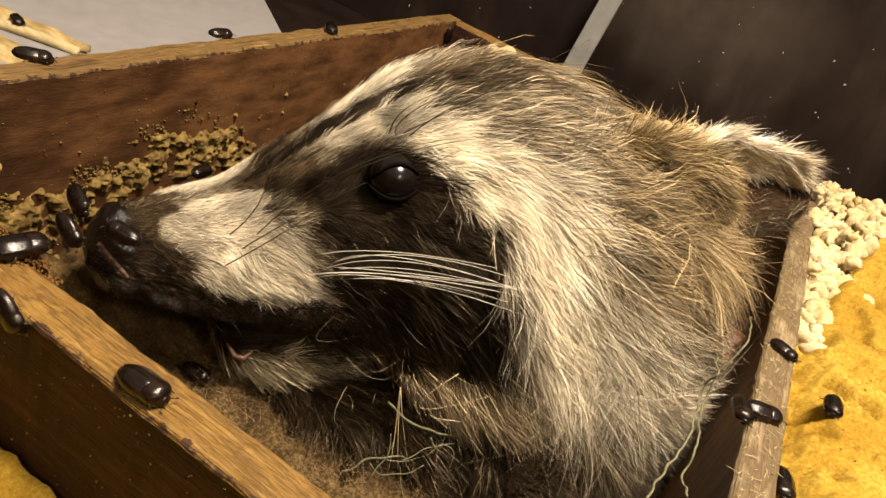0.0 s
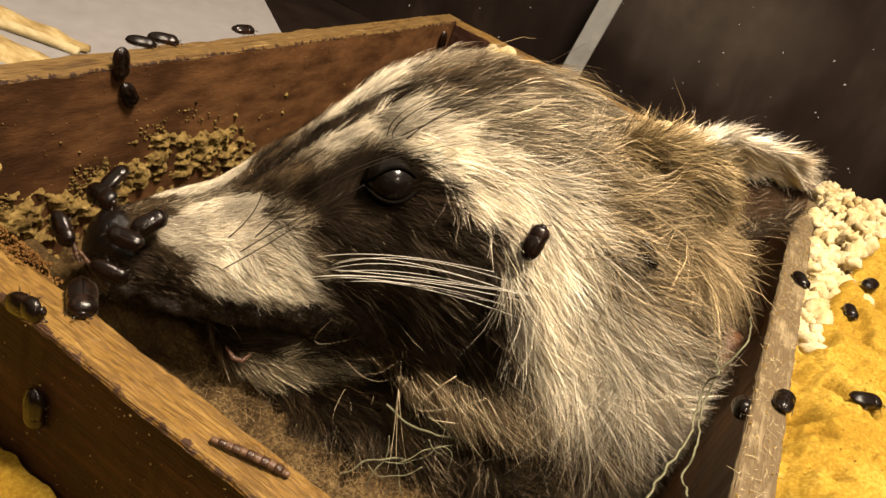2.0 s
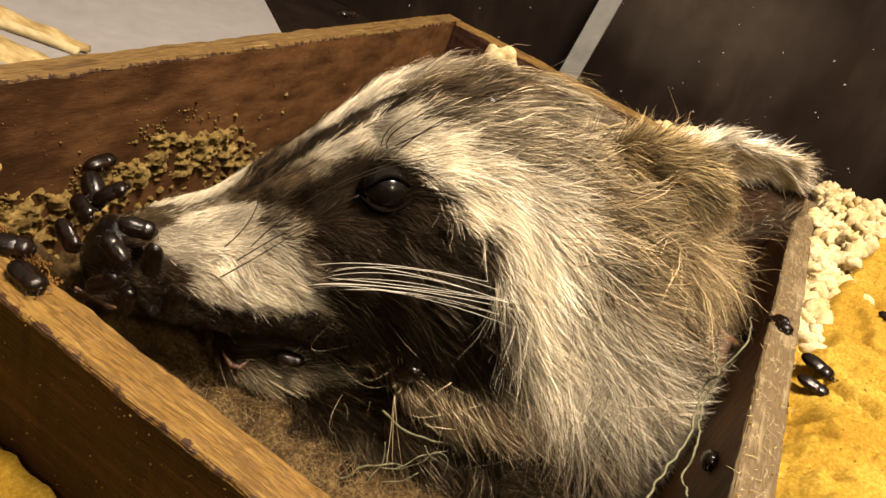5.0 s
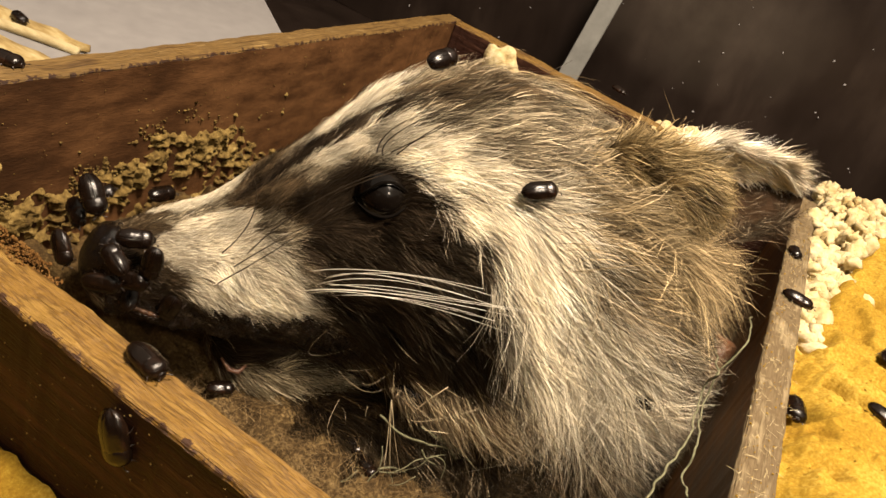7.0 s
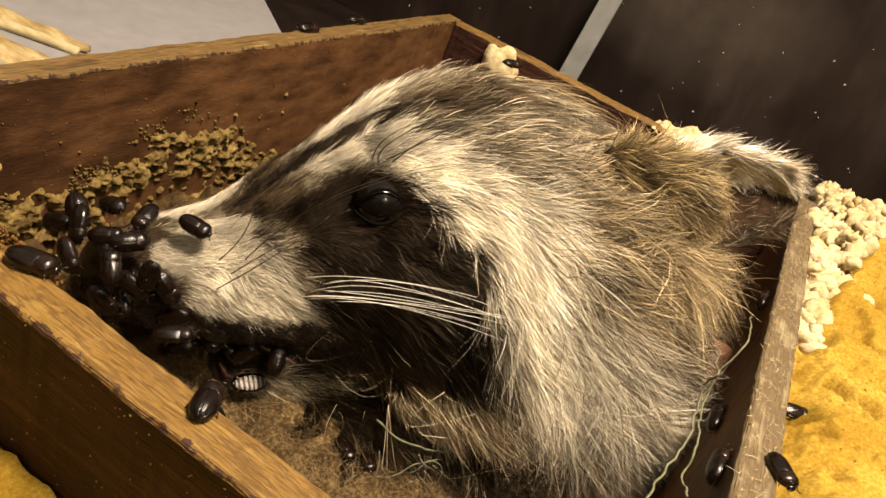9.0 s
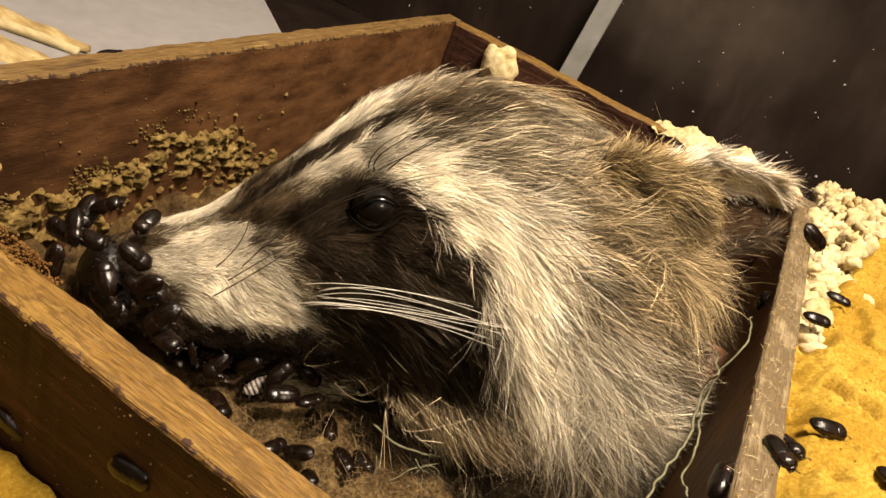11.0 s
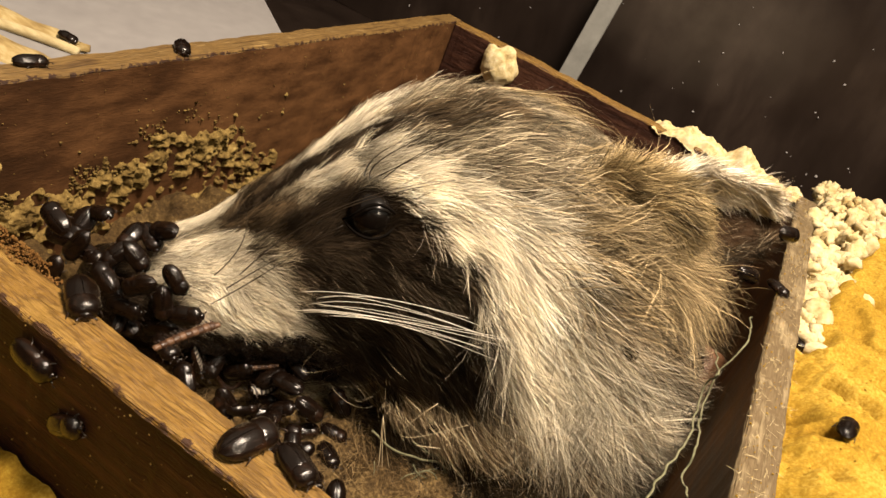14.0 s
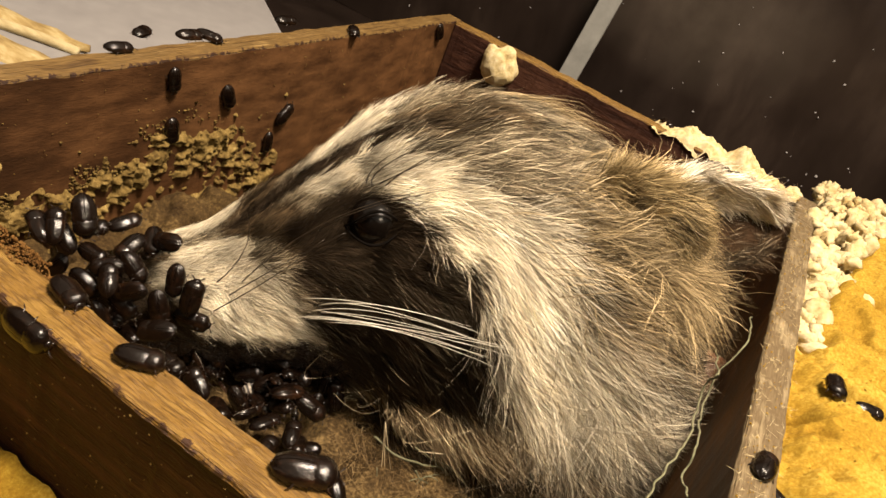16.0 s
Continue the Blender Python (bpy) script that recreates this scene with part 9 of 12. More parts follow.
    crawl(next(bt), (0, -33.2, 139.2, 7.0, 0, 0, -128), (0.5, -33.2, 139.2, 7.0, 0, 0, -128), (1, -33.2, 139.2, 7.0, 0, 0, -128), (1.5, -33.2, 139.2, 7.0, 0, 0, -128), (2, -33.2, 139.2, 7.0, 0, 0, -128), (2.5, -33.2, 139.2, 7.0, 0, 0, -128), (2.75, -40.9, 131.7, 41.4, 20, 23, -68), (3, -48.7, 124.2, 75.7, 50, 15, -1), (3.5, -29.6, 141.2, 85.3, 7, 28, -38), (3.75, -32.7, 141.7, 86.1, 22, 11, 9), (4, -35.9, 142.1, 86.9, 21, -10, 51), (5.25, -54.1, 148.7, 84.3, -8, -9, 81), (6.5, -72.4, 155.3, 81.7, -32, 5, 107), (6.75, -52.8, 147.3, 44.4, -14, 12, 170), (7, -33.2, 139.2, 7.0, 0, 0, -128), (7.25, -33.2, 135.2, 7.3, 0, 0, -79), (7.5, -33.2, 131.1, 7.7, 0, 0, -31), (8, -49.6, 154.6, 87.1, 6, 2, -49), (8.25, -41.4, 146.9, 47.1, 2, 2, -89), (8.5, -33.2, 139.2, 7.0, 0, 0, -128), (9, -33.2, 139.2, 7.0, 0, 0, -128), (10.25, -39.4, 124.5, 7.3, 0, 0, -84), (11.5, -45.5, 109.7, 7.7, 0, 0, -39), (11.75, -39.4, 124.5, 7.3, 0, 0, -84), (12, -33.2, 139.2, 7.0, 0, 0, -128), (12.25, -14.7, 136.1, 15.0, 10, 50, -74), (12.5, 3.9, 133.1, 23.0, 90, 46, 38), (12.75, -14.7, 136.1, 15.0, 10, 50, -74), (13, -33.2, 139.2, 7.0, 0, 0, -128), (13.5, -33.2, 139.2, 7.0, 0, 0, -128), (13.75, -38.0, 126.0, 7.3, 0, 0, -60), (14, -42.8, 112.7, 7.7, 0, -0, 8), (14.25, -38.0, 126.0, 7.3, 0, 0, -60), (14.5, -33.2, 139.2, 7.0, 0, 0, -128), (14.75, -50.2, 123.2, 27.3, 15, 30, -74), (15, -67.1, 107.2, 47.7, 55, 31, -3), (15.5, -28.4, 155.8, 79.5, 8, 14, 6), (15.75, -30.8, 147.5, 43.3, -0, 9, -62), (16, -33.2, 139.2, 7.0, 0, 0, -128))
    crawl(next(bt), (0, -29.3, 142.4, 7.0, 0, -0, 132), (0.25, -17.7, 135.3, 30.9, 34, -22, 88), (0.5, -6.1, 128.2, 54.7, 74, -13, 38), (0.75, -17.7, 135.3, 30.9, 34, -22, 88), (1, -29.3, 142.4, 7.0, 0, -0, 132), (1.5, -29.3, 142.4, 7.0, 0, -0, 132), (2, -29.3, 142.4, 7.0, 0, -0, 132), (2.5, -29.3, 142.4, 7.0, 0, -0, 132), (3, -29.3, 142.4, 7.0, 0, -0, 132), (3.5, -29.3, 142.4, 7.0, 0, -0, 132), (3.75, -32.3, 129.9, 20.4, -18, -49, 131), (4, -35.3, 117.4, 33.8, -150, -75, -110), (5.25, -33.2, 119.3, 30.1, 93, -40, 5), (6.5, -31.0, 121.2, 26.5, 83, 17, 12), (7, -32.0, 121.9, 23.6, 85, 5, 13), (7.25, -36.3, 121.6, 15.7, 43, -2, 23), (7.5, -40.6, 121.4, 7.7, 0, -0, 35), (8, -38.1, 117.8, 7.7, 0, -0, 8), (8.5, -36.1, 115.0, 7.7, 0, 0, -37), (9, -37.9, 110.7, 7.7, 0, 0, -26), (11.5, -36.0, 105.9, 7.7, 0, 0, -26), (12, -42.3, 102.7, 7.7, 0, 0, -3), (12.5, -36.9, 105.0, 7.7, 0, -0, 9), (12.75, -38.4, 106.9, 7.7, 0, -0, 56), (13, -39.8, 108.8, 7.7, 0, -0, 104), (13.25, -33.3, 109.9, 7.7, 0, -0, 63), (13.5, -26.8, 111.0, 7.7, 0, -0, 21), (14, -39.7, 106.5, 7.7, 0, 0, -25), (14.25, -39.2, 105.4, 7.7, 0, -0, 31), (14.5, -38.7, 104.2, 7.7, 0, -0, 87), (14.75, -36.9, 104.5, 7.7, 0, -0, 21), (15, -35.1, 104.7, 7.7, 0, 0, -45), (15.25, -37.8, 104.6, 7.7, 0, -0, 15), (15.5, -40.6, 104.5, 7.7, 0, -0, 74), (16, -29.3, 142.4, 7.0, 0, -0, 132))
    crawl(next(bt), (0, -29.2, 148.4, 7.0, 0, -0, 103), (0.5, -29.2, 148.4, 7.0, 0, -0, 103), (1, -29.2, 148.4, 7.0, 0, -0, 103), (1.5, -29.2, 148.4, 7.0, 0, -0, 103), (2, -29.2, 148.4, 7.0, 0, -0, 103), (2.5, -29.2, 148.4, 7.0, 0, -0, 103), (3, -29.2, 148.4, 7.0, 0, -0, 103), (3.5, -29.2, 148.4, 7.0, 0, -0, 103), (4, -29.2, 148.4, 7.0, 0, -0, 103), (5.25, -33.3, 125.9, 7.3, 0, -0, 39), (6.5, -37.4, 103.5, 7.7, 0, 0, -25), (7, -31.4, 110.7, 7.7, 0, 0, -27), (7.25, -30.1, 109.9, 7.7, 0, -0, 20), (7.5, -28.7, 109.1, 7.7, 0, -0, 66), (8, -32.8, 108.1, 7.7, 0, -0, 102), (8.17, -32.0, 111.7, 7.7, 0, -0, 52), (8.33, -31.2, 115.2, 7.7, 0, -0, 2), (8.5, -30.4, 118.8, 7.7, 0, 0, -48), (9, -32.3, 112.0, 7.7, 0, 0, -47), (11.5, -33.3, 111.0, 7.7, 0, -0, 9), (12, -38.9, 112.0, 7.7, 0, -0, 69), (12.25, -35.4, 110.6, 7.7, 0, -0, 21), (12.5, -31.9, 109.1, 7.7, 0, 0, -27), (12.75, -46.6, 110.2, 29.9, 30, 6, -3), (13, -61.3, 111.3, 52.0, 60, -1, 21), (13.25, -45.2, 129.8, 29.5, 30, -12, 62), (13.5, -29.2, 148.4, 7.0, 0, -0, 103), (14, -47.8, 108.4, 7.7, 0, -0, 48), (14.5, -29.2, 148.4, 7.0, 0, -0, 103), (14.75, -58.9, 132.4, 27.3, -14, -22, 73), (15, -88.6, 116.3, 47.7, -14, -48, 41), (15.25, -75.0, 137.0, 63.8, 13, -32, -15), (15.5, -61.3, 157.7, 79.9, 15, -6, -55), (15.67, -50.6, 154.6, 55.6, 9, -10, -2), (15.83, -39.9, 151.5, 31.3, 2, -7, 51), (16, -29.2, 148.4, 7.0, 0, -0, 103))
    crawl(next(bt), (0, -28.7, 154.1, 7.0, 0, -0, 11), (0.5, -65.2, 163.5, 89.5, 13, -18, -42), (0.75, -41.2, 163.7, 91.5, 22, -6, 9), (1, -17.2, 164.0, 93.5, 37, -5, 61), (1.5, -63.1, 153.7, 89.4, -2, -20, 28), (1.75, -43.3, 139.9, 80.0, 13, -37, 58), (2, -23.4, 126.2, 70.6, 16, -59, 94), (2.25, -26.0, 140.1, 38.8, 20, -27, 49), (2.5, -28.7, 154.1, 7.0, 0, -0, 11), (3, -28.7, 154.1, 7.0, 0, -0, 11), (3.5, -28.7, 154.1, 7.0, 0, -0, 11), (4, -28.7, 154.1, 7.0, 0, -0, 11), (5.25, -24.4, 138.2, 30.7, 38, 1, 17), (6.5, -20.2, 122.3, 54.5, 76, -1, 21), (7, -28.3, 133.3, 77.1, 40, -17, 45), (7.25, -26.6, 123.1, 42.4, 22, -3, 16), (7.5, -24.9, 113.0, 7.7, 0, 0, -17), (7.75, -16.5, 144.9, 46.2, 17, 8, 14), (8, -8.0, 176.8, 84.7, 36, 6, 47), (8.5, -28.7, 154.1, 7.0, 0, -0, 11), (9, -28.7, 154.1, 7.0, 0, -0, 11), (11.5, -28.7, 154.1, 7.0, 0, -0, 11), (12, -28.7, 154.1, 7.0, 0, -0, 11), (12.5, -28.7, 154.1, 7.0, 0, -0, 11), (13, -28.7, 154.1, 7.0, 0, -0, 11), (13.5, -28.7, 154.1, 7.0, 0, -0, 11), (14, -57.7, 105.0, 7.7, 0, -0, 35), (14.5, -52.5, 102.1, 7.7, 0, -0, 34), (15, -49.1, 105.9, 7.7, 0, 0, -24), (15.5, -48.7, 107.5, 7.7, 0, 0, -15), (16, -28.7, 154.1, 7.0, 0, -0, 11))
    crawl(next(bt), (0, -25.1, 157.5, 7.0, 0, -0, 66), (0.5, -25.1, 157.5, 7.0, 0, -0, 66), (1, -25.1, 157.5, 7.0, 0, -0, 66), (1.5, -25.1, 157.5, 7.0, 0, -0, 66), (2, -25.1, 157.5, 7.0, 0, -0, 66), (2.5, -25.1, 157.5, 7.0, 0, -0, 66), (3, -25.1, 157.5, 7.0, 0, -0, 66), (3.5, -25.1, 157.5, 7.0, 0, -0, 66), (4, -25.1, 157.5, 7.0, 0, -0, 66), (5.25, -37.1, 136.1, 31.9, 30, -18, 48), (6.5, -49.1, 114.6, 56.8, 66, -24, 22), (7, 11.4, 141.8, 42.3, 76, 16, 46), (7.5, -2.3, 130.3, 45.6, 77, 18, 34), (8, -16.1, 122.7, 47.4, 80, -11, 24), (8.5, -10.0, 129.6, 57.2, 65, -20, 45), (9, -10.4, 151.9, 75.6, 24, 26, 14), (11.5, -25.1, 157.5, 7.0, 0, -0, 66), (12, -25.1, 157.5, 7.0, 0, -0, 66), (12.5, -25.1, 157.5, 7.0, 0, -0, 66), (13, -25.1, 157.5, 7.0, 0, -0, 66), (13.5, -25.1, 157.5, 7.0, 0, -0, 66), (13.75, -11.3, 149.3, 29.8, 29, 15, 40), (14, 2.5, 141.1, 52.5, 53, 39, 23), (14.25, -11.3, 149.3, 29.8, 29, 15, 40), (14.5, -25.1, 157.5, 7.0, 0, -0, 66), (15, -25.1, 157.5, 7.0, 0, -0, 66), (15.5, -25.1, 157.5, 7.0, 0, -0, 66), (16, -25.1, 157.5, 7.0, 0, -0, 66))
    crawl(next(bt), (0, -17.3, 158.0, 7.0, 0, 0, -151), (0.25, -2.9, 150.6, 29.2, 4, -39, 163), (0.5, 11.6, 143.2, 51.4, 59, -53, 77), (0.75, -2.9, 150.6, 29.2, 4, -39, 163), (1, -17.3, 158.0, 7.0, 0, 0, -151), (1.5, -17.3, 158.0, 7.0, 0, 0, -151), (1.67, -12.9, 153.1, 28.9, -7, 19, -109), (1.83, -8.6, 148.2, 50.8, 3, 38, -61), (2, -4.2, 143.2, 72.6, 29, 42, -1), (2.17, -8.6, 148.2, 50.8, 3, 38, -61), (2.33, -12.9, 153.1, 28.9, -7, 19, -109), (2.5, -17.3, 158.0, 7.0, 0, 0, -151), (3, -17.3, 158.0, 7.0, 0, 0, -151), (3.17, -10.8, 150.5, 10.3, 2, 49, -120), (3.33, -4.2, 143.1, 13.7, 98, 66, -3), (3.5, 2.3, 135.6, 17.0, 123, 20, 45), (3.67, -4.2, 143.1, 13.7, 98, 66, -3), (3.83, -10.8, 150.5, 10.3, 2, 49, -120), (4, -17.3, 158.0, 7.0, 0, 0, -151), (5.25, -40.7, 128.4, 43.3, 9, -19, 150), (6.5, -64.0, 98.8, 79.7, 31, -20, 84), (7, -51.2, 116.6, 96.7, 34, -16, 77), (7.5, -44.1, 110.1, 7.7, 0, -0, 22), (8, -47.3, 107.8, 7.7, 0, 0, -25), (8.25, -32.3, 132.9, 7.3, 0, 0, -88), (8.5, -17.3, 158.0, 7.0, 0, 0, -151), (9, -17.3, 158.0, 7.0, 0, 0, -151), (11.5, -17.3, 158.0, 7.0, 0, 0, -151), (11.67, -8.5, 157.3, 23.8, 17, -16, 160), (11.83, 0.4, 156.7, 40.6, 41, -13, 108), (12, 9.2, 156.0, 57.4, 54, 6, 60), (12.5, 12.1, 163.0, 56.7, 52, 14, 63), (13, 15.6, 153.1, 44.5, 64, 29, 49), (13.17, 4.6, 154.7, 32.0, 57, -3, 98), (13.33, -6.4, 156.3, 19.5, 28, -17, 154), (13.5, -17.3, 158.0, 7.0, 0, 0, -151), (13.75, 2.4, 158.7, 20.4, 8, -40, 172), (14, 22.2, 159.5, 33.8, 65, -56, 93), (14.25, 2.4, 158.7, 20.4, 8, -40, 172), (14.5, -17.3, 158.0, 7.0, 0, 0, -151), (15, -17.3, 158.0, 7.0, 0, 0, -151), (15.25, -15.4, 156.8, 40.5, 12, -12, 142), (15.5, -13.5, 155.5, 74.1, 28, -5, 73), (15.75, -15.4, 156.8, 40.5, 12, -12, 142), (16, -17.3, 158.0, 7.0, 0, 0, -151))
    crawl(next(bt), (0, -95.5, 83.5, 50.8, 73, 9, -22), (1, -93.5, 84.4, 51.3, 64, 7, -17), (2, -93.4, 86.5, 52.0, 55, -9, -8), (3, -93.9, 83.4, 49.2, 70, 4, -15), (4, -93.8, 84.4, 49.3, 65, 1, -14), (6.5, -99.8, 85.0, 46.1, 76, -2, -27), (7.5, -95.1, 85.0, 46.9, 63, 9, -21), (8.5, -96.1, 84.5, 45.5, 36, 63, -70), (9, -95.7, 84.2, 44.9, 57, 47, -43), (11.5, -97.3, 85.0, 43.0, 63, 33, -37), (12.5, -97.0, 85.9, 42.9, 61, 20, -32), (13.5, -98.1, 83.5, 40.1, 72, 42, -34), (14, -95.0, 83.6, 40.7, -39, 63, -146), (14.5, -99.9, 84.8, 39.8, -66, 55, 173), (15, -98.4, 84.0, 39.4, -58, 64, -175), (15.5, -99.6, 84.0, 38.2, -59, 69, -177), (16, -98.4, 83.4, 37.9, -71, 55, 171))
    crawl(next(bt), (0, -85.7, 84.6, 48.8, -34, -5, -164), (1, -85.0, 84.1, 46.5, -45, 1, -154), (2, -85.4, 84.9, 47.8, -36, 1, -159), (3, -84.7, 85.0, 46.0, -42, 1, -163), (4, -86.1, 83.9, 45.6, -37, -12, -169), (6.5, -86.3, 83.8, 43.4, -31, -27, 170), (7.5, -86.0, 84.3, 42.5, -35, -22, 176), (8.5, -87.3, 84.3, 43.1, -18, -27, 150), (9, -86.5, 83.7, 40.9, -19, -38, 147), (11.5, -87.1, 83.1, 38.3, -31, -32, 165), (12.5, -87.5, 83.3, 38.1, -36, -20, -179), (13.5, -86.1, 84.8, 38.0, -29, -28, 159), (14, -87.4, 83.4, 37.8, -31, -21, 175), (14.5, -86.7, 83.9, 37.3, -31, -24, 173), (15, -88.2, 83.3, 38.4, -24, -20, 162), (15.5, -87.8, 83.2, 37.9, -20, -26, 150), (16, -86.8, 83.7, 37.5, -14, -30, 141))
    crawl(next(bt), (0, -93.9, 80.4, 46.3, 71, 32, -3), (1, -91.9, 81.0, 47.1, 66, 36, -1), (2, -95.7, 80.5, 45.4, 68, 38, -9), (3, -94.2, 80.4, 44.7, 62, 54, -15), (4, -94.1, 81.2, 45.7, 69, 16, 1), (6.5, -95.8, 80.3, 41.4, 57, 60, -23), (7.5, -94.9, 80.5, 41.3, 68, 38, -7), (8.5, -96.7, 80.7, 40.5, 44, 64, -38), (9, -93.8, 80.6, 40.3, 63, 48, -11), (11.5, -97.4, 80.2, 36.3, -6, 74, -91), (12.5, -97.4, 80.1, 35.3, 31, 72, -51), (13.5, -95.1, 80.4, 36.2, 54, 62, -25), (14, -97.2, 80.1, 34.6, -28, 72, -113), (14.5, -98.4, 81.1, 35.9, 19, 68, -69), (15, -97.6, 80.7, 35.1, -46, 62, -136), (15.5, -97.6, 80.1, 33.2, -61, 56, -149), (16, -97.4, 80.9, 34.9, -49, 58, -143))
    crawl(next(bt), (0, -106.7, 107.0, 24.5, 0, -0, 172), (0.33, -99.5, 99.2, 29.9, 18, -30, 134), (0.67, -92.3, 91.4, 35.4, 59, -38, 78), (1, -85.2, 83.6, 40.8, 89, -16, 31), (2, -85.7, 83.1, 41.0, 87, 11, 29), (3, -85.6, 83.7, 37.8, 96, -42, 29), (4, -85.9, 83.1, 38.8, 88, -41, 31), (6.5, -86.7, 82.5, 37.5, 87, -25, 29), (7.5, -86.9, 82.5, 38.2, 84, -1, 26), (8.5, -86.4, 83.1, 37.0, 84, 6, 27), (9, -86.6, 83.2, 33.4, 94, 47, 34), (11.5, -86.3, 83.6, 33.0, 86, 37, 27), (12.5, -87.6, 82.6, 30.0, 95, 40, 34), (13.5, -85.8, 84.1, 31.5, 88, 19, 28), (14, -88.5, 81.3, 30.7, 96, 70, 29), (14.5, -87.7, 81.9, 30.5, 91, 31, 27), (15, -87.4, 81.9, 29.9, 92, 44, 28), (15.5, -86.0, 83.1, 29.1, 97, 77, 38), (16, -86.2, 82.5, 29.7, 88, 66, 27))
    crawl(next(bt), (0, -107.8, 109.4, 24.5, 0, 0, -131), (1, -105.8, 107.9, 24.4, 0, 0, -131), (1.33, -99.1, 102.1, 32.8, 4, -22, -176), (1.67, -92.3, 96.2, 41.2, 26, -34, 130), (2, -85.5, 90.3, 49.6, 49, -25, 74), (3, -85.2, 89.1, 47.5, 58, 3, 50), (4, -87.0, 89.4, 48.0, 51, 17, 40), (6.5, -87.2, 89.4, 46.0, 53, -2, 55), (7.5, -86.7, 89.0, 44.4, 55, 6, 48), (8.5, -85.3, 89.6, 43.1, 58, 2, 51), (9, -88.2, 89.0, 43.8, 52, -5, 56), (11.5, -86.2, 89.1, 40.3, 46, 40, 20), (12.5, -87.2, 88.0, 38.9, 41, 47, 10), (13.5, -86.7, 89.6, 39.8, 53, 17, 41), (14, -87.3, 90.1, 40.3, 39, 38, 17), (14.5, -86.2, 92.0, 40.8, 36, 38, 16), (15, -86.9, 89.2, 39.1, 51, 20, 37), (15.5, -86.5, 89.1, 38.6, 48, 31, 27), (16, -86.4, 89.2, 38.5, 38, 42, 12))
    crawl(next(bt), (0, -107.2, 110.5, 24.5, 0, 0, -74), (1, -105.5, 109.3, 24.4, 0, 0, -74), (1.33, -101.9, 102.8, 34.2, 4, -17, -20), (1.67, -98.3, 96.4, 44.0, -10, -30, 39), (2, -94.8, 90.0, 53.8, -29, -25, 102), (3, -94.1, 88.6, 52.8, 5, -37, 46), (4, -93.7, 88.2, 51.9, -8, -37, 70), (6.5, -95.2, 90.0, 50.3, 27, -27, 0), (7.5, -98.7, 89.3, 48.8, 36, -27, -18), (8.5, -96.1, 88.5, 48.2, 31, -26, -4), (9, -94.3, 89.9, 48.0, 32, -21, -7), (11.5, -96.9, 90.8, 45.8, 3, -38, 40), (12.5, -94.0, 90.8, 45.2, 38, -19, -15), (13.5, -95.8, 87.1, 43.9, 38, -20, -11), (14, -97.2, 90.2, 44.1, 30, -26, -9), (14.5, -96.7, 87.8, 43.5, 39, -19, -18), (15, -99.4, 91.9, 43.2, 36, -24, -30), (15.5, -94.2, 88.6, 43.2, 34, -17, -12), (16, -95.8, 87.8, 42.6, 33, -28, -4))
    crawl(next(bt), (0, -104.5, 110.1, 24.5, 0, 0, -16), (1, -106.6, 111.6, 24.4, 0, 0, -16), (2, -107.1, 111.9, 24.2, 0, 0, -16), (2.33, -100.0, 103.6, 28.0, 5, -13, 37), (2.67, -92.9, 95.2, 31.8, -3, -24, 92), (3, -85.8, 86.8, 35.6, -18, -24, 152), (3.5, -84.9, 86.4, 34.6, -20, -60, 146), (4, -84.0, 85.9, 33.6, 135, -84, -15), (6.5, -85.0, 88.0, 32.6, -9, -28, 132), (7.5, -84.9, 88.1, 31.9, -7, -29, 128), (8.5, -85.2, 87.7, 30.4, 6, -29, 102), (9, -85.6, 87.1, 31.4, -16, -25, 148), (11.5, -85.9, 86.8, 29.8, -8, -29, 131), (12.5, -86.4, 86.0, 28.6, 6, -29, 102), (13.5, -85.7, 87.0, 26.7, 4, -29, 106), (14, -85.8, 86.8, 25.9, -2, -30, 119), (14.5, -85.8, 86.8, 26.0, 21, -21, 67), (15, -85.1, 87.8, 24.7, 2, -30, 109), (15.25, -85.2, 86.8, 24.1, 46, -51, 71), (15.5, -85.2, 85.8, 23.4, 101, -41, 21), (15.75, -85.9, 85.8, 24.4, 53, -44, 58), (16, -86.5, 85.8, 25.4, 14, -26, 85))
    crawl(next(bt), (0, -104.4, 111.6, 24.5, 0, -0, 41), (1, -106.4, 113.0, 24.4, 0, -0, 41), (2, -104.3, 111.5, 24.2, 0, -0, 41), (2.5, -93.5, 100.3, 36.1, 29, 40, 3), (3, -82.6, 89.2, 47.9, -35, 84, -108), (4, -81.6, 88.3, 44.4, 104, 84, 37), (6.5, -81.3, 89.7, 43.9, -82, 75, -152), (7.5, -82.2, 88.5, 42.1, 95, 88, 27), (8.5, -82.4, 88.5, 41.5, -76, 88, -145), (9, -81.6, 88.8, 40.2, -99, 81, -165), (11.5, -81.7, 88.7, 37.4, -94, 48, -158), (12.5, -82.5, 88.3, 36.9, -95, 66, -161), (13.5, -82.5, 89.4, 38.6, -86, 44, -158), (14, -83.1, 88.1, 37.2, -90, 37, -158), (14.5, -83.6, 87.7, 37.1, -88, 67, -157), (15, -82.0, 89.4, 37.8, -86, 39, -158), (15.5, -83.5, 88.0, 37.6, -87, 26, -160), (16, -83.8, 86.6, 35.9, -91, 35, -159))
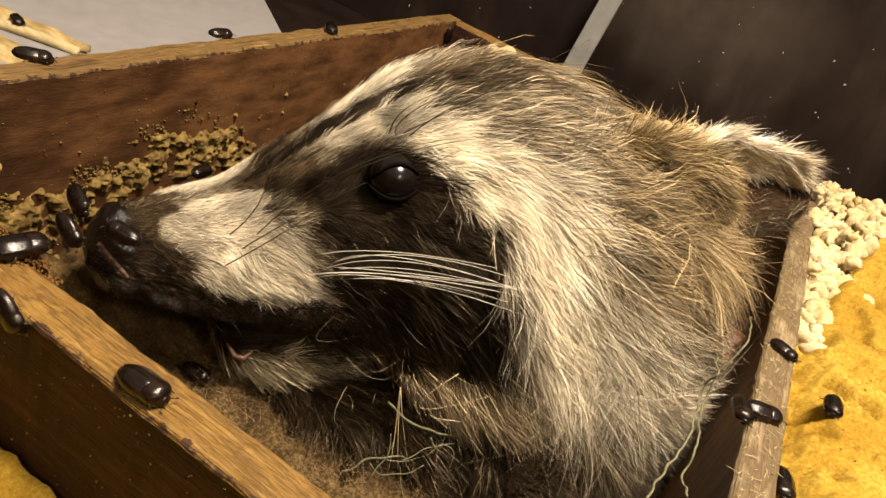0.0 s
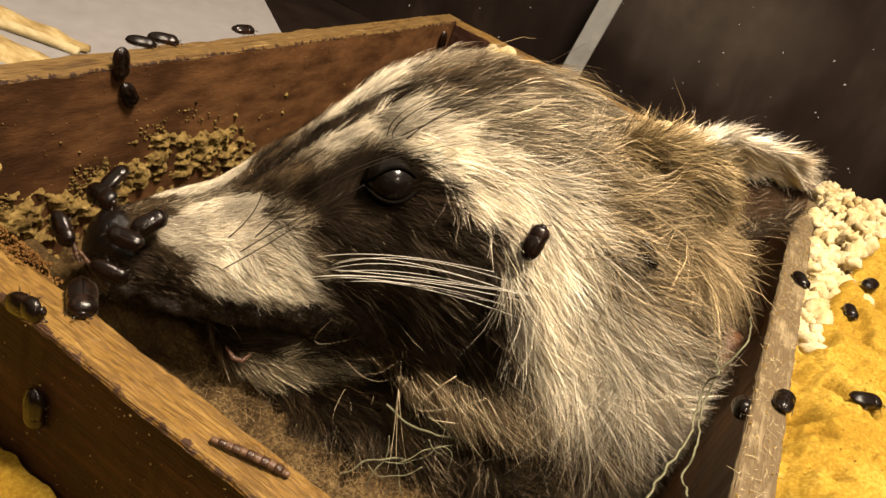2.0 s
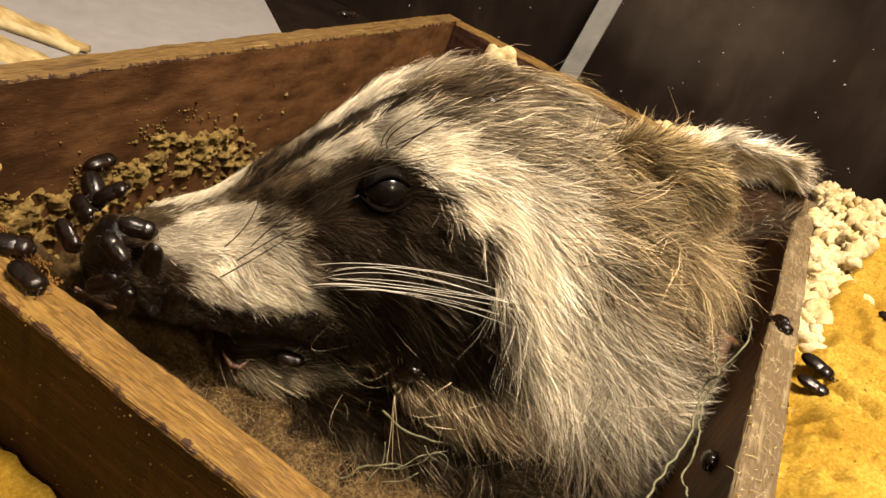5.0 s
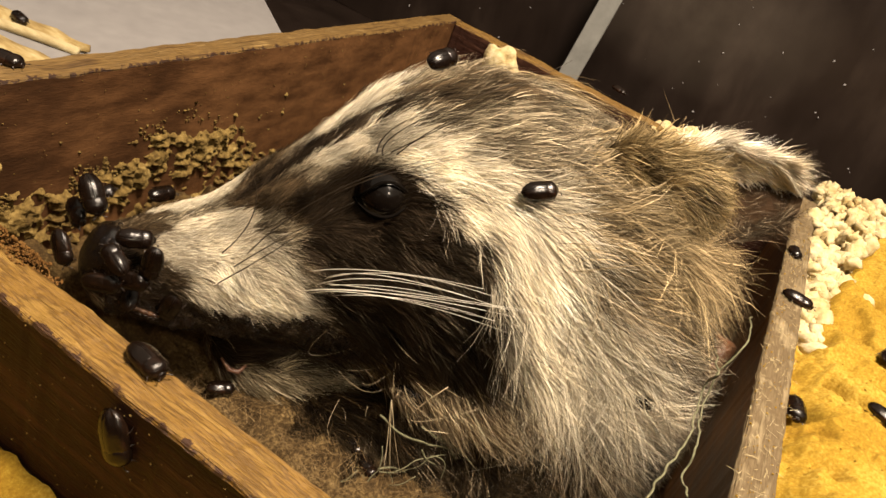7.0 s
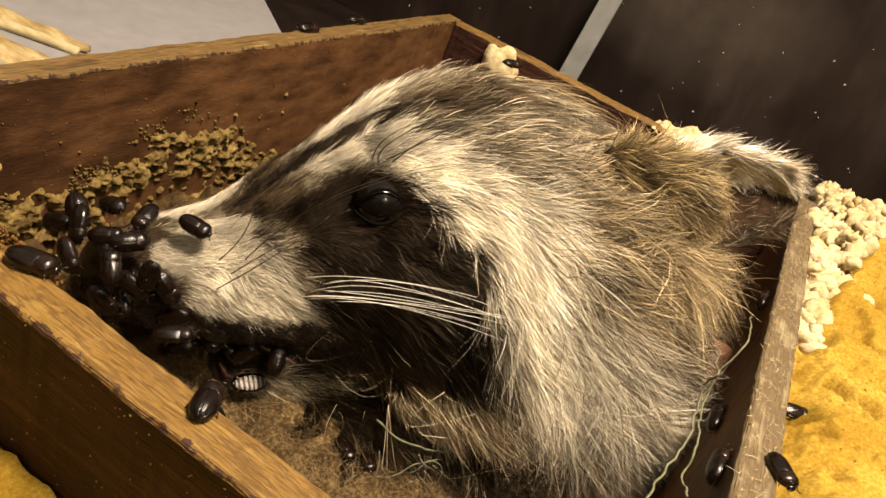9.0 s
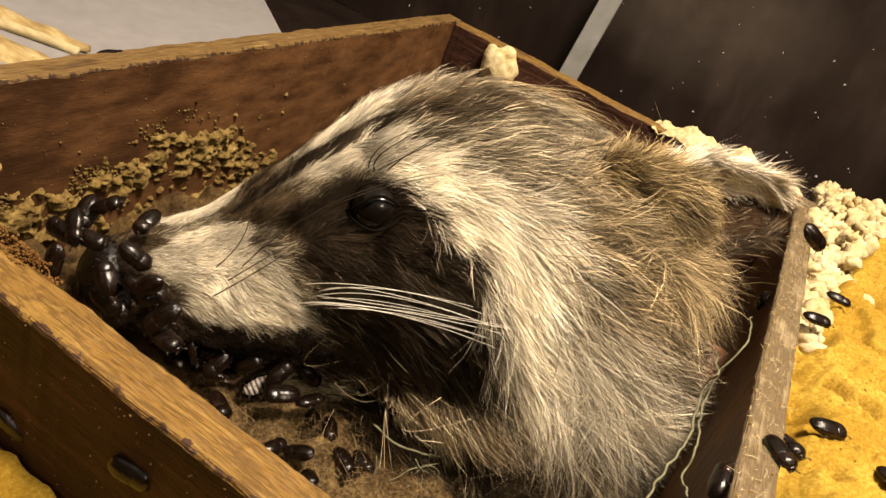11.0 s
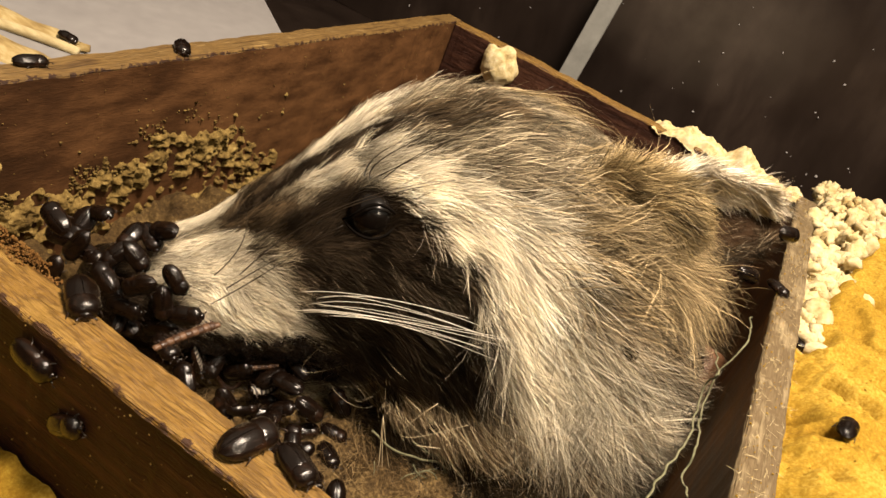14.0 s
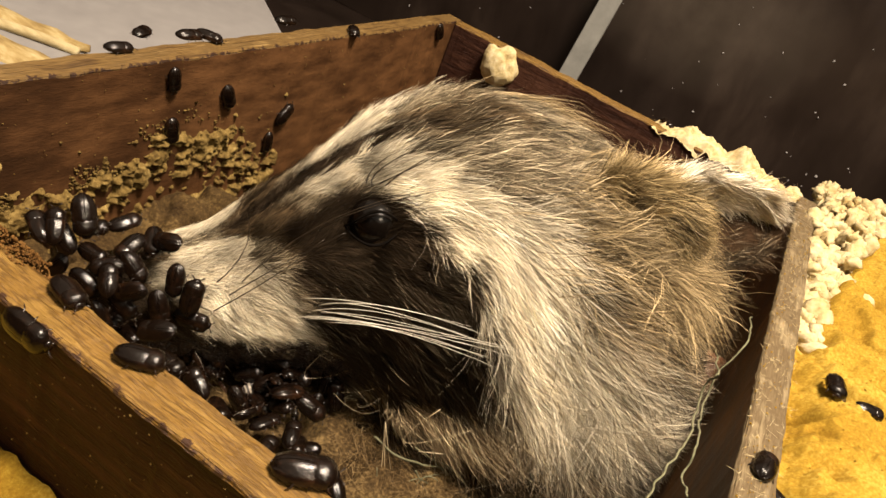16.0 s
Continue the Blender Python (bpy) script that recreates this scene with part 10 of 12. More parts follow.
    crawl(next(bt), (0, -103.4, 112.4, 24.5, 0, -0, 98), (1, -103.5, 112.4, 24.4, 0, -0, 98), (2, -105.3, 113.7, 24.2, 0, -0, 98), (3, -103.5, 112.4, 24.0, 0, -0, 98), (3.5, -101.7, 100.8, 36.6, 20, 15, 35), (4, -99.9, 89.3, 49.1, 14, 38, -33), (6.5, -99.1, 89.6, 47.7, 27, 32, -5), (7.5, -91.3, 80.6, 55.8, 7, 49, -25), (8.5, -91.3, 80.6, 55.5, 33, 39, 12), (9, -100.3, 87.0, 43.9, 27, 40, -22), (11.5, -100.8, 89.3, 42.6, -11, 39, -72), (12.5, -92.8, 78.4, 50.5, -21, 46, -62), (13.5, -92.5, 78.9, 50.1, -33, 39, -81), (14, -100.2, 88.0, 40.7, -15, 42, -79), (14.5, -100.9, 87.4, 39.7, -19, 43, -89), (15, -101.4, 87.0, 38.5, 1, 48, -66), (15.5, -92.1, 79.4, 50.0, 1, 49, -33), (16, -91.4, 80.4, 50.8, 9, 49, -23))
    crawl(next(bt), (0, -104.8, 115.0, 24.5, 0, -0, 156), (1, -103.6, 114.1, 24.4, 0, -0, 156), (2, -103.4, 113.9, 24.2, 0, -0, 156), (3, -104.6, 114.7, 24.0, 0, -0, 156), (3.33, -95.6, 107.8, 27.6, -35, 22, -179), (3.67, -86.7, 101.0, 31.1, -69, 55, -168), (4, -77.8, 94.1, 34.7, 178, 77, 116), (6.5, -79.6, 93.4, 31.9, -131, 66, 170), (7.5, -79.0, 93.8, 31.2, -151, 73, 148), (8.5, -85.4, 104.2, 16.4, -55, 58, -145), (9, -79.1, 94.6, 28.7, -117, 43, -169), (10.25, -76.1, 89.8, 32.5, -64, 53, -142), (11.5, -73.1, 85.0, 36.2, -10, 43, -114), (12.5, -72.3, 86.0, 35.9, 15, 42, -79), (13.5, -74.4, 83.1, 35.0, -15, 42, -122), (13.75, -77.6, 88.1, 30.2, -67, 39, -146), (14, -80.7, 93.1, 25.3, -109, 23, -158), (14.5, -81.0, 92.6, 25.4, -115, 47, -169), (14.75, -76.7, 89.3, 29.7, -70, 42, -155), (15, -72.4, 86.0, 34.0, -33, 32, -151), (15.25, -76.7, 89.1, 29.4, -71, 38, -156), (15.5, -81.0, 92.1, 24.9, -111, 40, -164), (15.75, -77.3, 88.3, 29.1, -73, 33, -160), (16, -73.5, 84.4, 33.3, -38, 25, -161))
    crawl(next(bt), (0, -102.1, 114.6, 24.5, 0, 0, -147), (1, -101.6, 114.2, 24.4, 0, 0, -147), (2, -102.3, 114.7, 24.2, 0, 0, -147), (3, -103.8, 115.7, 24.0, 0, 0, -147), (4, -101.9, 114.3, 23.8, 0, 0, -147), (4.83, -96.0, 105.3, 28.5, 27, 30, -94), (5.67, -90.2, 96.2, 33.2, 70, 22, -28), (6.5, -84.3, 87.2, 38.0, 85, -15, 19), (7.5, -84.4, 87.2, 37.4, 84, -14, 18), (8.5, -86.1, 85.9, 35.5, 85, -21, 23), (9, -84.0, 87.7, 36.7, 82, 17, 14), (11.5, -83.2, 88.6, 33.9, 83, 30, 14), (12.5, -85.0, 87.2, 31.4, 89, -18, 19), (13.5, -84.2, 87.7, 32.8, 83, 5, 16), (14, -84.7, 87.2, 30.6, 89, -0, 19), (14.5, -83.4, 88.1, 32.0, 83, 39, 13), (15, -84.3, 87.2, 30.4, 88, -19, 19), (15.5, -84.1, 87.2, 29.8, 89, 19, 18), (16, -84.9, 86.3, 31.7, 82, 17, 14))
    crawl(next(bt), (0, -102.4, 116.3, 24.5, 0, 0, -90), (1, -101.2, 115.5, 24.4, 0, 0, -90), (2, -101.3, 115.5, 24.2, 0, 0, -90), (3, -101.9, 115.9, 24.0, 0, 0, -90), (4, -101.5, 115.6, 23.8, 0, 0, -90), (4.83, -95.3, 111.6, 23.6, -17, 10, -145), (5.67, -89.0, 107.6, 23.4, -34, 1, 159), (6.5, -82.8, 103.6, 23.2, -38, -18, 106), (7.5, -81.0, 102.9, 22.4, -25, -31, 85), (8.5, -79.8, 101.2, 19.8, 24, -41, 16), (9, -80.2, 102.9, 21.3, -13, -34, 67), (11.5, -79.4, 101.4, 17.6, -15, -41, 74), (12.5, -79.0, 100.2, 14.8, 19, -51, 33), (13.5, -81.0, 101.2, 15.4, 41, -29, -12), (14, -78.8, 102.5, 17.5, 19, -28, 15), (14.5, -82.1, 102.2, 15.7, 33, -33, -6), (15, -81.0, 101.6, 15.0, 30, -38, 3), (15.5, -82.0, 101.9, 14.4, 37, -33, -10), (16, -78.2, 100.5, 13.5, 44, -28, -9))
    crawl(next(bt), (0, -102.0, 117.6, 24.5, 0, 0, -32), (1, -100.5, 116.5, 24.4, 0, 0, -32), (2, -101.1, 116.9, 24.2, 0, 0, -32), (3, -102.0, 117.6, 24.0, 0, 0, -32), (4, -101.0, 116.8, 23.8, 0, 0, -32), (6.5, -101.8, 117.3, 23.2, 0, 0, -32), (6.83, -100.7, 105.9, 30.1, -26, 19, -82), (7.17, -99.5, 94.4, 37.0, -57, 11, -135), (7.5, -98.4, 82.9, 44.0, -71, -17, -179), (8.5, -101.9, 84.3, 42.1, -70, 16, -176), (9, -102.3, 84.5, 41.6, -69, 27, -172), (11.5, -100.4, 84.0, 40.6, -70, -13, 178), (12.5, -102.0, 84.0, 38.7, -68, -32, 168), (13.5, -93.1, 77.3, 48.2, -51, -9, -166), (14, -101.2, 84.6, 39.0, -69, 14, -174), (14.5, -101.3, 83.0, 36.7, -71, -11, 178), (15, -99.8, 83.0, 37.4, -71, -23, 176), (15.5, -101.6, 83.6, 36.0, -62, -46, 158), (16, -92.7, 77.8, 46.5, -44, -30, 174))
    crawl(next(bt), (0, -99.8, 117.6, 24.5, 0, -0, 25), (1, -101.6, 118.8, 24.4, 0, -0, 25), (2, -100.9, 118.3, 24.2, 0, -0, 25), (3, -100.0, 117.7, 24.0, 0, -0, 25), (4, -100.4, 117.9, 23.8, 0, -0, 25), (6.5, -102.1, 119.0, 23.2, 0, -0, 25), (7, -90.4, 106.0, 30.4, 29, 23, 17), (7.5, -78.7, 92.9, 37.6, 63, 47, 24), (8.5, -80.0, 92.1, 37.6, 48, 60, 7), (9, -80.0, 92.0, 36.6, 62, 48, 23), (11.5, -80.2, 92.0, 32.6, 68, 45, 27), (12.5, -79.8, 92.4, 32.5, 53, 61, 10), (13.5, -79.6, 92.5, 33.0, 45, 64, 2), (14, -80.1, 92.0, 32.4, 29, 70, -16), (14.5, -79.4, 92.4, 30.8, 19, 73, -28), (15, -79.1, 92.4, 30.9, 69, 40, 29), (15.5, -79.4, 92.0, 30.9, 19, 72, -27), (16, -80.2, 91.1, 31.6, 39, 66, -4))
    crawl(next(bt), (0, -98.8, 118.4, 24.5, 0, -0, 82), (1, -100.4, 119.5, 24.4, 0, -0, 82), (2, -98.7, 118.3, 24.2, 0, -0, 82), (3, -101.1, 120.0, 24.0, 0, -0, 82), (4, -98.8, 118.3, 23.8, 0, -0, 82), (6.5, -101.2, 120.0, 23.2, 0, -0, 82), (6.83, -90.9, 114.5, 22.0, 13, 12, 36), (7.17, -80.6, 108.9, 20.9, 12, 30, -11), (7.5, -70.3, 103.4, 19.7, -5, 40, -69), (8.5, -72.2, 102.5, 18.8, -28, 30, -111), (9, -73.1, 103.8, 20.1, -19, 24, -100), (11.5, -70.9, 102.4, 14.3, -31, 42, -108), (12.5, -71.7, 103.0, 15.3, -32, 26, -118), (13.5, -70.4, 103.8, 15.2, -16, 35, -87), (14, -71.9, 102.7, 14.5, -7, 40, -74), (14.5, -72.4, 102.0, 13.6, -34, 30, -120), (15, -71.5, 102.7, 14.0, -28, 30, -110), (15.5, -71.7, 102.5, 13.7, -11, 39, -81), (16, -72.1, 102.0, 13.1, -24, 35, -104))
    crawl(next(bt), (0, -100.1, 120.9, 24.5, 0, -0, 139), (1, -99.6, 120.5, 24.4, 0, -0, 139), (2, -99.7, 120.6, 24.2, 0, -0, 139), (3, -99.3, 120.3, 24.0, 0, -0, 139), (4, -97.9, 119.2, 23.8, 0, -0, 139), (6.5, -100.2, 120.8, 23.2, 0, -0, 139), (7.5, -100.0, 120.7, 22.9, 0, -0, 139), (8, -95.5, 103.0, 32.8, 19, -17, 90), (8.5, -91.0, 85.3, 42.6, 45, -13, 37), (9, -91.9, 86.8, 43.7, 35, -13, 41), (11.5, -94.2, 85.4, 41.0, 41, -3, 10), (12.5, -93.4, 85.7, 40.3, 38, -11, 28), (13.5, -91.6, 86.5, 39.7, 39, 3, 21), (14, -93.4, 84.9, 38.9, 44, 2, 8), (14.5, -93.7, 84.2, 38.0, 47, 6, 0), (15, -94.4, 83.9, 37.5, 49, 4, -4), (15.5, -94.6, 86.2, 39.3, 33, -17, 24), (16, -93.4, 85.6, 38.6, 39, 1, 4))
    crawl(next(bt), (0, -99.0, 121.7, 24.5, 0, 0, -163), (1, -98.4, 121.2, 24.4, 0, 0, -163), (2, -98.2, 121.0, 24.2, 0, 0, -163), (3, -99.5, 121.9, 24.0, 0, 0, -163), (4, -98.4, 121.1, 23.8, 0, 0, -163), (6.5, -99.3, 121.7, 23.2, 0, 0, -163), (7.5, -97.3, 120.3, 22.9, 0, 0, -163), (8, -82.8, 112.9, 20.7, 5, -44, 141), (8.5, -68.2, 105.6, 18.4, 70, -47, 38), (9, -67.7, 106.9, 18.9, 60, -50, 45), (11.5, -65.8, 107.4, 15.4, 70, -39, 36), (12.5, -67.7, 105.9, 14.5, 69, -52, 40), (13.5, -67.5, 105.9, 13.9, 77, -18, 28), (14, -67.6, 106.1, 14.1, 73, -34, 33), (14.5, -67.7, 106.2, 14.2, 74, -11, 26), (15, -67.2, 106.1, 13.5, 75, -21, 28), (15.5, -66.7, 105.9, 12.9, 76, -29, 31), (16, -65.5, 107.5, 13.5, 70, -26, 31))
    crawl(next(bt), (0, -96.5, 121.4, 24.5, 0, 0, -106), (1, -97.9, 122.4, 24.4, 0, 0, -106), (2, -98.6, 122.9, 24.2, 0, 0, -106), (3, -99.1, 123.2, 24.0, 0, 0, -106), (4, -96.8, 121.5, 23.8, 0, 0, -106), (6.5, -97.6, 122.1, 23.2, 0, 0, -106), (7.5, -98.5, 122.6, 22.9, 0, 0, -106), (8.5, -98.2, 122.4, 22.7, 0, 0, -106), (9, -90.1, 94.0, 46.3, 2, 17, -72), (11.5, -89.9, 94.6, 44.1, 1, 17, -77), (12.5, -88.6, 92.7, 42.5, 3, 23, -62), (13.5, -90.0, 93.0, 42.4, -5, 19, -93), (14, -90.9, 91.9, 41.9, 2, 21, -76), (14.5, -92.8, 91.6, 41.6, 6, 18, -74), (15, -91.4, 92.5, 41.6, -6, 17, -106), (15.5, -90.7, 94.0, 41.7, 3, 15, -76), (16, -89.8, 90.8, 40.4, -3, 24, -87))
    crawl(next(bt), (0, -96.3, 122.8, 24.5, 0, 0, -49), (1, -97.2, 123.5, 24.4, 0, 0, -49), (2, -97.3, 123.5, 24.2, 0, 0, -49), (3, -97.0, 123.3, 24.0, 0, 0, -49), (4, -97.5, 123.6, 23.8, 0, 0, -49), (6.5, -95.7, 122.2, 23.2, 0, 0, -49), (7.5, -96.1, 122.5, 22.9, 0, 0, -49), (8.5, -98.5, 124.2, 22.7, 0, 0, -49), (8.67, -86.1, 119.6, 21.5, 18, -11, 3), (8.83, -73.8, 115.0, 20.3, 20, -32, 56), (9, -61.4, 110.4, 19.1, -2, -44, 123), (11.5, -59.7, 111.0, 15.9, 34, -36, 72), (12.5, -61.1, 111.5, 16.3, 24, -36, 84), (13.5, -60.4, 110.0, 14.3, 23, -45, 89), (14, -61.0, 109.4, 14.1, 41, -31, 60), (14.5, -60.9, 109.4, 13.8, 40, -33, 63), (15, -60.8, 110.1, 14.3, 40, -24, 56), (15.5, -60.5, 109.0, 12.9, 45, -30, 56), (16, -60.8, 108.9, 13.1, 43, -28, 56))
    crawl(next(bt), (0, -96.3, 124.4, 24.5, 0, -0, 9), (1, -95.0, 123.4, 24.4, 0, -0, 9), (2, -97.5, 125.2, 24.2, 0, -0, 9), (3, -95.6, 123.8, 24.0, 0, -0, 9), (4, -95.5, 123.7, 23.8, 0, -0, 9), (6.5, -96.1, 124.1, 23.2, 0, -0, 9), (7.5, -96.2, 124.1, 22.9, 0, -0, 9), (8.5, -96.9, 124.6, 22.7, 0, -0, 9), (9, -71.1, 86.7, 32.4, 1, -7, 45), (11.5, -72.0, 85.5, 30.4, 6, -3, -10), (12.5, -71.0, 86.8, 28.8, 4, -5, 18), (13.5, -71.9, 85.6, 27.9, 6, -2, -19), (14, -71.8, 85.8, 29.0, 6, -2, -19), (14.5, -71.3, 86.4, 27.8, 2, -6, 37), (15, -71.1, 86.7, 27.1, 3, -6, 24), (15.5, -71.9, 85.6, 27.0, 5, -4, 1), (16, -71.1, 86.7, 24.5, 6, -3, -4))
    crawl(next(bt), (0, -96.7, 126.2, 24.5, 0, -0, 66), (1, -96.3, 125.9, 24.4, 0, -0, 66), (2, -94.8, 124.8, 24.2, 0, -0, 66), (3, -96.2, 125.8, 24.0, 0, -0, 66), (4, -96.1, 125.7, 23.8, 0, -0, 66), (6.5, -94.6, 124.5, 23.2, 0, -0, 66), (7.5, -94.9, 124.7, 22.9, 0, -0, 66), (8.5, -95.7, 125.3, 22.7, 0, -0, 66), (9, -94.9, 124.7, 22.5, 0, -0, 66), (10.25, -75.6, 120.6, 20.4, -1, -6, 105), (11.5, -56.4, 116.5, 18.3, -6, -10, 146), (12.5, -56.7, 114.9, 16.9, -8, -14, 144), (13.5, -57.4, 116.2, 17.4, -5, -9, 142), (14, -57.8, 114.4, 16.6, -11, -9, 166), (14.5, -56.0, 115.8, 16.2, -7, -12, 145), (15, -55.9, 114.3, 15.2, -14, -12, 165), (15.5, -55.0, 115.5, 15.2, -9, -13, 148), (16, -56.5, 114.7, 15.5, -8, -12, 147))
    crawl(next(bt), (0, -94.8, 126.4, 24.5, 0, -0, 123), (1, -94.1, 125.9, 24.4, 0, -0, 123), (2, -94.5, 126.2, 24.2, 0, -0, 123), (3, -96.1, 127.3, 24.0, 0, -0, 123), (4, -95.1, 126.5, 23.8, 0, -0, 123), (6.5, -93.5, 125.3, 23.2, 0, -0, 123), (7.5, -96.0, 127.0, 22.9, 0, -0, 123), (8.5, -94.8, 126.2, 22.7, 0, -0, 123), (9, -94.6, 126.0, 22.5, 0, -0, 123), (9.83, -79.1, 122.5, 19.1, 32, 2, 81), (10.67, -63.7, 119.1, 15.6, 57, 24, 45), (11.5, -48.2, 115.6, 12.2, 64, 56, 7), (12.5, -50.9, 113.8, 12.3, 44, 67, -15), (13.5, -50.6, 113.6, 11.2, 64, 58, 6), (14, -50.6, 113.1, 9.8, 70, 63, 11), (14.5, -49.8, 114.4, 11.2, -16, 73, -79), (15, -49.5, 114.4, 10.9, -13, 74, -75), (15.5, -50.8, 113.4, 11.4, 29, 69, -32), (16, -50.2, 113.7, 11.1, -6, 72, -68))
    crawl(next(bt), (0, -94.7, 127.9, 24.5, 0, 0, -179), (1, -94.9, 128.0, 24.4, 0, 0, -179), (2, -94.3, 127.5, 24.2, 0, 0, -179), (3, -93.9, 127.2, 24.0, 0, 0, -179), (4, -94.2, 127.5, 23.8, 0, 0, -179), (6.5, -94.5, 127.6, 23.2, 0, 0, -179), (7.5, -93.7, 127.0, 22.9, 0, 0, -179), (8.5, -94.2, 127.3, 22.7, 0, 0, -179), (9, -95.6, 128.3, 22.5, 0, 0, -179), (10.25, -84.6, 113.4, 17.0, -41, -27, -179), (11.5, -73.6, 98.4, 11.4, -97, -45, -154), (12.5, -67.8, 90.4, 23.7, -40, -19, 170), (13.5, -74.3, 98.2, 10.3, -113, -77, -140), (14, -68.5, 89.4, 20.9, -32, -32, 152), (14.5, -67.8, 90.4, 21.6, -36, -27, 159), (15, -73.7, 98.2, 9.8, -118, -82, -135), (15.5, -67.8, 90.4, 21.4, -29, -34, 146), (16, -67.0, 91.5, 19.7, -38, -24, 164))
    crawl(next(bt), (0, -91.9, 127.4, 24.5, 0, 0, -122), (1, -92.8, 128.0, 24.4, 0, 0, -122), (2, -92.3, 127.7, 24.2, 0, 0, -122), (3, -92.8, 128.0, 24.0, 0, 0, -122), (4, -91.9, 127.3, 23.8, 0, 0, -122), (6.5, -92.3, 127.5, 23.2, 0, 0, -122), (7.5, -92.2, 127.5, 22.9, 0, 0, -122), (8.5, -93.4, 128.3, 22.7, 0, 0, -122), (9, -92.4, 127.5, 22.5, 0, 0, -122), (11.5, -94.4, 129.0, 21.9, 0, 0, -122), (12, -91.0, 112.2, 32.5, 5, 12, -59), (12.5, -87.5, 95.4, 43.1, 18, 12, 6), (13.5, -88.0, 95.9, 42.8, 12, 15, -13), (14, -88.3, 94.5, 42.2, 11, 18, -18), (14.5, -88.7, 93.1, 41.6, 7, 22, -33), (15, -87.5, 92.5, 40.8, 14, 23, -18), (15.5, -88.8, 94.5, 41.5, 6, 17, -33), (16, -87.9, 94.9, 41.3, 3, 19, -42))
    crawl(next(bt), (0, -93.3, 130.0, 24.5, 0, 0, -65), (1, -91.6, 128.7, 24.4, 0, 0, -65), (2, -93.4, 130.0, 24.2, 0, 0, -65), (3, -92.5, 129.3, 24.0, 0, 0, -65), (4, -91.8, 128.8, 23.8, 0, 0, -65), (6.5, -92.2, 129.0, 23.2, 0, 0, -65), (7.5, -91.9, 128.8, 22.9, 0, 0, -65), (8.5, -92.4, 129.1, 22.7, 0, 0, -65), (9, -92.5, 129.2, 22.5, 0, 0, -65), (11.5, -94.0, 130.2, 21.9, 0, 0, -65), (12, -80.4, 115.9, 17.1, 34, 27, -28), (12.5, -66.7, 101.5, 12.4, 81, 22, 21), (13.5, -65.9, 102.0, 8.6, 93, -1, 25), (14, -65.7, 101.9, 8.9, 92, 52, 27), (14.5, -67.0, 101.7, 6.8, 98, 7, 26), (15, -66.0, 102.3, 5.9, 119, 69, 53), (15.5, -65.9, 102.4, 5.1, 118, 64, 52), (16, -63.4, 102.8, 10.2, 76, 52, 14))
    crawl(next(bt), (0, -91.3, 130.1, 24.5, 0, 0, -8), (1, -92.1, 130.6, 24.4, 0, 0, -8), (2, -92.4, 130.8, 24.2, 0, 0, -8), (3, -91.9, 130.4, 24.0, 0, 0, -8), (4, -92.3, 130.7, 23.8, 0, 0, -8), (6.5, -91.4, 130.0, 23.2, 0, 0, -8), (7.5, -91.1, 129.8, 22.9, 0, 0, -8), (8.5, -91.0, 129.7, 22.7, 0, 0, -8), (9, -91.4, 130.0, 22.5, 0, 0, -8), (11.5, -92.2, 130.5, 21.9, 0, 0, -8), (12, -75.7, 119.8, 15.2, 40, -4, 8), (12.5, -59.2, 109.2, 8.6, 78, -17, 19), (13.5, -59.7, 109.1, 6.7, 88, 10, 12), (14, -60.0, 108.4, 8.0, 76, -34, 23), (14.5, -60.8, 107.9, 7.0, 83, -33, 17), (15, -61.9, 106.8, 7.4, 81, -4, 14), (15.5, -60.9, 107.4, 7.0, 81, -9, 15), (15.75, -59.8, 105.9, 8.6, 47, -3, -1), (16, -58.8, 104.4, 10.2, 12, -7, -17))
    crawl(next(bt), (0, -90.9, 131.4, 24.5, 0, -0, 50), (1, -90.0, 130.7, 24.4, 0, -0, 50), (2, -89.9, 130.6, 24.2, 0, -0, 50), (3, -91.2, 131.5, 24.0, 0, -0, 50), (4, -91.9, 132.0, 23.8, 0, -0, 50), (6.5, -91.0, 131.3, 23.2, 0, -0, 50), (7.5, -91.2, 131.4, 22.9, 0, -0, 50), (8.5, -89.9, 130.4, 22.7, 0, -0, 50), (9, -90.7, 131.0, 22.5, 0, -0, 50), (11.5, -91.8, 131.7, 21.9, 0, -0, 50), (12, -92.8, 104.0, 35.5, -13, -23, 102), (12.5, -93.8, 76.4, 49.1, -42, -25, 162), (13.5, -94.6, 75.3, 48.7, -44, -22, 166), (14, -93.5, 76.8, 50.4, -46, -15, 173), (14.5, -93.6, 76.7, 48.1, -32, -37, 143), (15, -94.5, 75.5, 49.2, -46, -16, 172), (15.5, -93.6, 76.7, 48.1, -14, -46, 117), (16, -93.6, 76.7, 48.7, -31, -38, 141))
